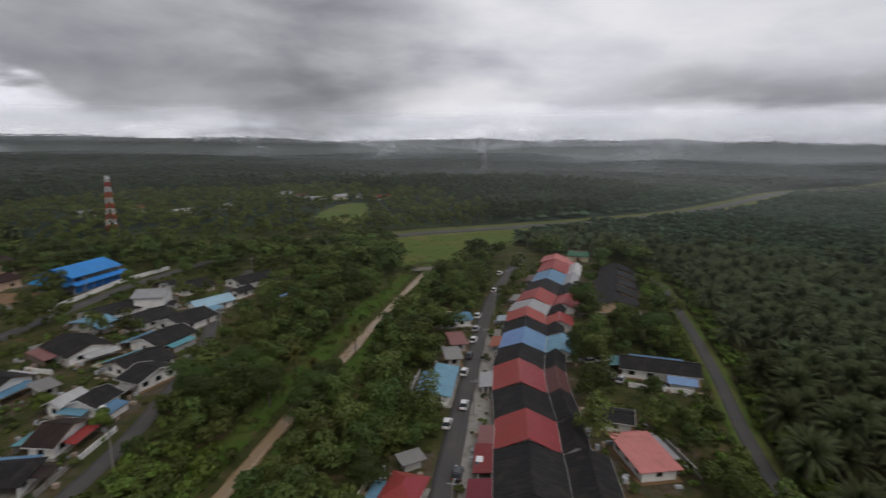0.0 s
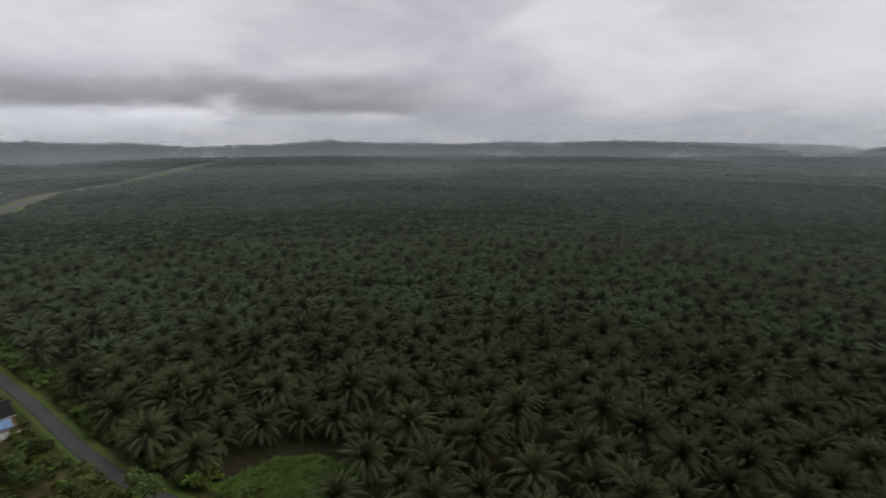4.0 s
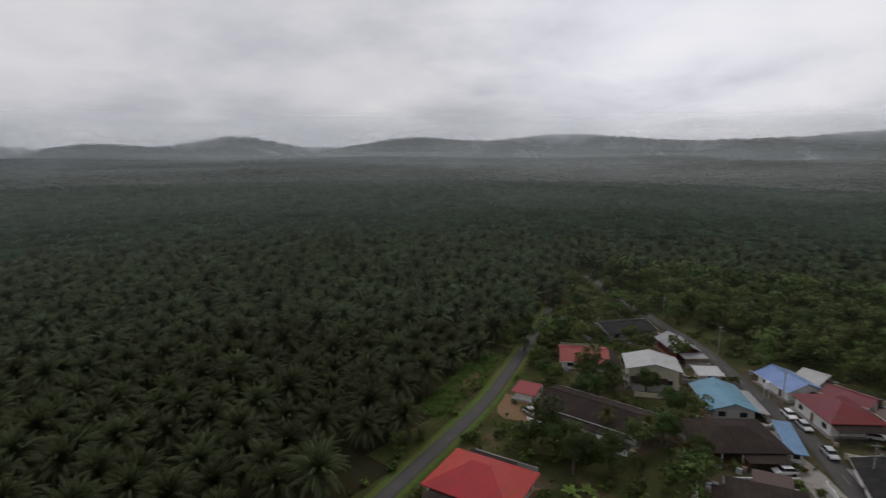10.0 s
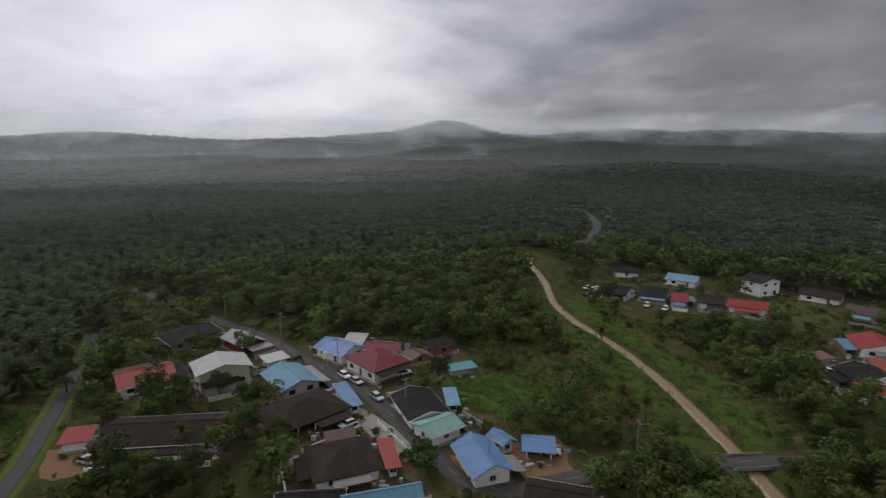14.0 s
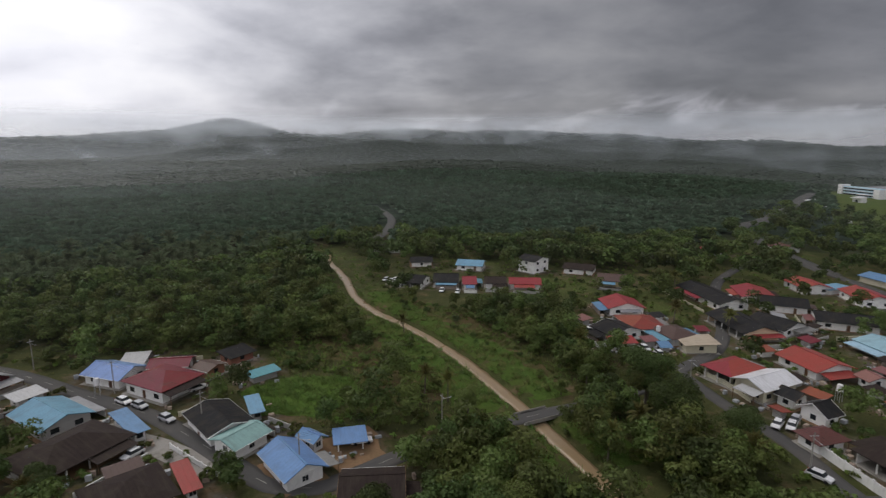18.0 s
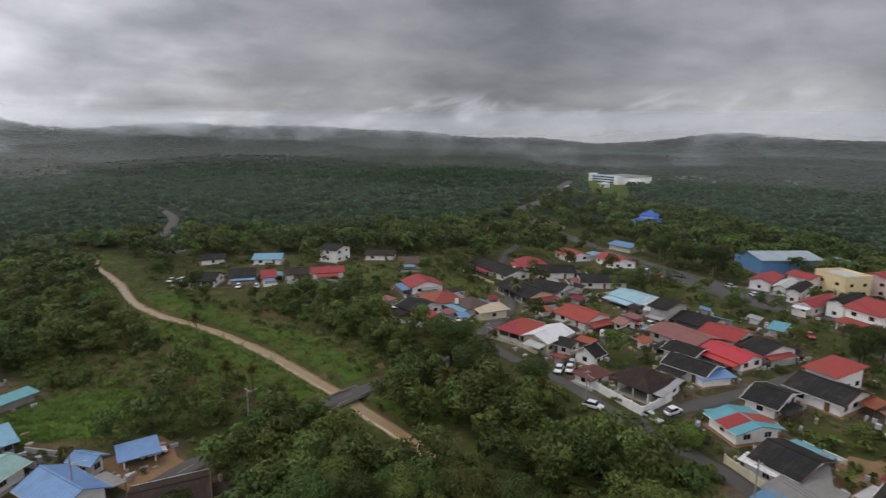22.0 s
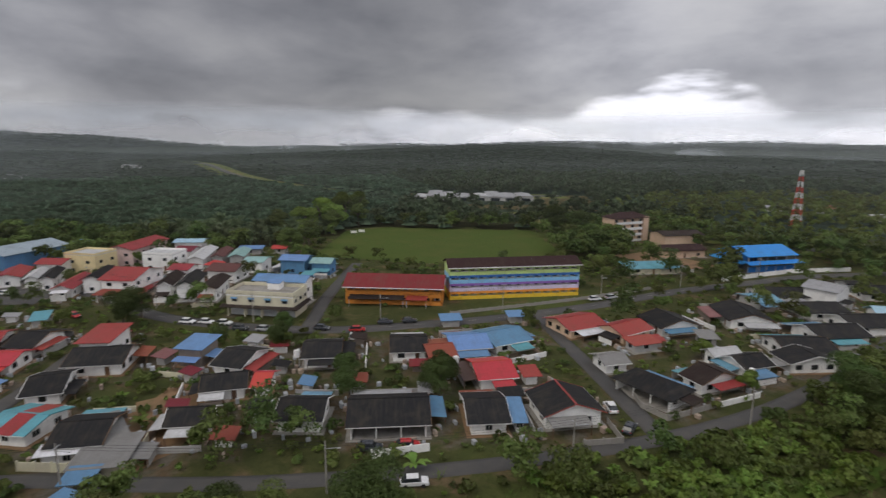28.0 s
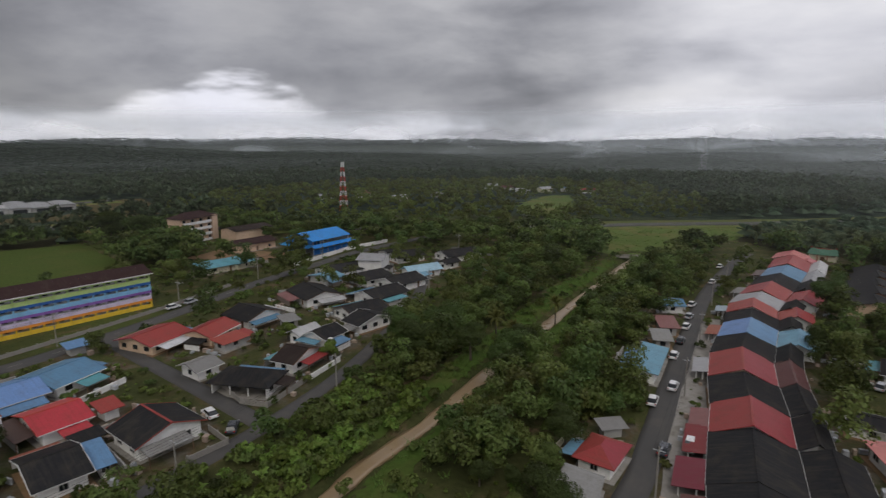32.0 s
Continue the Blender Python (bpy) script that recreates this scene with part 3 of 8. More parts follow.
patch("yard", [(2.0, 70), (8.5, 70), (12.5, 128), (18.5, 165), (14.0, 165), (8.5, 130), (4.2, 98)], 0.035, CONCRETE, "paved strip of front yards along the row", "yard", 0.3, 8)
patch("yard", [(-22, -100), (-34, -101), (-34, -89), (-24, -88)], 0.045, SOIL, "trodden yard behind a blue-roofed house", "yard", 1.2, 9)
patch("bare_soil", [(-86, -12), (-100, -18), (-112, -10), (-120, 0), (-108, 4), (-92, -2)], 0.05, SOIL, "bare brown yard between the houses", "soil", 2.5, 11)
patch("car_park", [(-214, -30), (-226, -44), (-236, -100), (-222, -106), (-212, -70), (-200, -40)], 0.04, ASPHALT, "wide asphalt market place with parked cars", "car park", 0.5, 12)
patch("yard", [(-185, 175), (-150, 178), (-150, 200), (-185, 198)], 0.045, SOIL, "brown school yard beside the hall", "yard", 1.0, 13)
patch("bare_soil", [(-392, 165), (-408, 158), (-470, 200), (-486, 222), (-466, 226), (-430, 200)], 0.10, SOIL, "strip of bare orange soil beside the sheds", "soil", 2.0, 17)
patch("meadow", SHED_YARD, 0.06, ROUGH, "rough cleared ground round the sheds", "ground", 3.0, 18)
patch("meadow", MEADOW, 0.05, MEADOW_GRASS, "rough green meadow between the stream's end and the highway", "meadow", 3.0, 15)
patch("meadow", HAMLET_FIELD, 0.08, MEADOW_GRASS, "pale green clearing beside a far hamlet", "meadow", 4.0, 16)
patch("factory_field", [(-400, -190), (-470, -212), (-560, -258), (-604, -280), (-640, -258), (-704, -296), (-716, -350), (-650, -372), (-610, -350), (-540, -300), (-440, -240)], 0.06, TURF, "open green field below the factory", "field", 2.0, 14)


def bank_strip(side, near, far, y0, y1, material, label, lift=0.07):
    """A strip of grass on one bank of the stream."""
    p = LINES["stream"]
    t = np.gradient(p, axis=0)
    t /= np.linalg.norm(t, axis=1)[:, None]
    nrm = np.column_stack([-t[:, 1], t[:, 0]]) * side
    keep = (p[:, 1] > y0) & (p[:, 1] < y1)
    p, nrm = p[keep], nrm[keep]
    r = np.random.default_rng(int(near * 10 + y1 + 500))
    edge = far + np.convolve(r.normal(size=len(p)), np.ones(9) / 9, "same") * 6
    rows = []
    for k in range(6):
        q = p + nrm * (near + (edge - near) * k / 5)[:, None]
        rows.append(np.column_stack([q, carve(q[:, 0], q[:, 1]) + lift - 0.9 * (1 - rise(away(q[:, 0], q[:, 1], "south"), 3.2, 5.0))]))
    n = len(p)
    i = (np.arange(5)[:, None] * n + np.arange(n - 1)).ravel()
    tagged(sheet_object("grass_bank", np.concatenate(rows), np.stack([i, i + n, i + n + 1, i + 1], -1), material), label, "grass", kind="structure")


bank_strip(1, 3.0, 13.0, -200, -66, LUSH, "bright green grass bank of the stream")
bank_strip(-1, 3.0, 16.0, -170, -70, LUSH, "bright green grass bank of the stream")
bank_strip(1, 3.0, 9.0, 58, 235, LUSH, "green grass bank of the stream")
bank_strip(-1, 3.0, 9.0, 52, 235, LUSH, "green grass bank of the stream")
bank_strip(1, 8.0, 17.0, -190, -100, ROUGH, "brown scrubby slope above the stream", 0.045)
bank_strip(-1, 12.0, 30.0, -190, -104, ROUGH, "brown-green scrub field beside the stream", 0.045)

# ---- vegetation ----


def part(name, bm, material, parent, label=""):
    """One mesh object under a thing or a part."""
    me = bpy.data.meshes.new(name)
    bm.to_mesh(me)
    bm.free()
    me.materials.append(material)
    return adopt(name, me, parent, label)


def adopt(name, me, parent, label=""):
    ob = new(name, me)
    ob.parent = parent
    return tagged(ob, label)


def array_mesh(name, verts, faces, material, smooth=True):
    ob = sheet_object(name, verts, faces, material, smooth)
    me = ob.data
    bpy.data.objects.remove(ob)
    return me


def frond_arrays(rng, length, rise_deg, droop, leaflets, width):
    """A palm frond along +x from the crown: a bowed midrib with leaflets hanging on both sides."""
    s = np.linspace(0, 1, leaflets + 1)
    ang = np.radians(rise_deg) - droop * s**1.8
    step = length / leaflets
    x = np.concatenate([[0], np.cumsum(np.cos(ang[:-1]) * step)])
    z = np.concatenate([[0], np.cumsum(np.sin(ang[:-1]) * step)])
    verts, faces = [], []
    rib = 0.10 * (1 - s) + 0.03
    for k in range(leaflets):
        b = len(verts)
        verts += [(x[k], rib[k], z[k]), (x[k], -rib[k], z[k]), (x[k + 1], -rib[k + 1], z[k + 1]), (x[k + 1], rib[k + 1], z[k + 1])]
        faces += [(b, b + 1, b + 2), (b, b + 2, b + 3)]
    for k in range(1, leaflets + 1):
        w_ = width * math.sin(math.pi * min(0.97, 0.20 + 0.78 * s[k])) ** 0.6
        for side in (-1, 1):
            b = len(verts)
            x0, z0 = x[k - 1], z[k - 1]
            x1, z1 = x[k], z[k]
            ahead = 0.55 + 0.5 * s[k]
            tip = (x1 + w_ * ahead * math.cos(ang[k]), side * w_ * (0.95 - 0.3 * s[k]), z1 - w_ * (0.38 + 0.35 * rng.random()) + w_ * 0.4 * math.sin(ang[k]))
            verts += [(x0, 0, z0), (x1, 0, z1), tip]
            faces += [(b, b + 1, b + 2) if side > 0 else (b, b + 2, b + 1)]
    return np.array(verts), np.array(faces)


def palm_crown(seed, fronds, leaflets, length, width, low=-25, high=78):
    rng = np.random.default_rng(seed)
    vs, fs, n = [], [], 0
    for k in range(fronds):
        q = (k + 0.5) / fronds
        rise_deg = high - (high - low) * q**1.5 + rng.normal() * 6
        v, f = frond_arrays(rng, length * (0.8 + 0.25 * rng.random()) * (0.72 + 0.28 * min(1, q * 2.5)), rise_deg, 0.40 + 1.0 * min(1, q * 1.6) + 0.3 * rng.random(), leaflets, width)
        a = k * 2.399 + rng.normal() * 0.15
        c, s = math.cos(a), math.sin(a)
        v = np.column_stack([v[:, 0] * c - v[:, 1] * s, v[:, 0] * s + v[:, 1] * c, v[:, 2]])
        vs.append(v)
        fs.append(f + n)
        n += len(v)
    # the young fronds that fill the heart
    for k in range(9):
        v, f = frond_arrays(rng, length * rng.uniform(0.38, 0.58), rng.uniform(48, 86), 0.7, max(3, leaflets // 2), width * 0.9)
        a = k * 2.399 + rng.normal() * 0.3
        c, s = math.cos(a), math.sin(a)
        vs.append(np.column_stack([v[:, 0] * c - v[:, 1] * s, v[:, 0] * s + v[:, 1] * c, v[:, 2] + 0.9]))
        fs.append(f + n)
        n += len(v)
    return np.concatenate(vs), np.concatenate(fs)


def trunk_arrays(height, r0, r1, sides=7, rings=4, lean=0.0):
    k = np.arange(rings + 1) / rings
    a = np.arange(sides) * 2 * math.pi / sides
    rad = r0 + (r1 - r0) * k
    v = np.stack([(rad[:, None] * np.cos(a) + (lean * k * k)[:, None]).ravel(), (rad[:, None] * np.sin(a)).ravel(), np.repeat(height * k, sides)], -1)
    f = []
    for i in range(rings):
        for j in range(sides):
            a0, a1 = i * sides + j, i * sides + (j + 1) % sides
            f += [(a0, a1, a1 + sides), (a0, a1 + sides, a0 + sides)]
    return v, np.array(f)


def scatter_mesh(name, variants, places, turns, scales, material, label, category, smooth=True):
    """Many small plants joined into one mesh of kind stuff."""
    vs, fs, tones, n = [], [], [], 0
    pick = np.arange(len(places)) % len(variants)
    each = np.random.default_rng(len(places)).random(len(places))
    for k, (v, f) in enumerate(variants):
        sel = np.where(pick == k)[0]
        if not len(sel):
            continue
        c, s = np.cos(turns[sel])[:, None], np.sin(turns[sel])[:, None]
        sc = scales[sel][:, None]
        x = (v[None, :, 0] * c - v[None, :, 1] * s) * sc + places[sel, 0][:, None]
        y = (v[None, :, 0] * s + v[None, :, 1] * c) * sc + places[sel, 1][:, None]
        z = v[None, :, 2] * sc + places[sel, 2][:, None]
        vs.append(np.stack([x, y, z], -1).reshape(-1, 3))
        fs.append((f[None] + (np.arange(len(sel)) * len(v))[:, None, None]).reshape(-1, 3) + n)
        tones.append(np.repeat(each[sel], len(v)))
        n += len(sel) * len(v)
    ob = sheet_object(name, np.concatenate(vs), np.concatenate(fs), material, smooth)
    tone = ob.data.attributes.new("tone", "FLOAT", "POINT")
    tone.data.foreach_set("value", np.concatenate(tones).astype(np.float32))
    return tagged(ob, label, category, kind="stuff")


# where the village and its scrub lie; the oil palms and woods begin outside
VILLAGE = [(66, -60), (90, -172), (112, -235), (60, -240), (-20, -262), (-75, -310), (-130, -292), (-190, -245), (-262, -215), (-330, -235), (-420, -265), (-470, -235), (-430, -190), (-385, -110), (-330, -60), (-290, 0), (-262, 30), (-302, 100), (-262, 190), (-250, 250), (-170, 275), (-90, 275), (-40, 300), (20, 330), (52, 290), (100, 262), (88, 205), (60, 97), (53, 20)]


FACTORY_FIELD = [(-400, -190), (-470, -212), (-560, -258), (-604, -280), (-640, -258), (-704, -296), (-716, -350), (-650, -372), (-610, -350), (-540, -300), (-440, -240)]
SCRUBLAND = [(-330, 285), (-170, 275), (-60, 320), (30, 392), (40, 470), (-20, 640), (-160, 680), (-330, 600), (-380, 420)]


def inside(x, y, poly):
    x, y = np.asarray(x, float), np.asarray(y, float)
    out = np.zeros(x.shape, bool)
    for (x0, y0), (x1, y1) in zip(poly, poly[1:] + poly[:1]):
        cross = ((y0 > y) != (y1 > y)) & (x < (x1 - x0) * (y - y0) / (y1 - y0 + 1e-12) + x0)
        out ^= cross
    return out


def palm_places(spacing, r_min, r_max, jitter, seed):
    rng = np.random.default_rng(seed)
    n = int(r_max / spacing) + 2
    i, j = np.meshgrid(np.arange(-n, n + 1), np.arange(-int(n * 1.16), int(n * 1.16) + 1), indexing="ij")
    turn = radians(18)
    x0, y0 = (i + 0.5 * (j % 2)) * spacing, j * spacing * 0.866
    x = (x0 * math.cos(turn) - y0 * math.sin(turn)).ravel()
    y = (x0 * math.sin(turn) + y0 * math.cos(turn)).ravel()
    x += rng.normal(size=x.shape) * jitter
    y += rng.normal(size=y.shape) * jitter
    r = np.hypot(x, y)
    keep = (r >= r_min) & (r < r_max) & ~inside(x, y, VILLAGE)
    x, y = x[keep], y[keep]
    for line, d in (("palm", 6.2), ("highway", 26), ("factory", 12), ("far", 22), ("plantation", 9), ("south", 8), ("stream", 9)):
        ok = away(x, y, line) > d
        x, y = x[ok], y[ok]
    ok = ~inside(x, y, SCRUBLAND) & ~inside(x, y, FACTORY_FIELD) & ~inside(x, y, MEADOW) & ~inside(x, y, SHED_YARD)
    x, y = x[ok], y[ok]
    # small glades
    ok = np.hypot(x - 69, (y - 59) * 0.9) > 10
    ok &= np.hypot((x - 77) * 1.0, (y + 101) * 0.40) > 5.0
    x, y = x[ok], y[ok]
    return np.column_stack([x, y, terrain(x, y)])


PALMS = palm_places(8.7, 40, 345, 1.25, 5)
PALMS = PALMS[(np.random.default_rng(15).random(len(PALMS)) > 0.05) | (np.hypot(PALMS[:, 0], PALMS[:, 1]) < 150)]
for px, py in ((64.5, 77), (72, 73.5), (79, 67), (84, 58), (63, 86), (70, 81), (78, 75), (82, 49), (72, 40), (62, 43), (88, 66)):
    if np.min(np.hypot(PALMS[:, 0] - px, PALMS[:, 1] - py)) > 5.5:
        PALMS = np.vstack([PALMS, (px, py, 0.0)])
edge_r = np.random.default_rng(12).normal(size=len(PALMS)) * 16 + 312
PALMS = PALMS[np.hypot(PALMS[:, 0], PALMS[:, 1]) < edge_r]
# a darker ground colour instead of grass under the palms
mid_x, mid_y = np.meshgrid((GX[1:] + GX[:-1]) / 2, (GY[1:] + GY[:-1]) / 2, indexing="ij")
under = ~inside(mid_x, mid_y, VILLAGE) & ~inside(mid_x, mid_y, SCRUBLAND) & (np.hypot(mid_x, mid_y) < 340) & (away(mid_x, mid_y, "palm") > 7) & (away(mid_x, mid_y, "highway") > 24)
beyond = (np.hypot(mid_x, mid_y) > 690) & ~inside(mid_x, mid_y, FACTORY_FIELD) & (away(mid_x, mid_y, "highway") > 24) & (away(mid_x, mid_y, "far") > 24)
ground.data.materials.append(PALM_FLOOR)
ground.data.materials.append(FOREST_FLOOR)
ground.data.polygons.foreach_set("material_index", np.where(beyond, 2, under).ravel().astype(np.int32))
order = np.argsort(np.hypot(PALMS[:, 0], PALMS[:, 1]) + 60 * (PALMS[:, 0] < 0))
near_palms, mid_palms = PALMS[order[:290]], PALMS[order[290:]]
rng = np.random.default_rng(11)
NEAR_CROWNS = []
for k in range(6):
    v, f = palm_crown(20 + k, 46, 14, 6.1, 0.95, -28, 84)
    NEAR_CROWNS.append(array_mesh("crown", v, f, FROND))
tv, tf = trunk_arrays(4.0, 0.55, 0.42, 7, 3)
PALM_TRUNK = array_mesh("trunk", tv, tf, BARK)
for k, (x, y, z) in enumerate(near_palms):
    palm = new("oil_palm")
    size, stem = 0.84 + 0.34 * rng.random(), 3.4 + 2.6 * rng.random()
    palm.matrix_basis = pose(x, y, z - 0.05, rng.normal() * 3, rng.normal() * 3, rng.random() * 360) @ Matrix.Scale(size, 4)
    tagged(palm, "dark green oil palm with arching feathery fronds in the plantation", "palm", "oil palms of the plantation")
    adopt("trunk", PALM_TRUNK, palm).scale = (1, 1, stem / 4.0)
    adopt("crown", NEAR_CROWNS[k % 6], palm).location = (0, 0, stem - 0.1)

MID = []
for k in range(6):
    v, f = palm_crown(40 + k, 27, 6, 6.1, 1.15, -24, 84)
    v = v + (0, 0, 3.9)
    tv, tf = trunk_arrays(6.4, 0.55, 0.45, 5, 1)
    MID.append((np.concatenate([v, tv - (0, 0, 2.5)]), np.concatenate([f, tf + len(v)])))
mid_palms = mid_palms + np.column_stack([np.zeros((len(mid_palms), 2)), rng.uniform(-0.5, 2.1, len(mid_palms))])
scatter_mesh("oil_palm_stand", MID, mid_palms, rng.random(len(mid_palms)) * 6.28, 0.84 + 0.34 * rng.random(len(mid_palms)), HAZY_MID_FROND, "close stand of oil palms with dark feathery crowns", "palms", False)


def small_crown(seed, fronds):
    """A palm crown for the distance: narrow folded blades that arch out of the heart."""
    r = np.random.default_rng(seed)
    vs, fs = [], []
    for k in range(fronds):
        a, up_ = k * 2.399 + r.normal() * 0.2, radians(80 - 70 * k / fronds)
        c, s = math.cos(a), math.sin(a)
        b = len(vs)
        l1, l2 = 2.6 * math.cos(up_) + 0.7, 5.0 + r.random() - 1.6 * (1 - k / fronds)
        z1, z2 = 3.1 * math.sin(up_), 3.1 * math.sin(up_) - 0.3 - 1.6 * k / fronds * r.random()
        w_ = 0.95
        vs += [(0, 0, 0), (l1 * c - w_ * s, l1 * s + w_ * c, z1), (l1 * c + w_ * s, l1 * s - w_ * c, z1), (l2 * c, l2 * s, z2)]
        fs += [(b, b + 3, b + 1), (b, b + 2, b + 3)]
    # the mass of older fronds below
    b = len(vs)
    vs += [(0, 0, 1.6)] + [(4.3 * math.cos(q * 1.047 + seed), 4.3 * math.sin(q * 1.047 + seed), -1.3 - 0.6 * r.random()) for q in range(6)]
    fs += [(b, b + 1 + q, b + 1 + (q + 1) % 6) for q in range(6)]
    return np.array(vs) + (0, 0, 2.6), np.array(fs)


far_palms = palm_places(8.9, 300, 760, 1.4, 6)
# the north and north-west are woodland, not plantation
FOREST = [(-302, 112), (-470, 230), (-900, 300), (-900, 900), (120, 900), (250, 640), (120, 440), (-60, 350), (-170, 282), (-262, 250), (-262, 195)]
far_palms = far_palms[~inside(far_palms[:, 0], far_palms[:, 1], FOREST)]
far_palms[:, 2] += np.random.default_rng(16).uniform(-1.0, 1.6, len(far_palms))
edge_r = np.random.default_rng(13).normal(size=len(far_palms)) * 16 + 318
far_palms = far_palms[np.hypot(far_palms[:, 0], far_palms[:, 1]) > edge_r]
scatter_mesh("distant_oil_palms", [small_crown(60 + k, 10) for k in range(4)], far_palms, rng.random(len(far_palms)) * 6.28, 0.95 + 0.35 * rng.random(len(far_palms)), HAZY_FAR_FROND, "distant oil palms closing into an even dark canopy", "palms", False)


def tuft(seed, blades=4):
    r = np.random.default_rng(seed)
    vs, fs = [], []
    for k in range(blades):
        a = k * 6.283 / blades + r.random() * 0.5
        c, s = math.cos(a), math.sin(a)
        b = len(vs)
        vs += [(0, 0, 5.5 + 0.8 * r.random()), (4.9 * c - 3.0 * s, 4.9 * s + 3.0 * c, 4.1 + 0.8 * r.random()), (4.9 * c + 3.0 * s, 4.9 * s - 3.0 * c, 4.1 + 0.8 * r.random())]
        fs += [(b, b + 1, b + 2)]
    return np.array(vs), np.array(fs)


horizon_palms = palm_places(13.5, 760, 2200, 3.0, 7)
scatter_mesh("canopy_to_horizon", [tuft(80 + k) for k in range(5)], horizon_palms, rng.random(len(horizon_palms)) * 6.28, 0.9 + 0.5 * rng.random(len(horizon_palms)), CANOPY, "far dark green canopy running to the misty hills", "forest")

ridge_trees = palm_places(23.0, 2200, 3500, 9.0, 9)
ridge_trees = ridge_trees[ridge_trees[:, 2] > 18] - (0, 0, 4.5)
scatter_mesh("ridge_forest", [tuft(90 + k, 6) for k in range(5)], ridge_trees, rng.random(len(ridge_trees)) * 6.28, 1.3 + 1.7 * rng.random(len(ridge_trees)) ** 2, CANOPY, "dark ragged forest on the far misty ridges", "forest")


# broad-leaved trees


def tree_crown(seed, lobes, clumps, wide, high, leaf):
    """Leaf sprays over a handful of overlapping lobes, uneven and open."""
    r = np.random.default_rng(seed)
    centers, radii = [], []
    for k in range(lobes):
        a, q = r.random() * 6.28, math.sqrt(r.random())
        centers.append((math.cos(a) * q * wide * 0.62, math.sin(a) * q * wide * 0.62, high * (0.50 + 0.42 * r.random() - 0.18 * q)))
        radii.append(wide * (0.30 + 0.2 * r.random()))
    centers, radii = np.array(centers), np.array(radii)
    which = r.integers(0, lobes, clumps)
    d = r.normal(size=(clumps, 3))
    d /= np.linalg.norm(d, axis=1)[:, None]
    d[:, 2] = np.where(d[:, 2] < -0.45, -d[:, 2], d[:, 2])
    p = centers[which] + d * (radii[which] * (0.70 + 0.38 * r.random(clumps)))[:, None] * (1, 1, 0.72)
    dome = p - (0, 0, high * 0.45)
    dome /= np.linalg.norm(dome, axis=1)[:, None]
    out = d * 0.8 + dome * 0.4 + r.normal(size=d.shape) * 0.55
    out /= np.linalg.norm(out, axis=1)[:, None]
    side = np.cross(out, r.normal(size=d.shape))
    side /= np.linalg.norm(side, axis=1)[:, None]
    ahead = np.cross(out, side)
    size = leaf * (0.6 + 0.8 * r.random(clumps))[:, None]
    a = p - side * size * 0.55 - ahead * size * 0.5
    b = p + side * size * 0.55 - ahead * size * 0.5
    c = p + ahead * size * 1.2 - out * size * 0.2
    v = np.stack([a, b, c], 1).reshape(-1, 3)
    i = np.arange(clumps) * 3
    return v, np.stack([i, i + 1, i + 2], -1)


def limb_arrays(seed, high, wide):
    """A tapered trunk with a few limbs."""
    r = np.random.default_rng(seed)
    v, f = trunk_arrays(high * 0.62, high * 0.030 + 0.06, high * 0.014, 6, 3, 0.3 * r.normal())
    vs, fs, n = [v], [f], len(v)
    for k in range(5):
        a, z0 = k * 1.26 + r.random(), high * (0.30 + 0.28 * r.random())
        lv, lf = trunk_arrays(wide * 0.62, high * 0.012 + 0.03, 0.03, 5, 2)
        tilt = radians(35 + 25 * r.random())
        x, z = lv[:, 0] * math.cos(tilt) + lv[:, 2] * math.sin(tilt), -lv[:, 0] * math.sin(tilt) + lv[:, 2] * math.cos(tilt)
        lv = np.column_stack([x * math.cos(a) - lv[:, 1] * math.sin(a), x * math.sin(a) + lv[:, 1] * math.cos(a), z + z0])
        vs.append(lv)
        fs.append(lf + n)
        n += len(lv)
    return np.concatenate(vs), np.concatenate(fs)


TREES = []
for k, (wide, high, n_leaf, mat) in enumerate([(4.2, 9.0, 1500, 0), (3.4, 7.0, 1200, 1), (5.0, 11.0, 1800, 0), (3.0, 6.0, 1000, 2), (2.4, 4.5, 800, 3), (3.8, 8.0, 1300, 1), (4.6, 9.5, 1600, 2), (2.0, 3.2, 600, 1)]):
    v, f = tree_crown(100 + k, 10 + k % 4, int(n_leaf * 6.8), wide, high, 0.155)
    lv, lf = limb_arrays(200 + k, high, wide)
    TREES.append((array_mesh("crown", v, f, LEAVES[mat]), array_mesh("trunk", lv, lf, BARK), wide))
FULL = [(*tree_crown(300 + k, 8, 820, 3.6 + 0.4 * k, 7.0 + k, 0.39),) for k in range(5)]
FAR_FULL = [(*tree_crown(310 + k, 8, 220, 3.6 + 0.4 * k, 7.0 + k, 0.72),) for k in range(5)]
SCRUB = [(*tree_crown(370 + k, 6, 90, 3.6 + 0.4 * k, 7.0 + k, 1.05),) for k in range(5)]
LUMPS = [(*tree_crown(350 + k, 5, 54, 3.8 + 0.5 * k, 8.0 + 1.2 * k, 1.5),) for k in range(5)]
wood_places = palm_places(7.6, 300, 790, 2.4, 17)
wood_places = wood_places[inside(wood_places[:, 0], wood_places[:, 1], FOREST) & ~inside(wood_places[:, 0], wood_places[:, 1], HAMLET_FIELD)]
scatter_mesh("far_forest", LUMPS, wood_places, rng.random(len(wood_places)) * 6.28, 0.7 + 0.6 * rng.random(len(wood_places)) ** 1.5, FOREST_LEAVES, "dark closed forest beyond the school and the highway", "forest", False)
SHRUBS = [(*tree_crown(330 + k, 3, 44, 1.1, 1.2, 0.34),) for k in range(5)]



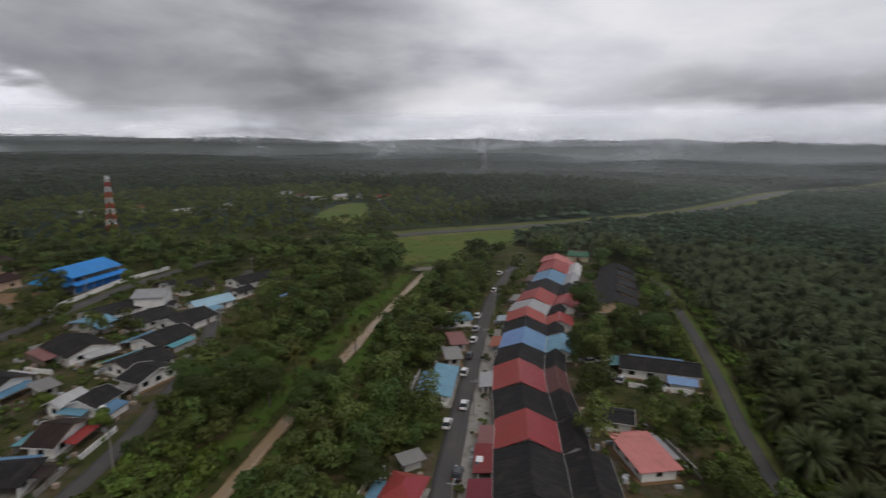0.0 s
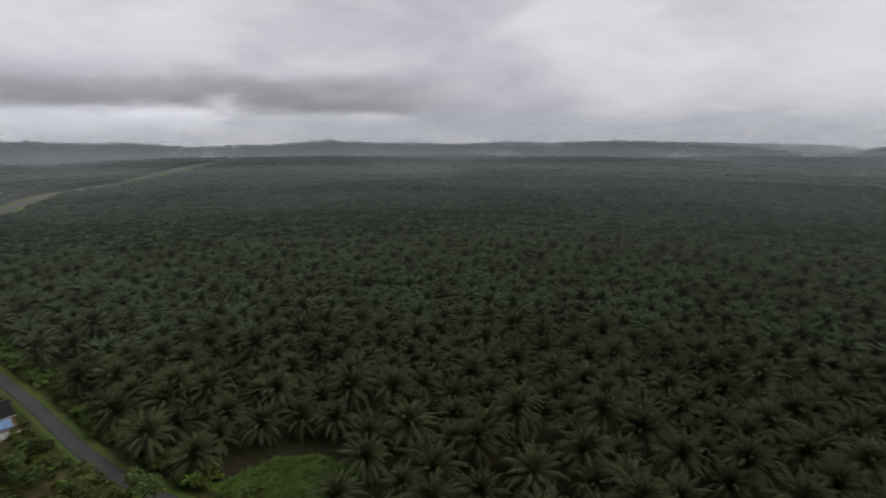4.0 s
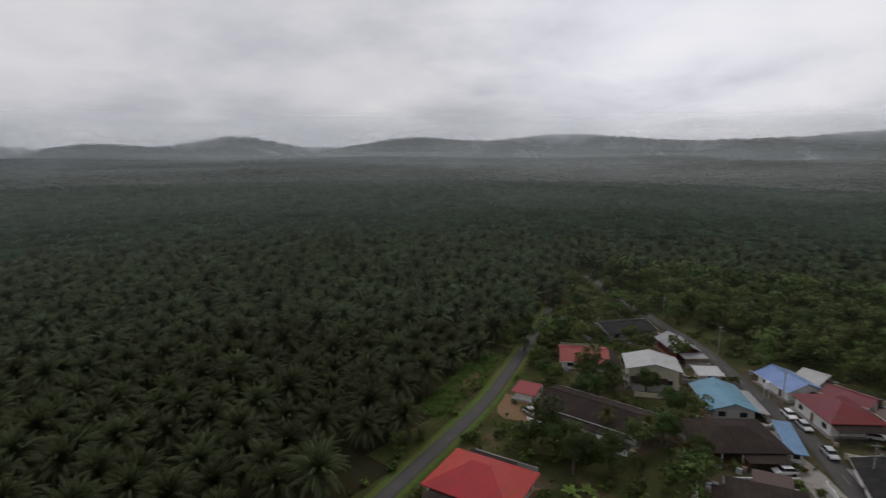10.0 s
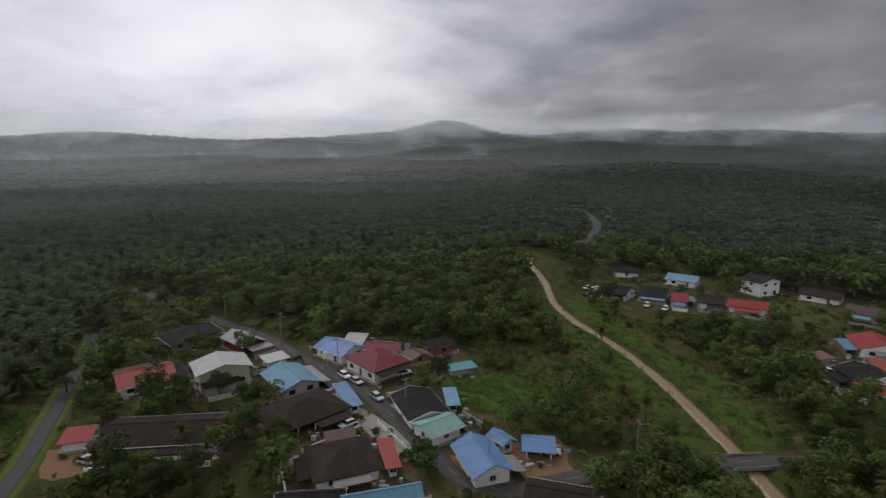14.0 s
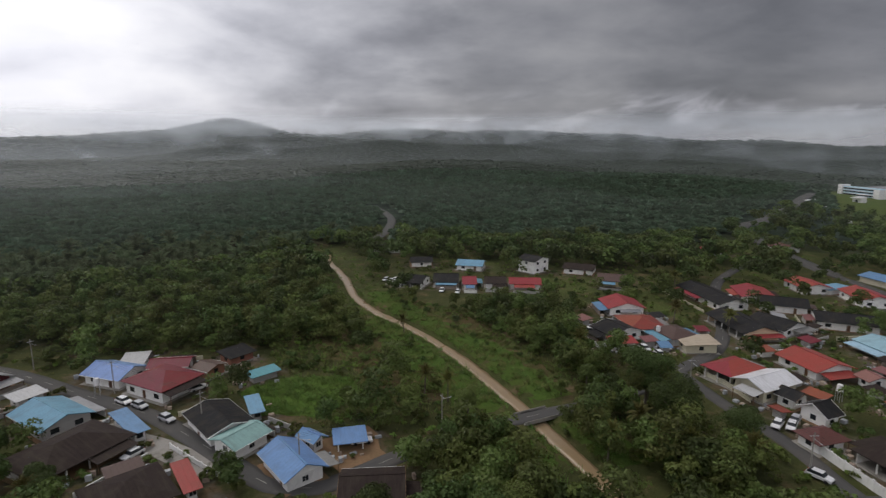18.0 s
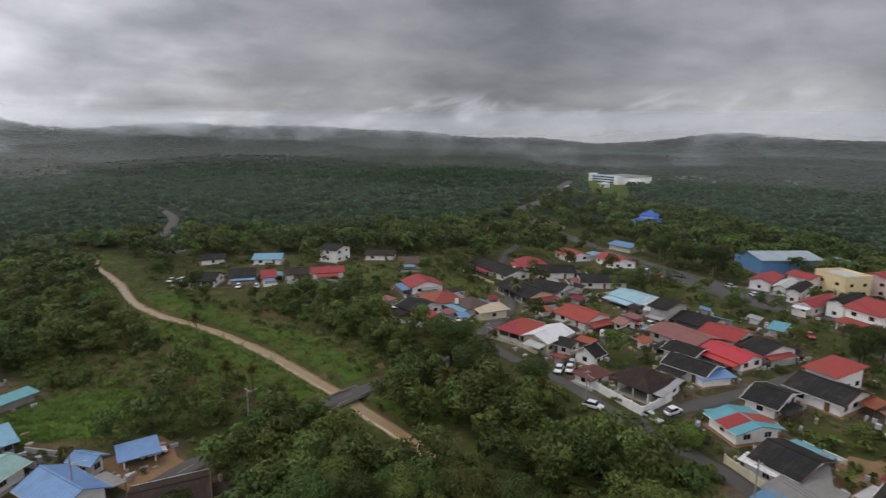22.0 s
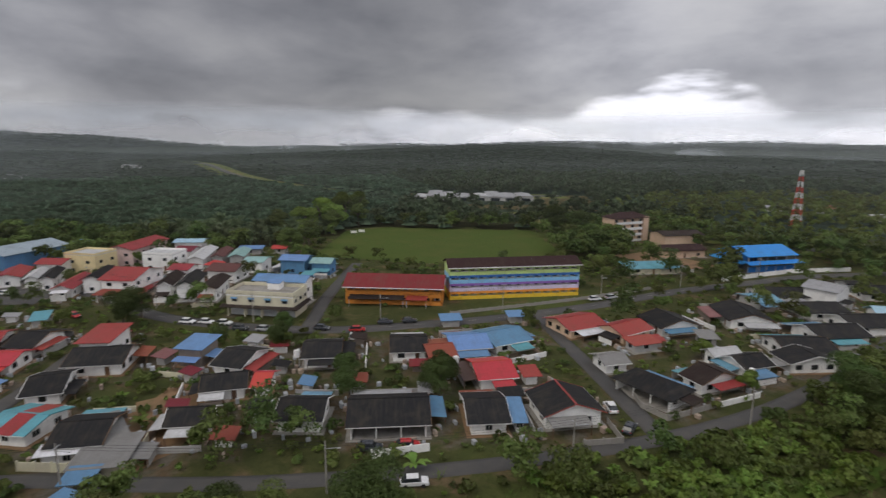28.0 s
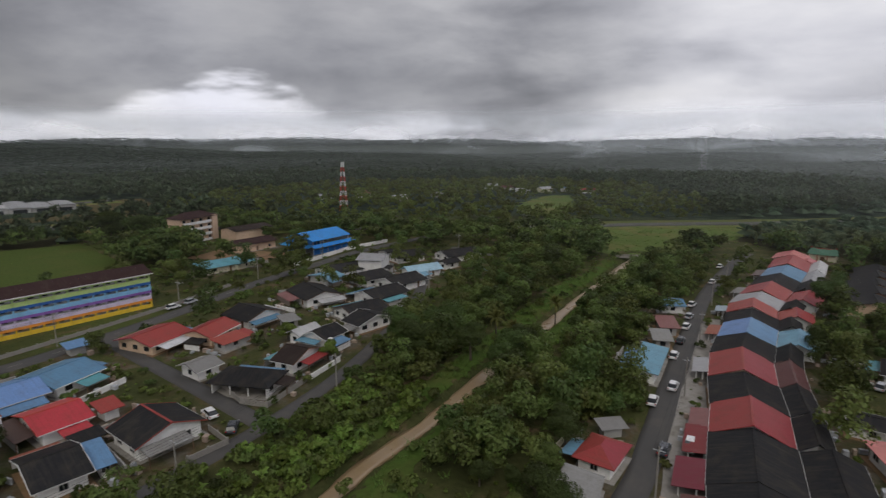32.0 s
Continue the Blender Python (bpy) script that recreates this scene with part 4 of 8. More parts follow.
def grass_tuft(seed):
    """Long blades leaning out of one foot."""
    r = np.random.default_rng(seed)
    vs, fs = [], []
    for k in range(16):
        a, lean = r.random() * 6.28, 0.5 + 0.9 * r.random()
        c, s, ox, oy = math.cos(a), math.sin(a), r.normal() * 0.5, r.normal() * 0.5
        h, b = 0.5 + 0.7 * r.random(), len(vs)
        vs += [(ox - 0.10 * s, oy + 0.10 * c, 0), (ox + 0.10 * s, oy - 0.10 * c, 0), (ox + c * lean * h, oy + s * lean * h, h)]
        fs.append((b, b + 1, b + 2))
    return np.array(vs), np.array(fs)


GRASSES = [grass_tuft(360 + k) for k in range(6)]
TREE_LABELS = ["spreading broad-leaved tree with a dense dark green crown", "round bushy tree with mid-green leaves", "tall broad tree with a heavy dark crown", "olive green tree with an open crown", "small tree with fresh yellow-green leaves", "rounded tree with uneven mid-green foliage", "wide olive-green tree over the scrub", "low leafy bush among grass"]


def tree(kind, x, y, size=1.0):
    crown, trunk, _ = TREES[kind]
    t = new("tree" if kind != 7 else "bush")
    t.matrix_basis = pose(x, y, float(terrain(x, y)) - 0.1, 0, 0, (x * 37 + y * 91) % 360) @ Matrix.Scale(size, 4)
    tagged(t, TREE_LABELS[kind], "tree" if kind != 7 else "bush")
    adopt("trunk", trunk, t)
    adopt("crown", crown, t)
    return t


COCO_CROWN = array_mesh("crown", *palm_crown(500, 20, 12, 3.6, 0.75, -35, 65), COCO)
COCO_TRUNK = array_mesh("trunk", *trunk_arrays(6.6, 0.24, 0.15, 7, 4, 0.5), BARK)


def coconut(x, y, size=1.0):
    t = new("coconut_palm")
    t.matrix_basis = pose(x, y, -0.1, 0, 0, (x * 53 + y * 17) % 360) @ Matrix.Scale(size, 4)
    tagged(t, "slender coconut palm with yellowish arching fronds", "palm")
    adopt("trunk", COCO_TRUNK, t)
    adopt("crown", COCO_CROWN, t).location = (0.5, 0, 6.55)

# ---- buildings ----


def box(bm, x, y, z, sx, sy, sz):
    """A box centred at x, y, with its foot at z."""
    v = [bm.verts.new((x + i * sx / 2, y + j * sy / 2, z + k * sz)) for k in (0, 1) for j in (-1, 1) for i in (-1, 1)]
    for q in ((0, 2, 3, 1), (4, 5, 7, 6), (0, 1, 5, 4), (2, 6, 7, 3), (0, 4, 6, 2), (1, 3, 7, 5)):
        bm.faces.new([v[i] for i in q])


def boxes(*rows):
    bm = bmesh.new()
    for row in rows:
        box(bm, *row)
    return bm


def slab(corners, thick):
    """A sloping sheet with a thickness, from its corners on top."""
    bm = bmesh.new()
    top = [bm.verts.new(c) for c in corners]
    low = [bm.verts.new((c[0], c[1], c[2] - thick)) for c in corners]
    bm.faces.new(top)
    bm.faces.new(low[::-1])
    n = len(corners)
    for i in range(n):
        bm.faces.new((top[i], low[i], low[(i + 1) % n], top[(i + 1) % n]))
    bmesh.ops.recalc_face_normals(bm, faces=bm.faces)
    return bm


def prism(points, y, thick):
    """An upright plate in the x-z plane."""
    bm = bmesh.new()
    a = [bm.verts.new((px, y - thick / 2, pz)) for px, pz in points]
    b = [bm.verts.new((px, y + thick / 2, pz)) for px, pz in points]
    bm.faces.new(a)
    bm.faces.new(b[::-1])
    n = len(points)
    for i in range(n):
        bm.faces.new((a[i], b[i], b[(i + 1) % n], a[(i + 1) % n]))
    bmesh.ops.recalc_face_normals(bm, faces=bm.faces)
    bmesh.ops.triangulate(bm, faces=[f for f in bm.faces if len(f.verts) > 4])
    return bm


def window(parent, side, u, z, wide, high, L, W):
    """A framed window on a side of the house: s, n (long sides), e, w (ends)."""
    fr = 0.07
    bars = [(-wide / 2 + fr / 2, 0, fr, high), (wide / 2 - fr / 2, 0, fr, high), (0, 0, wide, fr), (0, high - fr, wide, fr), (0, 0, 0.05, high)]
    put = {"s": lambda a, c: (u + a, -W / 2 + c), "n": lambda a, c: (u + a, W / 2 - c), "w": lambda a, c: (-L / 2 + c, u + a), "e": lambda a, c: (L / 2 - c, u + a)}[side]
    long_side = side in "sn"
    bm = bmesh.new()
    for a, b, sx, sz in bars:
        box(bm, *put(a, -0.03), z + b, *((sx, 0.10) if long_side else (0.10, sx)), sz)
    if math.hypot(*parent.matrix_basis.translation[:2]) > 116:
        bm.free()
        return part("window", boxes((*put(0, -0.005), z, *((wide, 0.05) if long_side else (0.05, wide)), high)), GLASS, parent)
    win = part("window", bm, FRAME, parent)
    part("pane", boxes((*put(0, -0.005), z + 0.03, *((wide - 0.06, 0.05) if long_side else (0.05, wide - 0.06)), high - 0.06)), GLASS, win)
    return win


COLOR_WORDS = dict(red="red", brightred="bright red", maroon="maroon", maroonbrown="maroon-brown", maroondark="dark maroon", darkbrown="dark brown", brown="brown", black="black", rust="rust-red", rustpink="rusty pink", pinkred="faded pink", grey="grey", palegrey="pale grey", steelgrey="steel grey", white="white", tin="bare tin", beige="beige", cream="cream", skyblue="sky-blue", paleblue="pale blue", blue="blue", periwinkle="lavender-blue", steelblue="dull blue", royal="royal blue", brightblue="vivid blue", teal="teal", seafoam="pale sea-green", yellowcream="yellow-cream", peach="peach", pink="pale pink", wood="weathered timber", orange="orange", brick="brick-red", none="open", school="pale")
SHAPE_WORDS = dict(gable="gabled", hip="hipped", lean="low", flat="flat", pyr="pyramid")


FOOTPRINTS, BUILT = [], []


def house(x, y, turn, L, W, eave, ridge, roof, wall, shape, category="house", group="", windows=True, posts=False, floors=1):
    FOOTPRINTS.append((x, y, radians(turn), L / 2, W / 2))
    spec = (L, W, eave, roof, shape, category, wall)
    name = "house" if eave > 2.85 else "shed"
    if eave < 4.2:
        eave, ridge = eave - 0.6, ridge - 0.5
    far_off = math.hypot(x, y)
    over = 0.85 if shape != "flat" else 0.0
    if category != "house":
        name = category.replace(" ", "_")
    ob = new(name)
    ob.matrix_basis = pose(x, y, float(terrain(x, y)) - 0.02, 0, 0, turn)
    tagged(ob, f"{COLOR_WORDS[wall]}-walled {name.replace('_', ' ')} under a {SHAPE_WORDS[shape]} {COLOR_WORDS[roof]} roof", category if category != "house" else name, group)
    BUILT.append((ob, x, y, turn, *spec))
    l, w_ = L - 2 * over, W - 2 * over
    mat, top = WALLS[wall], ROOFS[roof]
    t = 0.16
    open_sides = wall == "none" or posts
    if open_sides:
        nx = max(2, int(l / 3.5) + 1)
        for i in range(nx):
            for j in (-1, 1):
                part("post", boxes((-l / 2 + 0.1 + (l - 0.2) * i / (nx - 1), j * (w_ / 2 - 0.1), 0, 0.22, 0.22, eave)), WALLS["white"], ob)
    if not wall == "none":
        part("wall", boxes((0, -w_ / 2 + t / 2, 0, l, t, eave)), mat, ob) if not posts else None
        part("wall", boxes((0, w_ / 2 - t / 2, 0, l, t, eave)), mat, ob)
        part("wall", boxes((-l / 2 + t / 2, 0, 0, t, w_ - 2 * t, eave)), mat, ob)
        part("wall", boxes((l / 2 - t / 2, 0, 0, t, w_ - 2 * t, eave)), mat, ob)
    if category not in ("porch roof", "kitchen wing") and far_off < 300 and wall != "none" and L * W > 32:
        part("apron", boxes((0, 0, -0.05, l + 1.8, w_ + 1.8, 0.14)), CONCRETE if int(x + y) % 3 else SOIL, ob)
    th = 0.14
    e0 = eave + 0.02
    k = (ridge - eave) / (W / 2)
    if shape == "gable":
        for s in (-1, 1):
            part("roof_slope", slab([(-L / 2, s * W / 2, e0), (L / 2, s * W / 2, e0), (L / 2, 0, ridge + 0.1), (-L / 2, 0, ridge + 0.1)], th), top, ob)
            if wall != "none":
                part("gable", prism([(-w_ / 2, 0), (w_ / 2, 0), (0, (w_ / 2) * k)], 0, t), mat, ob).matrix_basis = pose(s * (l / 2 - t / 2), 0, eave, 0, 0, 90)
            if far_off < 150:
                part("fascia", slab([(-L / 2, s * (W / 2 + 0.03), e0 + 0.02), (L / 2, s * (W / 2 + 0.03), e0 + 0.02), (L / 2, s * (W / 2 - 0.02), e0 + 0.02), (-L / 2, s * (W / 2 - 0.02), e0 + 0.02)], 0.16), FRAME if roof in ("black", "blue", "skyblue") else WALLS["white"], ob)
        part("ridge_cap", boxes((0, 0, ridge + 0.03, L, 0.35, 0.12)), top, ob)
        if category not in ("row house", "kitchen wing") and far_off < 190:
            for s in (-1, 1):
                q = [(-W / 2, e0 - eave + 0.05), (0, ridge + 0.16 - eave), (W / 2, e0 - eave + 0.05), (W / 2, e0 - eave - 0.12), (0, ridge - 0.02 - eave), (-W / 2, e0 - eave - 0.12)]
                part("barge_board", prism(q, 0, 0.06), (WALLS["white"] if int(x * 7 + y) % 3 == 0 else TIMBER) if roof in ("black", "darkbrown", "brown") else top, ob).matrix_basis = pose(s * (L / 2 + 0.02), 0, eave, 0, 0, 90)
    elif shape in ("hip", "pyr"):
        r = max(0.0, L / 2 - W / 2) if shape == "hip" else 0.0
        hx = r
        hy = 0.0 if L >= W else W / 2 - L / 2
        z1 = ridge + 0.1
        A, B, C, D = (-L / 2, -W / 2, e0), (L / 2, -W / 2, e0), (L / 2, W / 2, e0), (-L / 2, W / 2, e0)
        if L >= W:
            P, Q = (-hx, 0, z1), (hx + 0.001, 0, z1)
            faces = [(A, B, Q, P), (C, D, P, Q), (B, C, Q), (D, A, P)]
        else:
            P, Q = (0, -hy, z1), (0, hy + 0.001, z1)
            faces = [(A, B, P), (C, D, Q), (B, C, Q, P), (D, A, P, Q)]
        for f in faces:
            part("roof_slope", slab(f, th), top, ob)
        part("soffit", boxes((0, 0, eave - 0.15, L - 0.1, W - 0.1, 0.05)), WALLS["white"], ob)
    elif shape == "lean":
        part("roof_sheet", slab([(-L / 2, -W / 2, e0), (L / 2, -W / 2, e0), (L / 2, W / 2, ridge), (-L / 2, W / 2, ridge)], 0.10), top, ob)
    else:
        part("roof_deck", boxes((0, 0, eave, L, W, 0.2)), top, ob)
        for s in (-1, 1):
            part("parapet", boxes((0, s * (W / 2 - 0.1), eave + 0.2, L, 0.2, ridge - eave + 0.5)), mat, ob)
            part("parapet", boxes((s * (L / 2 - 0.1), 0, eave + 0.2, 0.2, W - 0.4, ridge - eave + 0.5)), mat, ob)
    if windows and wall != "none" and eave > 2.15 and far_off < 270:
        for fl in range(floors):
            z = 0.85 + 3.1 * fl
            high = 1.1
            for side, span in (("s", l), ("n", l), ("e", w_), ("w", w_)):
                if posts and side == "s" or (far_off > 100 and side == "n") or (category == "row house" and side in "ew") or category == "kitchen wing":
                    continue
                n = max(1, int(span / (3.6 if far_off < 165 else 5.0)))
                for i in range(n):
                    u = -span / 2 + span * (i + 0.5) / n
                    if fl == 0 and side == "s" and i == n // 2 and n > 1:
                        part("door", boxes((u, -w_ / 2 - 0.01, 0.02, 0.95, 0.07, 2.0)), TIMBER, ob)
                        continue
                    window(ob, side, u, z, 1.55 if n > 1 else 1.2, high, l, w_)
    return ob

PAINTS_GREEN = surface("glazed_green_tiles", (0.05, 0.15, 0.09), 0.45, (3.0, 0.3), (0.5, 0.3), 0.4, seams=0.5)
# x, y, turn, length, depth, eave, ridge, roof, walls, roof shape
house(60.3, -133.2, 211, 12.9, 12.5, 3.0, 4.6, "red", "white", "gable")
house(44.0, -105.7, 182, 23.1, 12.5, 3.0, 4.6, "darkbrown", "white", "gable")
house(60.9, -105.3, 192, 5.8, 5.9, 2.7, 3.1, "red", "white", "lean")
house(42.0, -133.6, 298, 10.1, 13.2, 4.6, 6.2, "palegrey", "cream", "gable")
house(24.3, -129.5, 123, 14.0, 10.6, 3.0, 4.6, "skyblue", "grey", "gable")
house(18.9, -112.2, 219, 17.6, 13.2, 3.2, 5.0, "darkbrown", "white", "hip", posts=True)
house(9.8, -119.2, 203, 3.6, 12.5, 2.9, 3.2, "blue", "white", "lean")
house(8.4, -93.2, 197, 12.4, 12.5, 3.0, 4.8, "darkbrown", "white", "hip")
house(-0.1, -94.2, 192, 3.0, 9.9, 2.8, 3.2, "red", "white", "lean")
house(9.5, -101.0, 196, 6.1, 3.4, 2.8, 3.4, "brown", "grey", "lean")
house(42.8, -156.9, 315, 12.5, 8.1, 3.2, 4.8, "grey", "maroon", "gable")
house(61.5, -162.8, 234, 17.0, 12.5, 3.0, 4.4, "black", "grey", "gable")
house(31.1, -143.0, 216, 6.6, 5.3, 2.8, 3.2, "palegrey", "white", "lean")
house(14.3, -149.1, 137, 12.0, 9.9, 3.0, 4.7, "periwinkle", "white", "gable")
house(10.7, -154.9, 168, 6.3, 9.0, 2.8, 3.4, "palegrey", "white", "lean")
house(3.8, -137.8, 128, 14.0, 11.7, 3.8, 5.6, "maroon", "white", "hip")
house(2.0, -147.8, 163, 10.0, 7.5, 3.4, 4.4, "maroon", "white", "gable")
house(-6.5, -142.9, 127, 6.2, 6.7, 2.8, 3.6, "brown", "brick", "gable")
house(-13.6, -149.8, 207, 8.2, 6.7, 2.8, 3.4, "black", "brick", "lean")
house(-18.2, -134.3, 199, 7.8, 4.1, 2.5, 2.8, "teal", "grey", "lean")
house(-6.6, -113.2, 108, 13.6, 9.9, 3.0, 4.2, "black", "white", "gable")
house(-9.8, -103.9, 213, 8.7, 7.9, 3.0, 4.0, "seafoam", "white", "gable")
house(-13.9, -116.3, 182, 3.2, 8.1, 2.8, 3.3, "skyblue", "grey", "lean")
house(-17.1, -91.3, 104, 11.8, 8.2, 3.0, 4.8, "blue", "white", "gable")
house(-22.0, -97.8, 119, 5.2, 3.8, 3.0, 3.8, "blue", "white", "gable")
house(-28.8, -95.6, 168, 6.5, 5.7, 2.6, 2.9, "blue", "none", "lean")
house(-27.6, -78.4, 159, 10.8, 9.6, 3.0, 4.6, "darkbrown", "white", "gable")
house(0.8, -80.9, 192, 13.2, 3.5, 3.0, 4.4, "skyblue", "white", "gable")
house(12.1, -80.8, 182, 11.2, 6.1, 3.0, 4.5, "black", "white", "gable")
house(47.4, -68.6, 190, 16.4, 13.0, 3.6, 6.4, "brightred", "white", "hip")
house(-119.1, -120.7, 88, 10.5, 12.5, 3.0, 4.5, "black", "white", "gable")
house(-114.0, -113.1, 160, 7.9, 5.2, 2.6, 3.0, "red", "white", "lean")
house(-138.8, -139.6, 245, 12.5, 13.1, 3.2, 5.0, "red", "white", "gable")
house(-130.2, -122.2, 67, 13.7, 12.1, 3.0, 4.6, "rust", "cream", "hip")
house(-132.5, -111.2, 79, 11.8, 9.8, 3.0, 4.4, "brown", "white", "hip")
house(-132.2, -102.9, 62, 8.5, 10.0, 3.0, 3.5, "beige", "cream", "lean")
house(-123.5, -85.0, 91, 8.8, 13.0, 3.8, 5.4, "red", "cream", "hip", posts=True)
house(-123.2, -76.2, 179, 13.0, 8.9, 3.8, 5.2, "white", "cream", "gable")
house(-147.6, -79.6, 77, 13.2, 12.4, 3.0, 4.6, "red", "white", "gable")
house(-120.6, -62.4, 176, 5.5, 7.0, 3.2, 5.0, "black", "white", "gable")
house(-122.8, -69.6, 91, 5.2, 6.3, 3.0, 4.2, "black", "white", "gable")
house(-110.8, -56.3, 80, 6.1, 7.8, 2.9, 4.4, "maroonbrown", "white", "hip")
house(-115.2, -45.6, 81, 9.0, 11.8, 3.2, 5.0, "darkbrown", "white", "hip", posts=True)
house(-114.9, -40.6, 88, 2.4, 10.5, 2.9, 3.4, "grey", "white", "lean")
house(-130.9, -41.5, 83, 11.1, 9.4, 3.0, 4.5, "black", "white", "gable")
house(-129.3, -36.3, 146, 8.9, 4.6, 2.7, 3.0, "blue", "white", "lean")
house(-146.0, -37.2, 70, 12.0, 9.7, 3.0, 4.2, "brightred", "white", "gable")
house(-151.2, -50.9, 73, 15.6, 12.0, 3.0, 4.2, "rustpink", "grey", "gable")
house(-167.3, -52.2, 83, 11.6, 12.5, 3.0, 4.4, "black", "white", "gable")
house(-161.4, -43.1, 81, 10.9, 12.5, 3.0, 4.3, "red", "white", "gable")
house(-156.1, -31.5, 63, 7.7, 12.5, 3.2, 4.8, "black", "white", "gable")
house(-150.1, -67.3, 69, 4.8, 6.5, 2.8, 3.8, "rustpink", "white", "gable")
house(-177.8, -76.3, 72, 14.6, 12.5, 3.0, 4.2, "paleblue", "white", "gable")
house(-176.4, -68.6, 98, 7.4, 12.5, 3.0, 4.2, "palegrey", "white", "gable")
house(-166.9, -61.4, 79, 6.9, 12.5, 5.2, 6.4, "black", "grey", "gable")
house(-191.6, -96.7, 132, 17.7, 12.5, 3.2, 4.8, "black", "white", "gable")
house(-168.4, -103.5, 91, 13.0, 12.5, 3.2, 4.8, "black", "white", "gable")
house(-158.2, -108.0, 70, 20.6, 12.5, 3.2, 5.0, "black", "peach", "gable", posts=True)
house(-177.9, -134.9, 72, 27.8, 12.5, 3.2, 4.8, "black", "white", "gable")
house(-194.3, -129.8, 52, 16.3, 12.5, 3.2, 4.6, "red", "white", "gable")
house(-192.0, -117.5, 130, 15.8, 12.5, 3.2, 4.8, "black", "white", "gable")
house(-225.9, -129.3, 62, 14.4, 12.4, 3.2, 4.6, "red", "white", "gable")
house(-228.4, -109.2, 54, 16.7, 12.5, 3.4, 5.0, "red", "white", "gable")
house(-231.8, -122.9, 82, 7.1, 12.5, 2.7, 3.0, "skyblue", "white", "lean")
house(-265.0, -121.2, 76, 14.5, 12.5, 3.2, 4.4, "steelblue", "cream", "gable")
house(-350.4, -146.8, 94, 19.0, 18.0, 4.2, 6.6, "royal", "white", "hip", category="prayer hall")
house(-350.4, -146.8, 94, 11.0, 10.0, 7.4, 10.6, "royal", "paleblue", "pyr", category="prayer hall tower")
house(-335.1, -153.0, 73, 12.1, 12.5, 3.2, 4.4, "skyblue", "white", "gable")
house(-325.7, -132.3, 58, 15.4, 12.5, 3.2, 4.8, "black", "white", "gable")
house(-328.2, -100.1, 74, 15.8, 12.5, 6.0, 7.8, "darkbrown", "pink", "gable", floors=2)
house(-247.1, -194.0, 160, 14.7, 12.5, 3.0, 4.4, "red", "white", "gable")
house(-293.1, -184.1, 69, 16.0, 12.5, 3.0, 4.2, "maroonbrown", "white", "gable")
house(-87.6, -202.9, 136, 10.7, 12.5, 3.0, 4.8, "black", "white", "gable", posts=True)
house(-99.8, -198.5, 151, 10.5, 12.5, 3.0, 5.0, "black", "white", "gable", posts=True)
house(-106.7, -191.6, 155, 5.9, 12.5, 3.0, 4.6, "red", "white", "gable")
house(-126.8, -181.5, 150, 13.0, 11.3, 3.0, 4.2, "red", "white", "gable")
house(-116.5, -187.5, 150, 9.0, 11.3, 3.0, 4.4, "darkbrown", "white", "gable")
house(-123.3, -220.3, 141, 12.7, 12.5, 3.0, 4.4, "skyblue", "white", "gable")
house(-105.4, -237.3, 159, 10.8, 12.5, 3.0, 4.2, "black", "white", "gable")
house(-102.1, -275.8, 157, 16.0, 12.5, 3.0, 4.2, "black", "white", "gable")
house(-146.2, -203.2, 109, 10.3, 12.5, 5.6, 7.2, "black", "white", "gable", floors=2)
house(-163.3, -191.6, 131, 13.9, 12.5, 3.0, 4.4, "darkbrown", "white", "gable")
house(-161.8, -169.6, 136, 11.5, 12.5, 3.0, 4.6, "brown", "yellowcream", "gable")
house(-99.6, 0.4, 71, 8.0, 7.5, 3.0, 4.6, "black", "white", "gable")
house(-94.4, 18.4, 64, 8.7, 10.2, 3.0, 4.8, "black", "white", "gable")
house(-87.2, 31.7, 69, 14.4, 12.5, 3.2, 5.2, "black", "white", "gable", posts=True)
house(-112.3, 6.8, 79, 8.9, 8.9, 3.0, 4.6, "black", "white", "gable")
house(-110.1, 14.0, 65, 3.8, 8.5, 3.0, 4.4, "brightred", "white", "gable")
house(-124.2, 11.2, 50, 8.0, 12.5, 3.0, 4.6, "black", "white", "gable")
house(-131.9, 2.9, 56, 6.9, 8.7, 4.4, 5.0, "blue", "wood", "lean")
house(-121.3, 28.6, 70, 9.0, 12.4, 3.2, 4.6, "black", "white", "gable")
house(-116.7, 47.8, 69, 9.0, 12.5, 3.0, 4.4, "black", "white", "gable")
house(-110.9, 52.8, 77, 6.8, 12.5, 2.9, 3.8, "rust", "white", "gable")
house(-112.5, 61.1, 75, 9.9, 12.5, 3.0, 4.4, "blue", "white", "gable")
house(-111.9, 70.5, 91, 11.0, 12.5, 3.0, 4.4, "steelblue", "white", "gable")
house(-125.5, 83.6, 73, 4.9, 4.4, 2.7, 3.2, "blue", "grey", "lean")
house(-130.2, 65.8, 73, 6.0, 4.8, 2.7, 3.2, "blue", "grey", "lean")
house(-95.6, 57.9, 75, 8.6, 11.7, 3.0, 4.4, "brightred", "white", "gable")
house(-90.8, 64.3, 75, 4.1, 4.5, 2.7, 3.4, "red", "white", "lean")
house(-81.0, 47.6, 69, 7.7, 12.5, 3.0, 4.6, "black", "white", "gable")
house(-77.6, 52.3, 66, 2.9, 8.6, 2.8, 3.4, "blue", "white", "lean")
house(-76.0, 61.7, 164, 10.4, 11.9, 3.3, 5.2, "black", "white", "gable")
house(-75.1, 82.9, 10, 13.5, 8.9, 3.1, 4.9, "black", "white", "hip", posts=True)
house(-89.3, 84.8, 78, 6.6, 7.4, 2.8, 3.8, "tin", "white", "gable")
house(-112.8, 94.3, 89, 12.5, 12.5, 3.0, 4.4, "red", "peach", "gable")
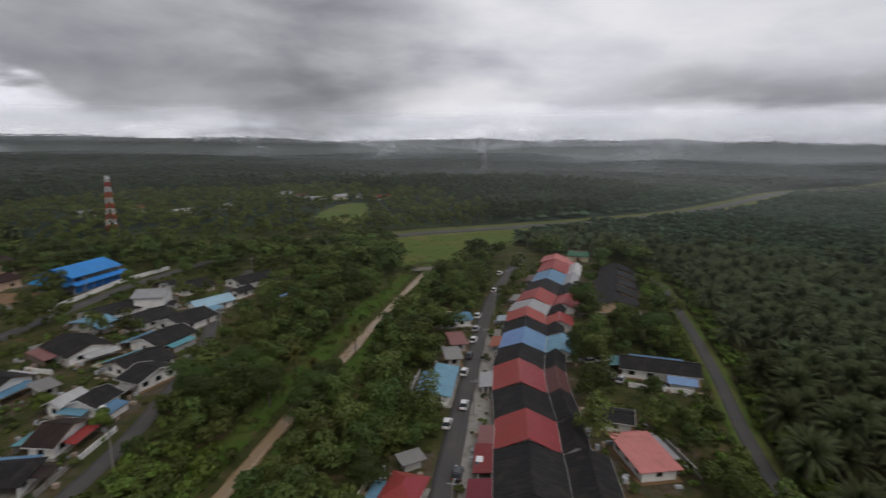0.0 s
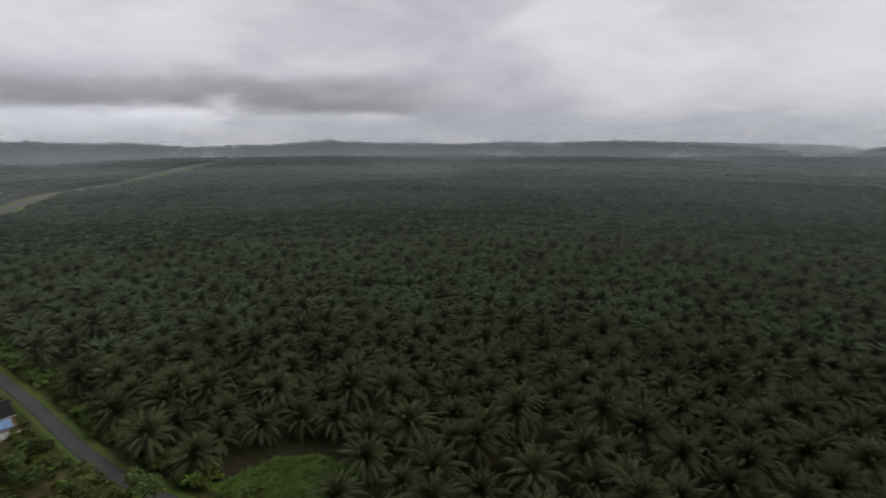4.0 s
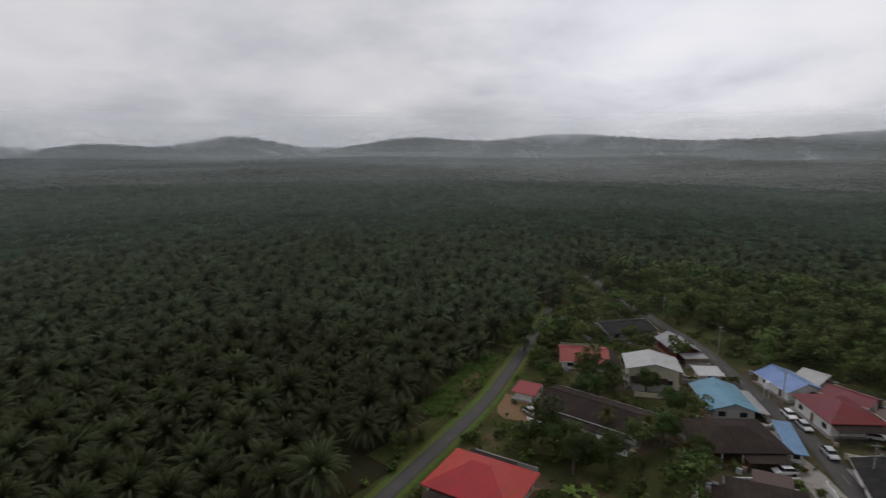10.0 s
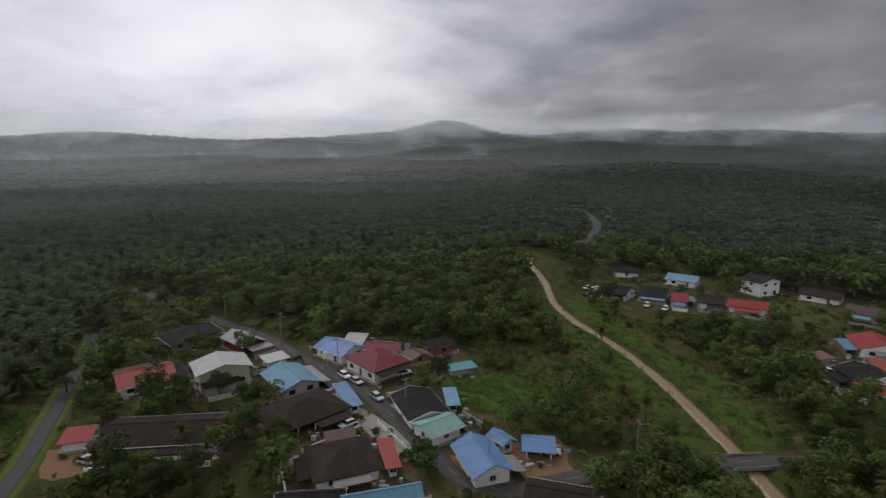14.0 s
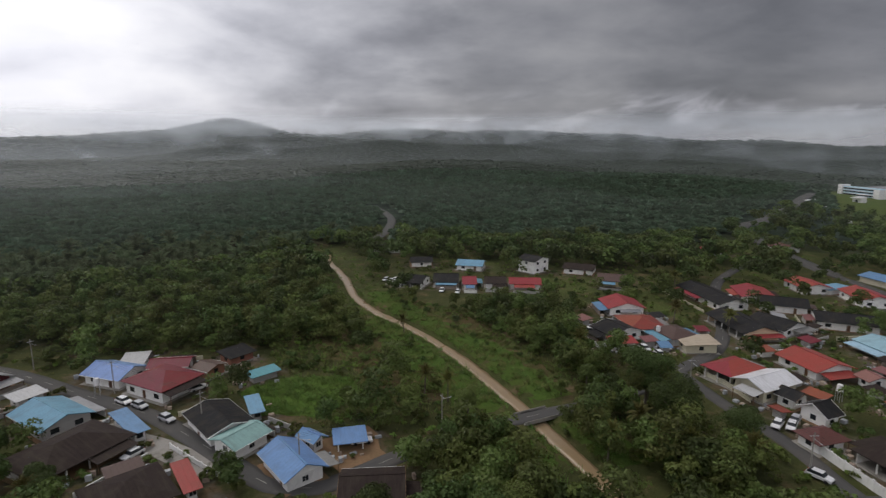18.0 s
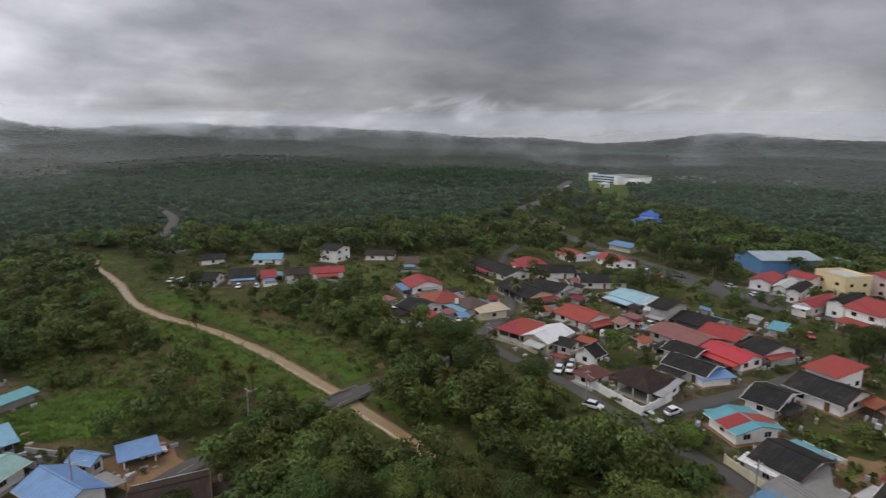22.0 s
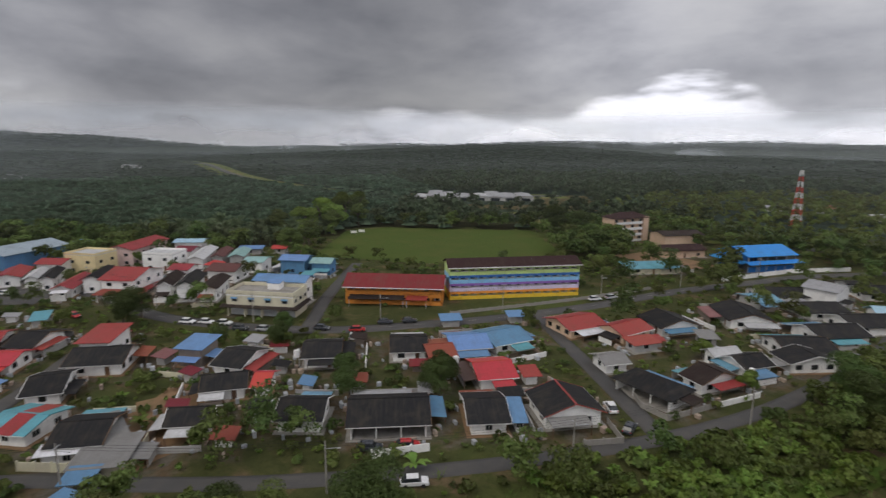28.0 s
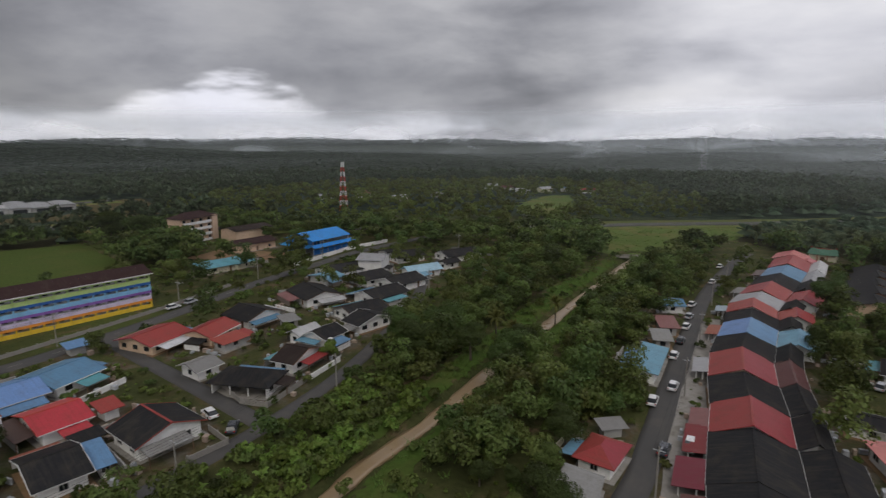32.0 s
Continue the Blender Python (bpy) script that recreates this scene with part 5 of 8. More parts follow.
house(-103.4, 102.8, 95, 11.5, 9.7, 3.0, 4.4, "red", "peach", "gable")
house(-95.0, 101.5, 80, 9.7, 3.6, 2.6, 3.0, "red", "grey", "lean")
house(-72.9, 96.6, 357, 6.3, 11.4, 3.1, 4.8, "darkbrown", "white", "gable")
house(-75.1, 110.7, 81, 8.7, 8.4, 3.0, 4.4, "black", "white", "gable")
house(-80.5, 109.9, 78, 7.8, 4.8, 3.3, 4.2, "palegrey", "white", "gable")
house(-70.6, 124.8, 338, 7.8, 12.5, 3.0, 4.6, "black", "white", "gable")
house(-102.5, 117.6, 348, 11.4, 12.5, 3.1, 4.8, "black", "white", "gable")
house(-98.6, 141.6, 328, 15.4, 12.5, 3.1, 4.8, "black", "white", "gable")
house(-107.3, 162.6, 72, 8.7, 11.2, 2.8, 3.6, "skyblue", "grey", "gable")
house(-101.0, 146.4, 75, 7.0, 5.7, 2.6, 3.0, "blue", "grey", "lean")
house(-108.9, 173.0, 62, 15.3, 12.5, 3.0, 4.6, "black", "white", "gable")
house(-99.0, 182.4, 11, 10.6, 12.5, 5.6, 7.0, "grey", "white", "gable")
house(-96.7, 205.4, 55, 14.0, 12.5, 3.0, 4.6, "black", "white", "gable")
house(-79.8, 183.1, 54, 14.6, 8.0, 3.0, 4.6, "paleblue", "white", "gable")
house(-77.2, 217.0, 54, 18.2, 12.4, 3.0, 4.6, "black", "white", "gable")
house(-80.4, 166.2, 69, 15.0, 12.4, 3.0, 4.6, "black", "white", "gable")
house(-79.2, 149.2, 70, 14.8, 11.6, 3.0, 4.6, "black", "white", "gable")
house(-76.6, 132.0, 63, 12.8, 12.5, 3.0, 4.6, "black", "white", "gable")
house(-155.3, 165.4, 70, 20.5, 10.7, 3.0, 3.6, "teal", "cream", "lean")
house(-152.3, 170.7, 84, 11.1, 8.8, 3.0, 3.4, "teal", "cream", "lean")
house(-172.9, 201.7, 74, 21.1, 12.0, 4.0, 5.6, "maroondark", "peach", "gable")
house(-191.8, 221.6, 76, 22.3, 14.0, 6.0, 7.4, "darkbrown", "peach", "gable", floors=2)
house(37.1, 92.0, 9, 8.1, 12.5, 3.0, 3.3, "pinkred", "white", "lean")
house(54.9, 131.6, 343, 19.2, 10.1, 3.0, 4.6, "black", "white", "gable")
house(57.3, 123.0, 341, 6.8, 3.9, 2.6, 2.9, "periwinkle", "white", "lean")
house(36.0, 105.7, 345, 7.6, 7.0, 3.0, 3.8, "black", "white", "gable")
house(0.4, 121.5, 82, 17.0, 5.8, 3.2, 3.8, "skyblue", "white", "lean")
house(5.4, 170.2, 13, 7.2, 8.7, 3.0, 3.8, "steelblue", "white", "gable")
house(4.2, 149.4, 11, 5.2, 8.8, 3.0, 3.6, "rustpink", "grey", "lean")
house(2.8, 138.2, 9, 4.8, 7.2, 3.0, 3.6, "tin", "grey", "lean")
house(-6.0, 80.5, 75, 8.6, 6.6, 3.0, 4.3, "red", "white", "hip")
house(-8.2, 69.9, 86, 8.0, 5.9, 3.0, 3.6, "tin", "grey", "lean")
house(-5.4, 90.0, 30, 4.9, 3.4, 2.6, 3.0, "tin", "grey", "lean")

# the market square and the shops behind it
house(-271.6, -56.3, 137, 27.5, 21.0, 6.0, 8.0, "steelgrey", "blue", "gable", category="market hall")
house(-282.0, -34.0, 28, 14.5, 11.0, 4.6, 5.6, "steelblue", "yellowcream", "gable")
house(-244.5, -29.0, 54, 13.0, 11.0, 7.0, 7.2, "palegrey", "yellowcream", "flat", category="shop building", floors=2)
house(-260.0, -14.0, 151, 27.0, 12.5, 6.6, 8.2, "red", "pink", "gable", category="shop building", floors=2)
house(-238.0, -4.0, 58, 12.0, 10.0, 6.2, 6.4, "palegrey", "white", "flat", category="shop building", floors=2)
house(-268.5, 6.5, 70, 13.0, 10.0, 5.2, 6.0, "paleblue", "white", "gable")
house(-251.0, 4.6, 58, 8.5, 10.0, 4.6, 5.8, "maroon", "white", "gable")
house(-238.4, 9.6, 163, 25.0, 6.8, 4.7, 5.9, "palegrey", "white", "gable")
house(-238.4, 16.8, 163, 19.0, 5.4, 4.4, 5.4, "maroonbrown", "grey", "gable")
house(-236.0, 23.4, 163, 17.0, 6.6, 4.3, 5.3, "seafoam", "grey", "gable")
house(-254.0, 30.0, 70, 11.0, 6.0, 3.2, 3.7, "blue", "grey", "lean")
house(-250.5, 42.0, 60, 7.0, 6.0, 3.0, 3.9, "brightred", "grey", "gable")
house(-219.5, 28.0, 60, 8.5, 11.0, 4.3, 5.2, "seafoam", "white", "gable")
house(-209.5, 16.4, 57, 11.5, 12.5, 4.3, 5.8, "maroonbrown", "white", "gable")
house(-218.6, 12.6, 57, 6.0, 6.0, 4.3, 5.6, "brightred", "white", "hip")
house(-235.0, -51.2, 177, 17.0, 8.5, 4.0, 5.2, "red", "white", "gable")
house(-243.5, -40.0, 60, 11.0, 9.0, 4.6, 5.9, "red", "white", "gable")
house(-231.0, -44.0, 177, 16.0, 5.4, 3.7, 4.5, "palegrey", "white", "gable")
house(-223.8, -38.4, 177, 17.0, 5.0, 4.3, 5.3, "black", "white", "gable")
house(-212.4, -31.0, 166, 19.0, 6.8, 3.8, 5.0, "red", "white", "gable")
house(-215.0, -23.6, 166, 17.0, 6.6, 4.6, 6.0, "black", "white", "gable")
house(-204.5, -13.2, 60, 12.0, 18.5, 6.0, 8.2, "red", "white", "gable", category="shop building", floors=2)
house(-192.4, -16.4, 60, 15.0, 5.0, 3.3, 3.9, "rust", "none", "lean", category="awning")
house(-215.0, 2.2, 60, 8.0, 9.5, 4.6, 5.8, "red", "white", "gable")
house(-196.6, -2.4, 165, 16.0, 5.8, 4.7, 6.2, "darkbrown", "white", "gable")
house(-191.4, 3.6, 165, 17.0, 6.4, 5.2, 6.8, "black", "white", "gable")
house(-188.6, 10.4, 160, 17.0, 6.2, 4.3, 5.3, "darkbrown", "white", "gable")
house(-171.4, 29.2, 56, 17.0, 8.4, 7.6, 8.8, "blue", "white", "gable", category="shop building", floors=2)
house(-211.0, 41.0, 57, 11.0, 10.0, 5.4, 6.6, "blue", "blue", "gable")
house(-205.0, 50.0, 57, 8.5, 9.0, 4.6, 5.8, "seafoam", "blue", "gable")
house(-195.6, 42.0, 57, 4.6, 5.0, 3.0, 3.5, "teal", "white", "lean")

# more houses of the town
house(-110.4, -24.9, 56, 8.8, 10.6, 3.0, 4.0, "teal", "white", "gable")
house(-101.4, -15.2, 74, 8.5, 11.4, 3.3, 4.8, "black", "white", "gable")
house(-96.5, -17.3, 76, 8.7, 3.2, 2.9, 3.2, "white", "white", "lean")
house(-93.5, -11.9, 73, 8.2, 9.4, 2.8, 3.2, "tin", "cream", "lean")
house(-88.4, -14.8, 73, 4.6, 4.4, 2.5, 2.8, "steelblue", "none", "lean")
house(-101.4, -11.9, 103, 4.1, 9.8, 3.0, 3.4, "tin", "cream", "lean")
house(-82.4, -16.4, 45, 4.3, 4.5, 2.6, 2.9, "steelblue", "grey", "lean")
house(-137.4, -16.0, 73, 12.2, 12.5, 3.2, 5.0, "black", "white", "gable")
house(-146.5, -16.4, 70, 7.8, 12.5, 4.6, 5.2, "red", "white", "lean")
house(-126.1, -23.9, 82, 7.3, 12.5, 3.0, 4.5, "black", "white", "gable")
house(-141.2, -46.7, 85, 9.0, 10.3, 2.8, 3.5, "black", "grey", "gable")
house(-178.3, -34.3, 90, 4.5, 8.6, 2.6, 2.9, "teal", "grey", "lean")
house(-306.4, -107.9, 82, 9.4, 12.5, 5.0, 6.2, "brown", "white", "gable")
house(-289.5, -83.6, 100, 12.3, 12.5, 4.0, 5.2, "brown", "white", "gable")
house(-394.2, -109.9, 75, 10.3, 12.5, 4.0, 5.5, "brightred", "peach", "gable")
house(-93.3, 167.8, 68, 12.4, 11.7, 3.0, 4.4, "black", "white", "gable")
house(-74.5, 198.4, 68, 9.0, 5.3, 3.0, 4.2, "black", "white", "gable")
house(-104.0, 208.1, 61, 8.4, 12.0, 3.0, 4.0, "black", "white", "gable")
house(-77.8, 175.5, 68, 10.6, 5.2, 2.6, 3.0, "skyblue", "grey", "lean")
house(-94.6, 99.9, 81, 8.1, 5.3, 2.8, 3.2, "red", "grey", "lean")
house(-90.5, 117.4, 61, 5.0, 5.5, 2.8, 3.4, "tin", "grey", "lean")

# the row along the lane: front units and their rear kitchens
house(13.8, 69.0, 85.5, 14.1, 12.4, 3.1, 5.00, "black", "white", "gable", category="row house", group="row houses along the lane")
house(24.2, 68.2, 85.5, 13.8, 8.4, 2.9, 4.30, "black", "white", "gable", category="kitchen wing", group="kitchen wings of the row")
house(6.1, 69.6, 265.5, 8.8, 3.1, 2.5, 2.85, "maroonbrown", "none", "lean", category="porch roof", group="porch roofs of the row")
house(15.1, 83.8, 84.5, 15.7, 12.7, 3.1, 5.15, "black", "white", "gable", category="row house", group="row houses along the lane")
house(25.5, 82.7, 84.5, 15.4, 8.4, 2.9, 4.40, "black", "white", "gable", category="kitchen wing", group="kitchen wings of the row")
house(16.4, 97.2, 84.0, 11.7, 12.4, 3.1, 5.65, "red", "white", "gable", category="row house", group="row houses along the lane")
house(25.3, 96.4, 84.0, 11.4, 5.4, 2.9, 4.50, "black", "white", "gable", category="kitchen wing", group="kitchen wings of the row")
house(8.7, 98.1, 264.0, 7.1, 3.1, 2.5, 2.85, "rustpink", "none", "lean", category="porch roof", group="porch roofs of the row")
house(17.3, 109.4, 87.3, 12.9, 12.7, 3.1, 5.00, "black", "white", "gable", category="row house", group="row houses along the lane")
house(26.3, 109.0, 87.3, 12.6, 5.4, 2.9, 4.30, "black", "white", "gable", category="kitchen wing", group="kitchen wings of the row")
house(18.3, 122.6, 84.1, 13.7, 12.4, 3.1, 5.50, "red", "cream", "gable", category="row house", group="row houses along the lane")
house(27.2, 121.7, 84.1, 13.4, 5.4, 2.9, 4.40, "maroonbrown", "white", "gable", category="kitchen wing", group="kitchen wings of the row")
house(10.6, 123.4, 264.1, 8.5, 3.1, 2.5, 2.85, "grey", "none", "lean", category="porch roof", group="porch roofs of the row")
house(20.2, 135.1, 78.2, 11.8, 12.7, 3.1, 5.30, "black", "white", "gable", category="row house", group="row houses along the lane")
house(29.0, 133.2, 78.2, 11.5, 5.4, 2.9, 4.50, "black", "white", "gable", category="kitchen wing", group="kitchen wings of the row")
house(22.8, 147.2, 77.8, 13.3, 12.4, 3.1, 5.35, "blue", "white", "gable", category="row house", group="row houses along the lane")
house(33.1, 145.0, 77.8, 13.0, 8.4, 2.9, 4.30, "skyblue", "white", "gable", category="kitchen wing", group="kitchen wings of the row")
house(15.3, 149.0, 257.8, 8.2, 3.1, 2.5, 2.85, "rust", "none", "lean", category="porch roof", group="porch roofs of the row")
house(25.0, 158.6, 80.6, 9.9, 12.7, 3.1, 5.15, "black", "white", "gable", category="row house", group="row houses along the lane")
house(33.9, 157.0, 80.6, 9.6, 5.4, 2.9, 4.40, "black", "white", "gable", category="kitchen wing", group="kitchen wings of the row")
house(26.6, 168.3, 80.2, 10.0, 12.4, 3.1, 5.65, "red", "white", "gable", category="row house", group="row houses along the lane")
house(37.0, 166.5, 80.2, 9.7, 8.4, 2.9, 4.50, "red", "white", "gable", category="kitchen wing", group="kitchen wings of the row")
house(19.1, 169.7, 260.2, 5.9, 3.1, 2.5, 2.85, "steelgrey", "none", "lean", category="porch roof", group="porch roofs of the row")
house(29.4, 178.6, 71.1, 11.5, 12.7, 3.1, 5.00, "grey", "white", "gable", category="row house", group="row houses along the lane")
house(37.9, 175.7, 71.1, 11.2, 5.4, 2.9, 4.30, "black", "white", "gable", category="kitchen wing", group="kitchen wings of the row")
house(33.6, 190.7, 70.3, 14.3, 12.4, 3.1, 5.50, "red", "cream", "gable", category="row house", group="row houses along the lane")
house(43.5, 187.2, 70.3, 14.0, 8.4, 2.9, 4.40, "red", "white", "gable", category="kitchen wing", group="kitchen wings of the row")
house(26.4, 193.4, 250.3, 8.9, 3.1, 2.5, 2.85, "tin", "none", "lean", category="porch roof", group="porch roofs of the row")
house(38.5, 204.7, 71.1, 15.5, 12.7, 3.1, 5.30, "black", "white", "gable", category="row house", group="row houses along the lane")
house(47.0, 201.8, 71.1, 15.2, 5.4, 2.9, 4.50, "black", "white", "gable", category="kitchen wing", group="kitchen wings of the row")
house(43.8, 220.5, 72.1, 18.0, 12.4, 3.1, 5.00, "steelblue", "white", "gable", category="row house", group="row houses along the lane")
house(52.3, 217.8, 72.1, 17.7, 5.4, 2.9, 4.30, "grey", "white", "gable", category="kitchen wing", group="kitchen wings of the row")
house(36.4, 223.0, 252.1, 11.5, 3.1, 2.5, 2.85, "brown", "none", "lean", category="porch roof", group="porch roofs of the row")
house(49.2, 238.5, 73.9, 19.9, 12.7, 3.1, 5.50, "red", "cream", "gable", category="row house", group="row houses along the lane")
house(57.9, 236.0, 73.9, 19.6, 5.4, 2.9, 4.40, "palegrey", "white", "gable", category="kitchen wing", group="kitchen wings of the row")
for k in range(5):
    house(60.5 + 3.9 * k, 187.0 + 12.2 * k, 79, 12.0, 17.0 - 0.7 * k, 3.0, 5.2 + 0.12 * (k % 2), "black", "peach", "gable", category="row house", group="black-roofed row by the plantation")

# porches and sheds of the near units, and the roofs at the lane's end
house(8.0, 90.2, 264, 9.6, 4.2, 2.5, 2.9, "maroon", "none", "lean", category="porch roof", group="porch roofs of the row")
house(6.2, 79.6, 264, 8.4, 4.2, 2.5, 2.9, "maroon", "none", "lean", category="porch roof", group="porch roofs of the row")
house(53.0, 256.5, 72, 14.0, 12.0, 3.0, 4.8, "pinkred", "pink", "gable", category="row house", group="row houses along the lane")
house(57.5, 249.0, 72, 8.0, 6.0, 2.8, 3.8, "pinkred", "pink", "gable", category="kitchen wing", group="kitchen wings of the row")
temple = new("temple")
temple.matrix_basis = pose(67, 268, 0, 0, 0, -18) @ Matrix.Scale(0.72, 4)
tagged(temple, "small pale temple under an upswept green tiled roof", "temple")
part("wall", boxes((0, 0, 0, 13, 9, 4.2)), WALLS["cream"], temple)
for s in (-1, 1):
    part("roof_slope", slab([(-7.6, s * 5.6, 4.1), (-3.5, s * 5.4, 3.8), (3.5, s * 5.4, 3.8), (7.6, s * 5.6, 4.1), (6.2, 0, 6.9), (2.5, 0, 6.5), (-2.5, 0, 6.5), (-6.2, 0, 6.9)], 0.2), PAINTS_GREEN, temple)
    part("ridge_horn", boxes((s * 5.9, 0, 6.7, 1.0, 0.35, 0.7)), ROOFS["red"], temple)
    part("column", boxes((s * 2.4, -5.0, 0, 0.4, 0.4, 3.8)), ROOFS["red"], temple)
part("ridge", boxes((0, 0, 6.4, 11.6, 0.35, 0.35)), ROOFS["red"], temple)
part("door", boxes((0, -4.53, 0.05, 2.2, 0.1, 2.6)), TIMBER, temple)
FOOTPRINTS.append((67, 268, radians(-18), 8, 6))

house(-55.7, 194.2, 68, 6.0, 4.5, 2.4, 2.7, "blue", "none", "lean")

# ---- large buildings in detail ----
PAINTS = {k: surface("paint_" + k, c, 0.7, (4.0, 0.10), (0.4, 0.22), 0.1) for k, c in dict(lime=(0.52, 0.68, 0.26), navy=(0.03, 0.12, 0.38), sky=(0.26, 0.54, 0.80), purple=(0.26, 0.12, 0.42), lilac=(0.68, 0.60, 0.78), amber=(0.78, 0.30, 0.05), yellow=(0.82, 0.55, 0.05), orange=(0.74, 0.28, 0.05), cream=(0.72, 0.62, 0.42), white=(0.76, 0.75, 0.73), blue=(0.02, 0.17, 0.50), red=(0.55, 0.06, 0.05), steel=(0.42, 0.43, 0.44), green=(0.10, 0.30, 0.12)).items()}


def long_block(name, x, y, turn, L, W, floors, rise_, bands, rails, roof, label, category, bays, ridge, over=0.9):
    """A school or shop block: slabs, piers, corridor parapets in their colours, and dark openings behind."""
    ob = new(name)
    ob.matrix_basis = pose(x, y, 0, 0, 0, turn)
    tagged(ob, label, category)
    H = floors * rise_
    part("rear_wall", boxes((0, W / 2 - 0.1, 0, L, 0.2, H)), PAINTS[bands[-1]], ob)
    for f in range(floors):
        z = f * rise_
        c = PAINTS[bands[f]]
        for s in (-1, 1):
            part("end_wall", boxes((s * (L / 2 - 0.1), 0, z, 0.2, W - 0.4, rise_ - 0.004)), c, ob)
        part("floor_slab", boxes((0, 0, z + rise_ - 0.32, L - 0.5, W - 0.5, 0.28)), PAINTS["white"], ob)
        part("room_wall", boxes((0, -W / 2 + 2.2, z, L - 0.5, 0.16, rise_ - 0.32)), PAINTS["white"] if floors > 2 else c, ob)
        part("beam", boxes((0, -W / 2 + 0.08, z + rise_ - 0.75, L, 0.18, 0.75)), PAINTS[rails[f]], ob)
        part("parapet", boxes((0, -W / 2 + 0.10, z, L, 0.16, 1.15)), c, ob)
        for i in range(bays + 1):
            part("pier", boxes((-L / 2 + 0.25 + (L - 0.5) * i / bays, -W / 2 + 0.22, z, 0.40, 0.40, rise_)), c, ob)
        for i in range(bays):
            u = -L / 2 + L * (i + 0.5) / bays
            win = part("window", boxes((u, -W / 2 + 2.10, z + 1.0, L / bays * 0.50, 0.06, 1.3)), FRAME, ob)
            part("pane", boxes((u, -W / 2 + 2.06, z + 1.06, L / bays * 0.38, 0.05, 1.1)), GLASS, win)
            wr = part("window", boxes((u, W / 2 + 0.03, z + 1.0, L / bays * 0.5, 0.06, 1.2)), FRAME, ob)
            part("pane", boxes((u, W / 2 + 0.06, z + 1.06, L / bays * 0.45, 0.05, 1.08)), GLASS, wr)
    for s in (-1, 1):
        part("roof_slope", slab([(-L / 2 - 0.6, s * (W / 2 + over), H + 0.05 - (over - 0.9) * 0.4), (L / 2 + 0.6, s * (W / 2 + over), H + 0.05 - (over - 0.9) * 0.4), (L / 2 + 0.6, 0, H + ridge), (-L / 2 - 0.6, 0, H + ridge)], 0.16), roof, ob)
        part("fascia", boxes((0, s * (W / 2 + over + 0.02), H - 0.2 - (over - 0.9) * 0.4, L + 1.2, 0.06, 0.26)), PAINTS["white"], ob)
        part("gable", prism([(-W / 2, 0), (W / 2, 0), (0, ridge - 0.2)], 0, 0.2), PAINTS[bands[-1]], ob).matrix_basis = pose(s * (L / 2 - 0.1), 0, H, 0, 0, 90)
    return ob


long_block("school_building", -150.6, 98.6, 73, 43.0, 10.0, 4, 2.62, ["yellow", "lilac", "sky", "lime"], ["amber", "purple", "navy", "lime"], ROOFS["maroondark"], "four-storey school block with yellow, lilac, blue and lime galleries", "school building", 14, 2.0)
SCHOOL_TWO = long_block("school_building", -159.5, 61.5, 60, 29.8, 11.0, 2, 3.1, ["orange", "orange"], ["orange", "orange"], ROOFS["maroon"], "two-storey orange school block under a dull red roof", "school building", 9, 2.3, 2.0)
for x0, x1, tone in ((-13.5, 3.5, "darkbrown"), (4.0, 10.5, "red")):
    part("canopy", slab([(x0, -8.6, 2.5), (x1, -8.6, 2.5), (x1, -5.4, 3.1), (x0, -5.4, 3.1)], 0.1), ROOFS[tone], SCHOOL_TWO)
    for x in (x0 + 0.3, x1 - 0.3):
        part("post", boxes((x, -8.4, 0, 0.14, 0.14, 2.4)), PAINTS["steel"], SCHOOL_TWO)


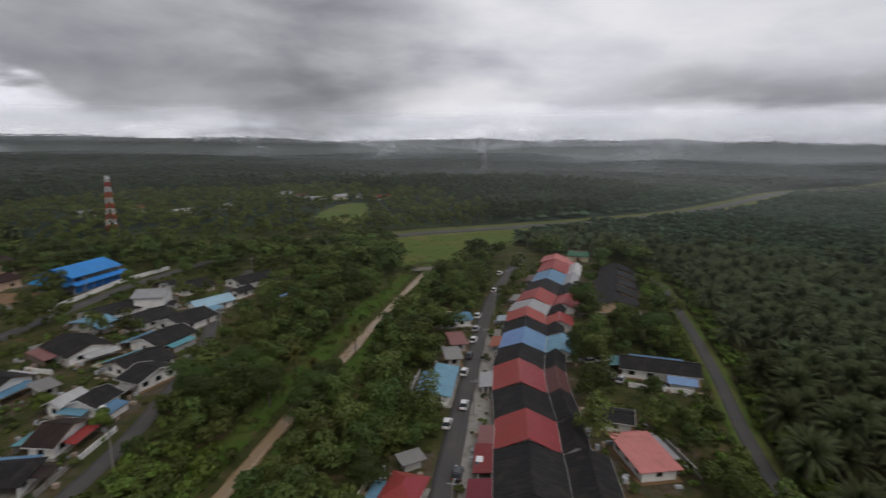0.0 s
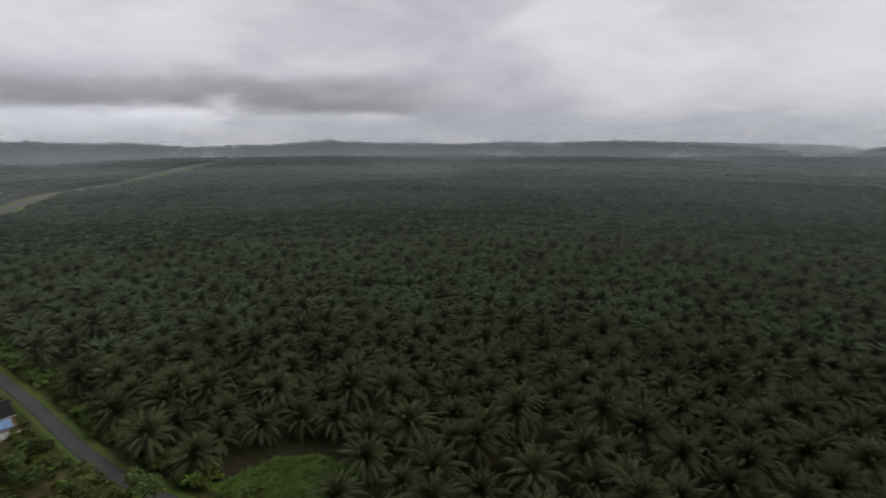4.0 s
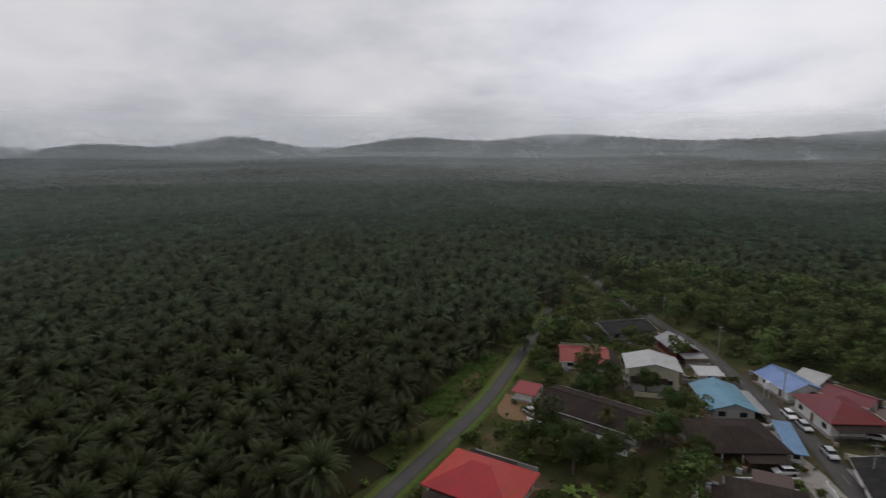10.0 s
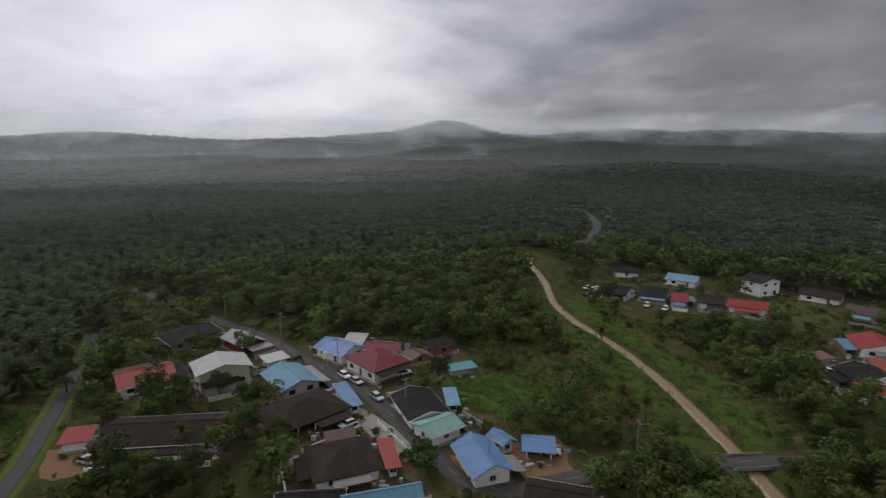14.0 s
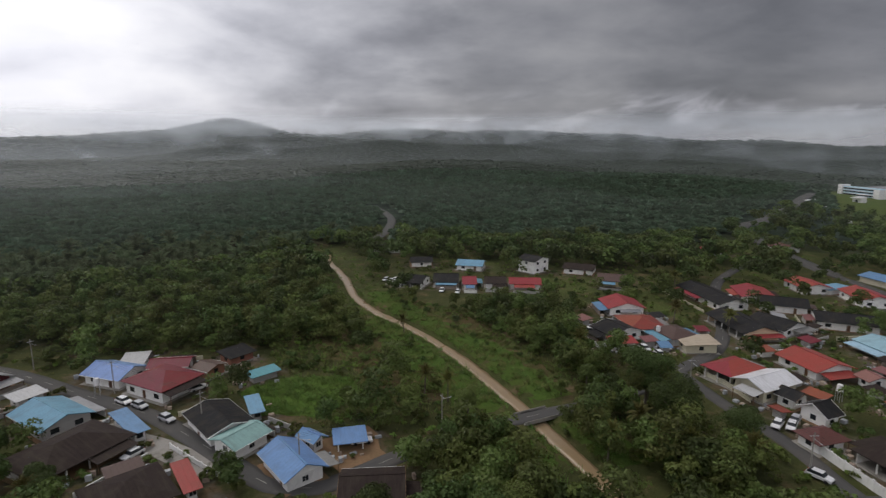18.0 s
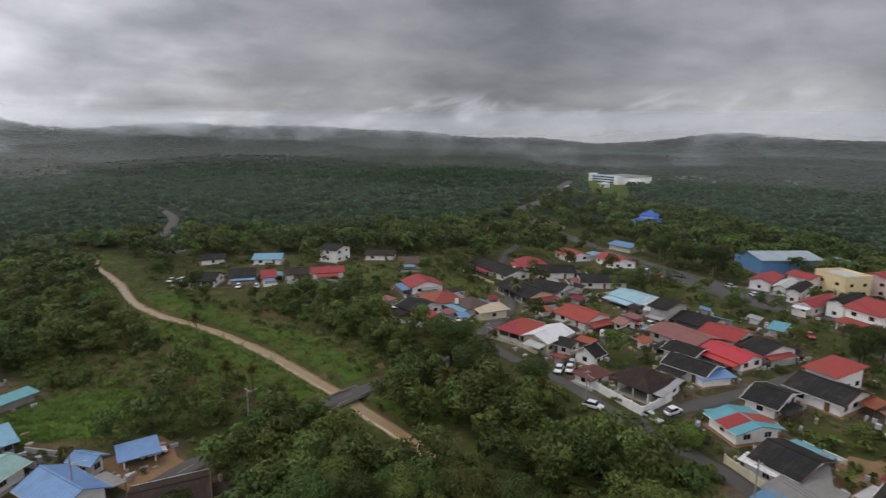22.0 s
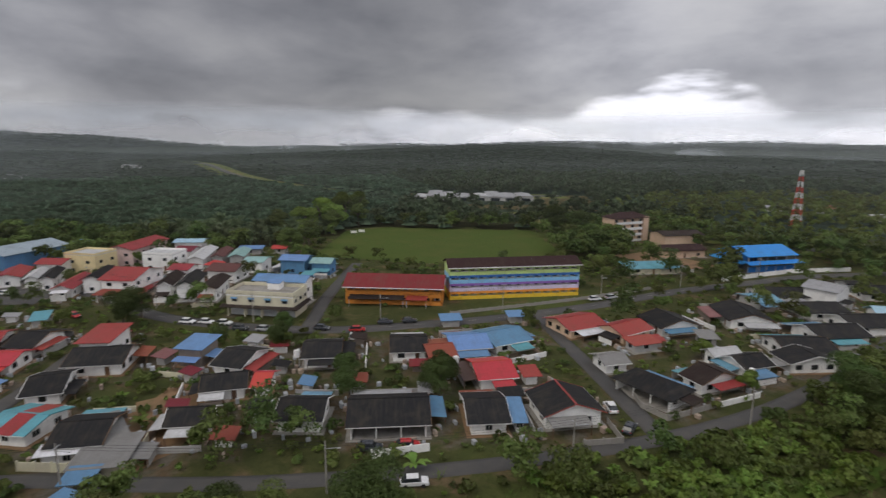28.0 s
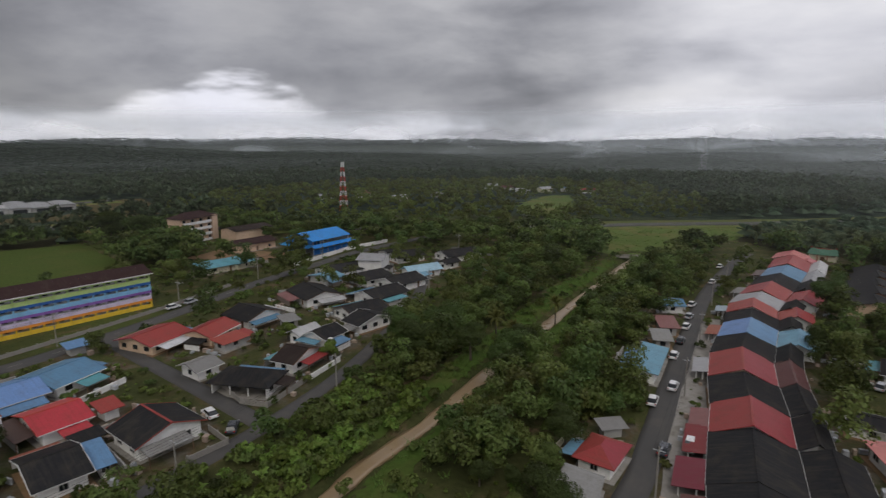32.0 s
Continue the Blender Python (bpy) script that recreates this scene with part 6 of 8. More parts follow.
def shop_block(x, y, turn, L, W):
    ob = new("shop_building")
    ob.matrix_basis = pose(x, y, 0, 0, 0, turn)
    tagged(ob, "cream two-storey corner shop building with a parapet and blue awnings", "shop building")
    part("ground_storey", boxes((0, 0.8, 0, L - 0.4, W - 1.8, 3.9)), WALLS["cream"], ob)
    part("upper_storey", boxes((0, 0, 3.9, L, W, 3.6)), WALLS["cream"], ob)
    part("canopy", slab([(-L / 2 - 1.5, -W / 2 - 1.6, 3.5), (L / 2 + 1.5, -W / 2 - 1.6, 3.5), (L / 2 + 1.5, -W / 2 + 0.2, 4.0), (-L / 2 - 1.5, -W / 2 + 0.2, 4.0)], 0.14), ROOFS["darkbrown"], ob)
    part("canopy", slab([(L / 2 + 1.6, -W / 2 - 1.5, 3.5), (L / 2 + 1.6, W / 2, 3.5), (L / 2 - 0.2, W / 2, 4.0), (L / 2 - 0.2, -W / 2 - 1.5, 4.0)], 0.14), ROOFS["darkbrown"], ob)
    for s in (-1, 1):
        part("parapet", boxes((0, s * (W / 2 - 0.12), 7.5, L, 0.24, 1.1)), WALLS["cream"], ob)
        part("parapet", boxes((s * (L / 2 - 0.12), 0, 7.5, 0.24, W - 0.48, 1.1)), WALLS["cream"], ob)
    part("roof_deck", boxes((0, 0, 7.5, L - 0.5, W - 0.5, 0.06)), CONCRETE, ob)
    part("band", boxes((0, -W / 2 - 0.03, 6.9, L, 0.08, 0.35)), PAINTS["white"], ob)
    for i in range(4):
        u = -L / 2 + L * (i + 0.5) / 4
        win = part("window", boxes((u, -W / 2 - 0.02, 5.0, 1.7, 0.1, 1.2)), FRAME, ob)
        part("pane", boxes((u, -W / 2 - 0.06, 5.06, 1.55, 0.06, 1.08)), GLASS, win)
        part("awning", slab([(u - 1.0, -W / 2 - 0.7, 6.15), (u + 1.0, -W / 2 - 0.7, 6.15), (u + 1.0, -W / 2 - 0.02, 6.5), (u - 1.0, -W / 2 - 0.02, 6.5)], 0.05), ROOFS["steelblue"], ob)
        part("shutter", boxes((u, -W / 2 + 1.66, 0.05, L / 4 - 0.8, 0.1, 3.0)), PAINTS["steel"], ob)
        part("column", boxes((u - L / 8 + 0.3, -W / 2 + 0.25, 0, 0.4, 0.4, 3.9)), WALLS["cream"], ob)
    for j in range(3):
        v = -W / 2 + W * (j + 0.5) / 3
        win = part("window", boxes((L / 2 + 0.02, v, 5.0, 0.1, 1.5, 1.2)), FRAME, ob)
        part("pane", boxes((L / 2 + 0.06, v, 5.06, 0.06, 1.36, 1.08)), GLASS, win)
    part("stair_house", boxes((1.5, 2.5, 7.56, 3.6, 3.2, 2.2)), WALLS["white"], ob)
    part("stair_roof", slab([(-0.6, 0.7, 9.8), (3.6, 0.7, 9.8), (3.6, 4.3, 10.3), (-0.6, 4.3, 10.3)], 0.1), ROOFS["blue"], ob)
    return ob


shop_block(-162.8, 22.8, 55.5, 20.0, 10.0).scale.z = 0.88


def open_hall(x, y, turn, L, W, eave, ridge):
    """The blue assembly hall: steel posts, a wide gable roof, and a lower skirt roof."""
    ob = new("assembly_hall")
    ob.matrix_basis = pose(x, y, 0, 0, 0, turn)
    tagged(ob, "open-sided assembly hall with a vivid blue gabled metal roof", "assembly hall")
    for s in (-1, 1):
        part("roof_slope", slab([(-L / 2, s * W / 2, eave), (L / 2, s * W / 2, eave), (L / 2, 0, ridge), (-L / 2, 0, ridge)], 0.16), ROOFS["brightblue"], ob)
        part("gable", prism([(-W / 2 + 0.4, 0), (W / 2 - 0.4, 0), (0, ridge - eave - 0.25)], 0, 0.12), PAINTS["blue"], ob).matrix_basis = pose(s * (L / 2 - 0.6), 0, eave, 0, 0, 90)
        part("side_wall", boxes((0, s * (W / 2 - 0.8), 0, L - 2, 0.15, 2.4)), PAINTS["blue"], ob)
        part("skirt_roof", slab([(-L / 2 - 1, s * (W / 2 + 2.4), 3.9), (L / 2 + 1, s * (W / 2 + 2.4), 3.9), (L / 2 + 1, s * (W / 2 - 0.6), 4.7), (-L / 2 - 1, s * (W / 2 - 0.6), 4.7)], 0.12), ROOFS["brightblue"], ob)
        for i in range(6):
            part("post", boxes((-L / 2 + 1 + (L - 2) * i / 5, s * (W / 2 - 0.8), 0, 0.3, 0.3, eave)), PAINTS["steel"], ob)
    part("skirt_roof", slab([(-L / 2 - 2.6, -W / 2, 3.9), (-L / 2 - 2.6, W / 2, 3.9), (-L / 2 + 0.3, W / 2, 4.7), (-L / 2 + 0.3, -W / 2, 4.7)], 0.12), ROOFS["brightblue"], ob)
    part("end_wall", boxes((-L / 2 + 0.7, 0, 4.7, 0.12, W - 2, eave - 4.7)), PAINTS["blue"], ob)
    part("stage_wall", boxes((L / 2 - 0.7, 0, 0, 0.2, W - 2, eave)), WALLS["cream"], ob)
    part("floor_slab", boxes((0, 0, 0, L, W, 0.25)), CONCRETE, ob)
    return ob


open_hall(-142.5, 211.0, 78, 24.0, 17.5, 6.5, 9.4)


def flats(x, y, turn, L, W, floors):
    ob = new("apartment_block")
    ob.matrix_basis = pose(x, y, 0, 0, 0, turn)
    tagged(ob, "cream four-storey block with galleries and a dark hipped roof", "apartment block")
    H = floors * 3.0
    part("core", boxes((0, 0.8, 0, L, W - 1.6, H)), WALLS["peach"], ob)
    part("stair_tower", boxes((L / 2 - 1.7, -W / 2 + 0.4, 0, 3.4, 1.6, H + 0.4)), WALLS["peach"], ob)
    for f in range(floors):
        part("gallery", boxes((-1.8, -W / 2 + 0.75, f * 3.0 - 0.12, L - 3.8, 1.5, 0.18)), PAINTS["white"], ob)
        part("parapet", boxes((-1.8, -W / 2 + 0.06, f * 3.0 + 0.06, L - 3.8, 0.14, 1.1)), PAINTS["white"], ob)
        for i in range(4):
            u = -L / 2 + 1.6 + (L - 5.4) * i / 3
            win = part("window", boxes((u, -W / 2 + 1.56, f * 3.0 + 0.9, 1.8, 0.1, 1.4)), FRAME, ob)
            part("pane", boxes((u, -W / 2 + 1.52, f * 3.0 + 0.96, 1.66, 0.06, 1.28)), GLASS, win)
            part("pier", boxes((u + 1.4, -W / 2 + 0.2, f * 3.0, 0.3, 0.3, 3.0)), WALLS["peach"], ob)
    a, b, e_ = L / 2 + 0.7, W / 2 + 0.7, H + 0.05
    A, B, C, D, P, Q = (-a, -b, e_), (a, -b, e_), (a, b, e_), (-a, b, e_), (-a + b, 0, H + 2.6), (a - b, 0, H + 2.6)
    for f in ((A, B, Q, P), (C, D, P, Q), (B, C, Q), (D, A, P)):
        part("roof_slope", slab(f, 0.16), ROOFS["maroondark"], ob)
    return ob


flats(-214.0, 209.5, 88, 21.0, 10.5, 4)


def lattice_tower(x, y, high, half, red_white, name, label):
    ob = new(name)
    ob.matrix_basis = pose(x, y, float(terrain(x, y)), 0, 0, 20)
    tagged(ob, label, "tower")
    n = 10
    for k in range(n):
        z0, z1 = high * k / n, high * (k + 1) / n
        h0, h1 = half * (1 - 0.75 * k / n), half * (1 - 0.75 * (k + 1) / n)
        mat = (PAINTS["red"] if k % 2 == 0 else PAINTS["white"]) if red_white else PAINTS["steel"]
        bm = bmesh.new()
        for sx, sy in ((-1, -1), (1, -1), (1, 1), (-1, 1)):
            rod(bm, (sx * h0, sy * h0, z0), (sx * h1, sy * h1, z1), 0.22)
            tx, ty = -sy, sx
            rod(bm, (sx * h0, sy * h0, z0), (tx * h1, ty * h1, z1), 0.12)
            rod(bm, (sx * h1, sy * h1, z1), (tx * h1, ty * h1, z1), 0.12)
        part("section", bm, mat, ob)
    part("platform", boxes((0, 0, high * 0.9, half, half, 0.3)), PAINTS["steel"], ob)
    for k in range(3):
        part("antenna", boxes((0.9 * math.cos(k * 2.1), 0.9 * math.sin(k * 2.1), high - 2.4, 0.35, 0.35, 2.6)), PAINTS["white"], ob)
    return ob


def rod(bm, a, b, r):
    """A square bar from a to b."""
    a, b = Vector(a), Vector(b)
    w_ = (b - a).normalized()
    u = w_.orthogonal().normalized() * r
    v = w_.cross(u)
    ends = [[bm.verts.new(p + u * i + v * j) for i, j in ((-0.5, -0.5), (0.5, -0.5), (0.5, 0.5), (-0.5, 0.5))] for p in (a, b)]
    for k in range(4):
        bm.faces.new((ends[0][k], ends[0][(k + 1) % 4], ends[1][(k + 1) % 4], ends[1][k]))
    bm.faces.new(ends[0][::-1])
    bm.faces.new(ends[1])


lattice_tower(-208, 343, 34.0, 2.6, True, "radio_tower", "tall red and white banded lattice radio tower among trees")
lattice_tower(85, 1180, 62.0, 6.0, False, "power_pylon", "grey lattice power pylon on the far ridge")


def factory(x, y, turn):
    ob = new("factory")
    z = float(terrain(x, y))
    ob.matrix_basis = pose(x, y, z, 0, 0, turn) @ Matrix.Scale(0.82, 4)
    tagged(ob, "long pale factory with a blue-banded office front and grey roof", "factory")
    part("works_hall", boxes((0, 34, -2, 58, 58, 11.0)), WALLS["white"], ob)
    part("hall_roof", slab([(-30, 4, 9.4), (30, 4, 9.4), (30, 64, 10.6), (-30, 64, 10.6)], 0.4), ROOFS["slate"], ob)
    part("office_block", boxes((0, 0, -2, 56, 9, 13.4)), WALLS["paleblue"], ob)
    for f in range(3):
        part("window_band", boxes((0, -4.6, 1.2 + 3.6 * f, 50, 0.3, 1.5)), GLASS, ob)
        part("sun_shade", boxes((0, -4.9, 3.1 + 3.6 * f, 55, 1.0, 0.3)), PAINTS["white"], ob)
    part("end_tower", boxes((-28, -1, -2, 6, 12, 15.5)), PAINTS["white"], ob)
    part("end_tower", boxes((27, -2, -2, 8, 12, 12.5)), PAINTS["white"], ob)
    part("loading_annex", boxes((34, 26, -2, 10, 26, 6)), PAINTS["white"], ob)
    part("porch", boxes((10, -9, 3.4, 14, 8, 0.4)), PAINTS["white"], ob)
    return ob


def guard_house(x, y, turn):
    ob = new("guard_house")
    ob.matrix_basis = pose(x, y, float(terrain(x, y)) - 0.2, 0, 0, turn)
    tagged(ob, "small white guard house with an arched front by the factory road", "guard house")
    part("wall", boxes((0, 0, 0, 9, 6, 5.0)), PAINTS["white"], ob)
    part("canopy", boxes((0, -3.6, 4.2, 11, 3, 0.5)), PAINTS["white"], ob)
    part("doorway", boxes((0, -3.02, 0, 3, 0.1, 2.8)), GLASS, ob)
    part("roof", slab([(-5, -3.4, 5.0), (5, -3.4, 5.0), (5, 3.4, 5.6), (-5, 3.4, 5.6)], 0.2), ROOFS["white"], ob)


guard_house(-489, -285, 60)
guard_house(-572, -293, 70)
factory(-636, -324, 71)


def greenhouse(x, y, turn, n):
    """The pale sheds beyond the playing field."""
    ob = new("storage_shed")
    ob.matrix_basis = pose(x, y, float(terrain(x, y)), 0, 0, turn)
    tagged(ob, "row of pale ridged storage sheds on cleared ground", "shed")
    for k in range(n):
        x0, deep, high = (k - (n - 1) / 2) * 13, 26 + 9 * (k * 7 % 4), 3.0 + 0.5 * (k * 5 % 3)
        part("bay", boxes((x0, deep / 2 - 13, 0, 12.6, deep, high)), WALLS["grey"], ob)
        for s in (-1, 1):
            part("roof_sheet", slab([(x0 + s * 6.5, -13.6, high), (x0 + s * 6.5, deep - 12.6, high), (x0, deep - 12.6, high + 0.7), (x0, -13.6, high + 0.7)], 0.2), ROOFS["grey" if k % 4 else "palegrey"], ob)
        part("opening", boxes((x0, -13.03, 0.1, 8.0, 0.1, 2.4)), GLASS, ob)
    return ob


greenhouse(-424, 236, 63, 8)

# ---- lean-tos, yard walls and yard ground round the houses ----
TONES = ["tin", "tin", "grey", "rust", "steelblue", "red", "darkbrown", "darkbrown", "black", "teal", "rustpink", "palegrey", "brown", "steelblue", "white", "skyblue"]
rng = np.random.default_rng(71)


def clear_spot(x, y, reach, skip):
    """No road and no other house within reach of the place."""
    for line in ("palm", "south", "row", "town", "cross", "main", "side", "school"):
        if float(away(np.array([x]), np.array([y]), line)[0]) < 3.2 + reach:
            return False
    for k, (hx, hy, a, hl, hw) in enumerate(FOOTPRINTS):
        if k in skip or abs(hx - x) > 30 or abs(hy - y) > 30:
            continue
        u, v = (x - hx) * math.cos(a) + (y - hy) * math.sin(a), -(x - hx) * math.sin(a) + (y - hy) * math.cos(a)
        if abs(u) < hl + reach and abs(v) < hw + reach:
            return False
    return True


def lean_to(ob, side, L, W, eave, offset, span, deep, tone):
    """A low sheet roof on posts along one side of a house."""
    hi, lo = eave - 0.25, eave - 0.25 - 0.12 * deep
    base = {"s": 180, "n": 0, "e": -90, "w": 90}[side]
    edge = (W if side in "sn" else L) / 2 - 0.35
    m = pose(0, 0, 0, 0, 0, base) @ pose(offset, edge, 0)
    sheet = part("lean_to_roof", slab([(-span / 2, 0, hi), (span / 2, 0, hi), (span / 2, deep, lo), (-span / 2, deep, lo)], 0.07), ROOFS[tone], ob)
    sheet.matrix_basis = m
    for s in (-1, 1):
        part("post", boxes((s * (span / 2 - 0.15), deep - 0.2, 0, 0.12, 0.12, lo - 0.04)), TIMBER, ob).matrix_basis = m
    if rng.random() < 0.45:
        part("lean_to_wall", boxes((0, deep - 0.3, 0, span - 0.3, 0.1, lo * 0.72)), WALLS[("wood", "grey", "white")[int(rng.integers(3))]], ob).matrix_basis = m


def garden_wall(x, y, turn, length, tone):
    bm = boxes((0, 0, -0.05, length, 0.14, 1.15), (0, 0, 1.10, length + 0.06, 0.22, 0.07))
    for i in range(int(length / 2.6) + 1):
        box(bm, -length / 2 + 2.6 * i, 0, -0.05, 0.24, 0.24, 1.3)
    me = bpy.data.meshes.new("garden_wall")
    bm.to_mesh(me)
    bm.free()
    me.materials.append(WALLS[tone])
    ob = new("garden_wall", me)
    ob.matrix_basis = pose(x, y, 0, 0, 0, turn)
    tagged(ob, "low " + COLOR_WORDS[tone] + " plastered garden wall with small piers beside a house", "wall")


for k, (ob, x, y, turn, L, W, eave, roof, shape, category, wall) in enumerate(list(BUILT)):
    if category in ("porch roof", "kitchen wing", "row house") or math.hypot(x, y) > 235 or wall == "none" or L * W < 55:
        continue
    a = radians(turn)
    sides = list(rng.permutation(["s", "n", "e", "w"]))
    made = 0
    for side in sides:
        span_all, edge = (L, W / 2) if side in "sn" else (W, L / 2)
        span, deep = span_all * rng.uniform(0.45, 0.85), rng.uniform(2.2, 3.6)
        off = (span_all - span) / 2 * rng.uniform(-1, 1)
        ux, uy = {"s": (-off, -edge - deep / 2), "n": (off, edge + deep / 2), "e": (edge + deep / 2, -off), "w": (-edge - deep / 2, off)}[side]
        px, py = x + ux * math.cos(a) - uy * math.sin(a), y + ux * math.sin(a) + uy * math.cos(a)
        if clear_spot(px, py, deep * 0.6, (k,)):
            tone = roof if rng.random() < 0.25 else str(rng.choice(TONES))
            if x > -30 and y < -60 and tone not in ("tin", "grey", "darkbrown", "black", "brown"):
                tone = "darkbrown"
            lean_to(ob, side, L, W, eave - 0.6 if eave < 4.2 else 2.9, off, span, deep, tone)
            FOOTPRINTS.append((px, py, a, (span if side in "sn" else deep) / 2, (deep if side in "sn" else span) / 2))
            made += 1
            if made > 1 or rng.random() < 0.35:
                break
    for side in sides[:3]:
        gap = rng.uniform(3.6, 5.5)
        ux, uy = {"s": (0, -W / 2 - gap), "n": (0, W / 2 + gap), "e": (L / 2 + gap, 0), "w": (-L / 2 - gap, 0)}[side]
        px, py = x + ux * math.cos(a) - uy * math.sin(a), y + ux * math.sin(a) + uy * math.cos(a)
        n = (L if side in "sn" else W) * rng.uniform(0.7, 1.05)
        d = turn if side in "sn" else turn + 90
        ends = [(px + s * n / 2 * math.cos(radians(d)), py + s * n / 2 * math.sin(radians(d))) for s in (-1, 0, 1)]
        if all(clear_spot(ex, ey, 0.3, (k,)) for ex, ey in ends):
            garden_wall(px, py, d, n, ("white", "grey", "cream", "grey")[int(rng.integers(4))])
            break

# small sheds and stores behind the houses
added = 0
for hx, hy, a, hl, hw in list(FOOTPRINTS):
    if added > 34 or not (-190 < hx < -60 and -130 < hy < 60) or math.hypot(hx + 80, hy + 16) < 12 or rng.random() < 0.35:
        continue
    for _ in range(4):
        d, reach = rng.uniform(0, 6.28), max(hl, hw) + rng.uniform(3.0, 5.5)
        px, py = hx + reach * math.cos(d), hy + reach * math.sin(d)
        if clear_spot(px, py, 2.2, ()) and float(away(np.array([px]), np.array([py]), "stream")[0]) > 14:
            high = rng.uniform(2.2, 2.7)
            house(px, py, math.degrees(a) + rng.choice([0, 90]), rng.uniform(3.4, 5.6), rng.uniform(3.0, 4.4), high, high + 0.4, str(rng.choice(["tin", "rust", "darkbrown", "steelblue", "grey", "rustpink", "black", "maroon"])), str(rng.choice(["wood", "grey", "white"])), "lean", windows=False)
            added += 1
            break

# trodden earth and gravel round the houses
gx_, gy_ = np.meshgrid(GX, GY, indexing="ij")
worn = np.zeros(gx_.shape)
for hx, hy, a, hl, hw in FOOTPRINTS:
    if math.hypot(hx, hy) > 420:
        continue
    i0, i1, j0, j1 = np.searchsorted(GX, hx - 30), np.searchsorted(GX, hx + 30), np.searchsorted(GY, hy - 30), np.searchsorted(GY, hy + 30)
    dx, dy = gx_[i0:i1, j0:j1] - hx, gy_[i0:i1, j0:j1] - hy
    u, v = np.abs(dx * math.cos(a) + dy * math.sin(a)) - hl, np.abs(-dx * math.sin(a) + dy * math.cos(a)) - hw
    out = np.hypot(np.maximum(u, 0), np.maximum(v, 0))
    worn[i0:i1, j0:j1] = np.maximum(worn[i0:i1, j0:j1], 1 - rise(out, 0.5, 8.0))
attr = ground.data.attributes.new("trodden", "FLOAT", "POINT")
attr.data.foreach_set("value", (worn * 0.62).ravel().astype(np.float32))

# crates, pots and other odds and ends in the yards
ODDS = surface("faded_yard_goods", (0.32, 0.24, 0.20), 0.7, (4.0, 0.3), (1.0, 0.2), 0.1, vary=0.4, island=0.55)
GOODS = surface("bleached_yard_goods", (0.42, 0.44, 0.46), 0.6, (4.0, 0.3), (1.0, 0.2), 0.1, vary=0.4, island=0.5)
for tone, seed, words in ((ODDS, 5, "faded crates, pots and timber lying in the yards"), (GOODS, 6, "pale buckets, drums and sheets lying in the yards")):
    r = np.random.default_rng(seed)
    bm = bmesh.new()
    for x, y, a, hl, hw in FOOTPRINTS:
        if math.hypot(x, y) > 210:
            continue
        for _ in range(4):
            s = int(r.integers(4))
            u, v = ((s * 2 - 1) * (hl + r.uniform(0.3, 2.6)), r.uniform(-hw, hw)) if s < 2 else (r.uniform(-hl, hl), (s * 2 - 5) * (hw + r.uniform(0.3, 2.6)))
            px, py = x + u * math.cos(a) - v * math.sin(a), y + u * math.sin(a) + v * math.cos(a)
            if not clear_spot(px, py, 0.4, ()):
                continue
            box(bm, px, py, 0.0, r.uniform(0.3, 1.3), r.uniform(0.3, 1.0), r.uniform(0.25, 1.1))
    me = bpy.data.meshes.new("yard_clutter")
    bm.to_mesh(me)
    bm.free()
    me.materials.append(tone)
    tagged(new("yard_clutter", me), words, "clutter", kind="stuff")

# one house carries a red ridge and red gable edges
best = min(BUILT, key=lambda b: math.hypot(b[1] - (-73), b[2] - (58)))
for child in best[0].children:
    if child.name.startswith(("ridge_cap", "barge_board")):
        child.data.materials[0] = ROOFS["red"]


def roof_band(place, x0, x1, tone):
    """A strip of other roofing sheets over both slopes of the gabled house nearest to the place."""
    ob, x, y, turn, L, W, eave, roof, shape, category, wall = min((b for b in BUILT if b[8] == "gable"), key=lambda b: math.hypot(b[1] - place[0], b[2] - place[1]))
    slopes = [c for c in ob.children if c.name.startswith("roof_slope")]
    lo, hi = min(v.co.z for v in slopes[0].data.vertices) + 0.14, max(v.co.z for v in slopes[0].data.vertices)
    for s in (-1, 1):
        part("roof_strip", slab([(x0 * L, s * (W / 2 + 0.04), lo + 0.05), (x1 * L, s * (W / 2 + 0.04), lo + 0.05), (x1 * L, 0, hi + 0.05), (x0 * L, 0, hi + 0.05)], 0.06), ROOFS[tone], ob)


roof_band((-110.4, -24.9), -0.14, 0.24, "red")

# ---- trees of the village ----
FOOTPRINTS += [(-150.6, 98.6, radians(73), 22.5, 6), (-159.5, 61.5, radians(60), 16, 6.5), (-163, 23, radians(55.5), 12, 8), (-142.5, 211, radians(78), 14, 12), (-214, 209.5, radians(88), 11, 6), (-650, -319, radians(71), 45, 45), (-424, 236, radians(63), 54, 18)]
CLEAR = [[(-238, 54), (-298, 86), (-302, 112), (-258, 182), (-204, 160), (-190, 130), (-205, 90)], [(-12, -128), (-22, -133), (-38, -126), (-38, -114), (-26, -110), (-14, -116)],
         [(-214, -30), (-226, -44), (-236, -100), (-222, -106), (-212, -70), (-200, -40)], [(-185, 175), (-150, 178), (-150, 200), (-185, 198)], [(-156, 40), (-128, 40), (-124, 130), (-142, 130)], [(61, 52), (78, 50), (77, 60), (72, 66), (62, 70)], MEADOW, [(-84, -198), (-118, -176), (-122, -160), (-92, -164), (-78, -180)], SHED_YARD, LANE_END, [(-50, -64), (-59, -62), (-75, -92), (-62, -93)]]


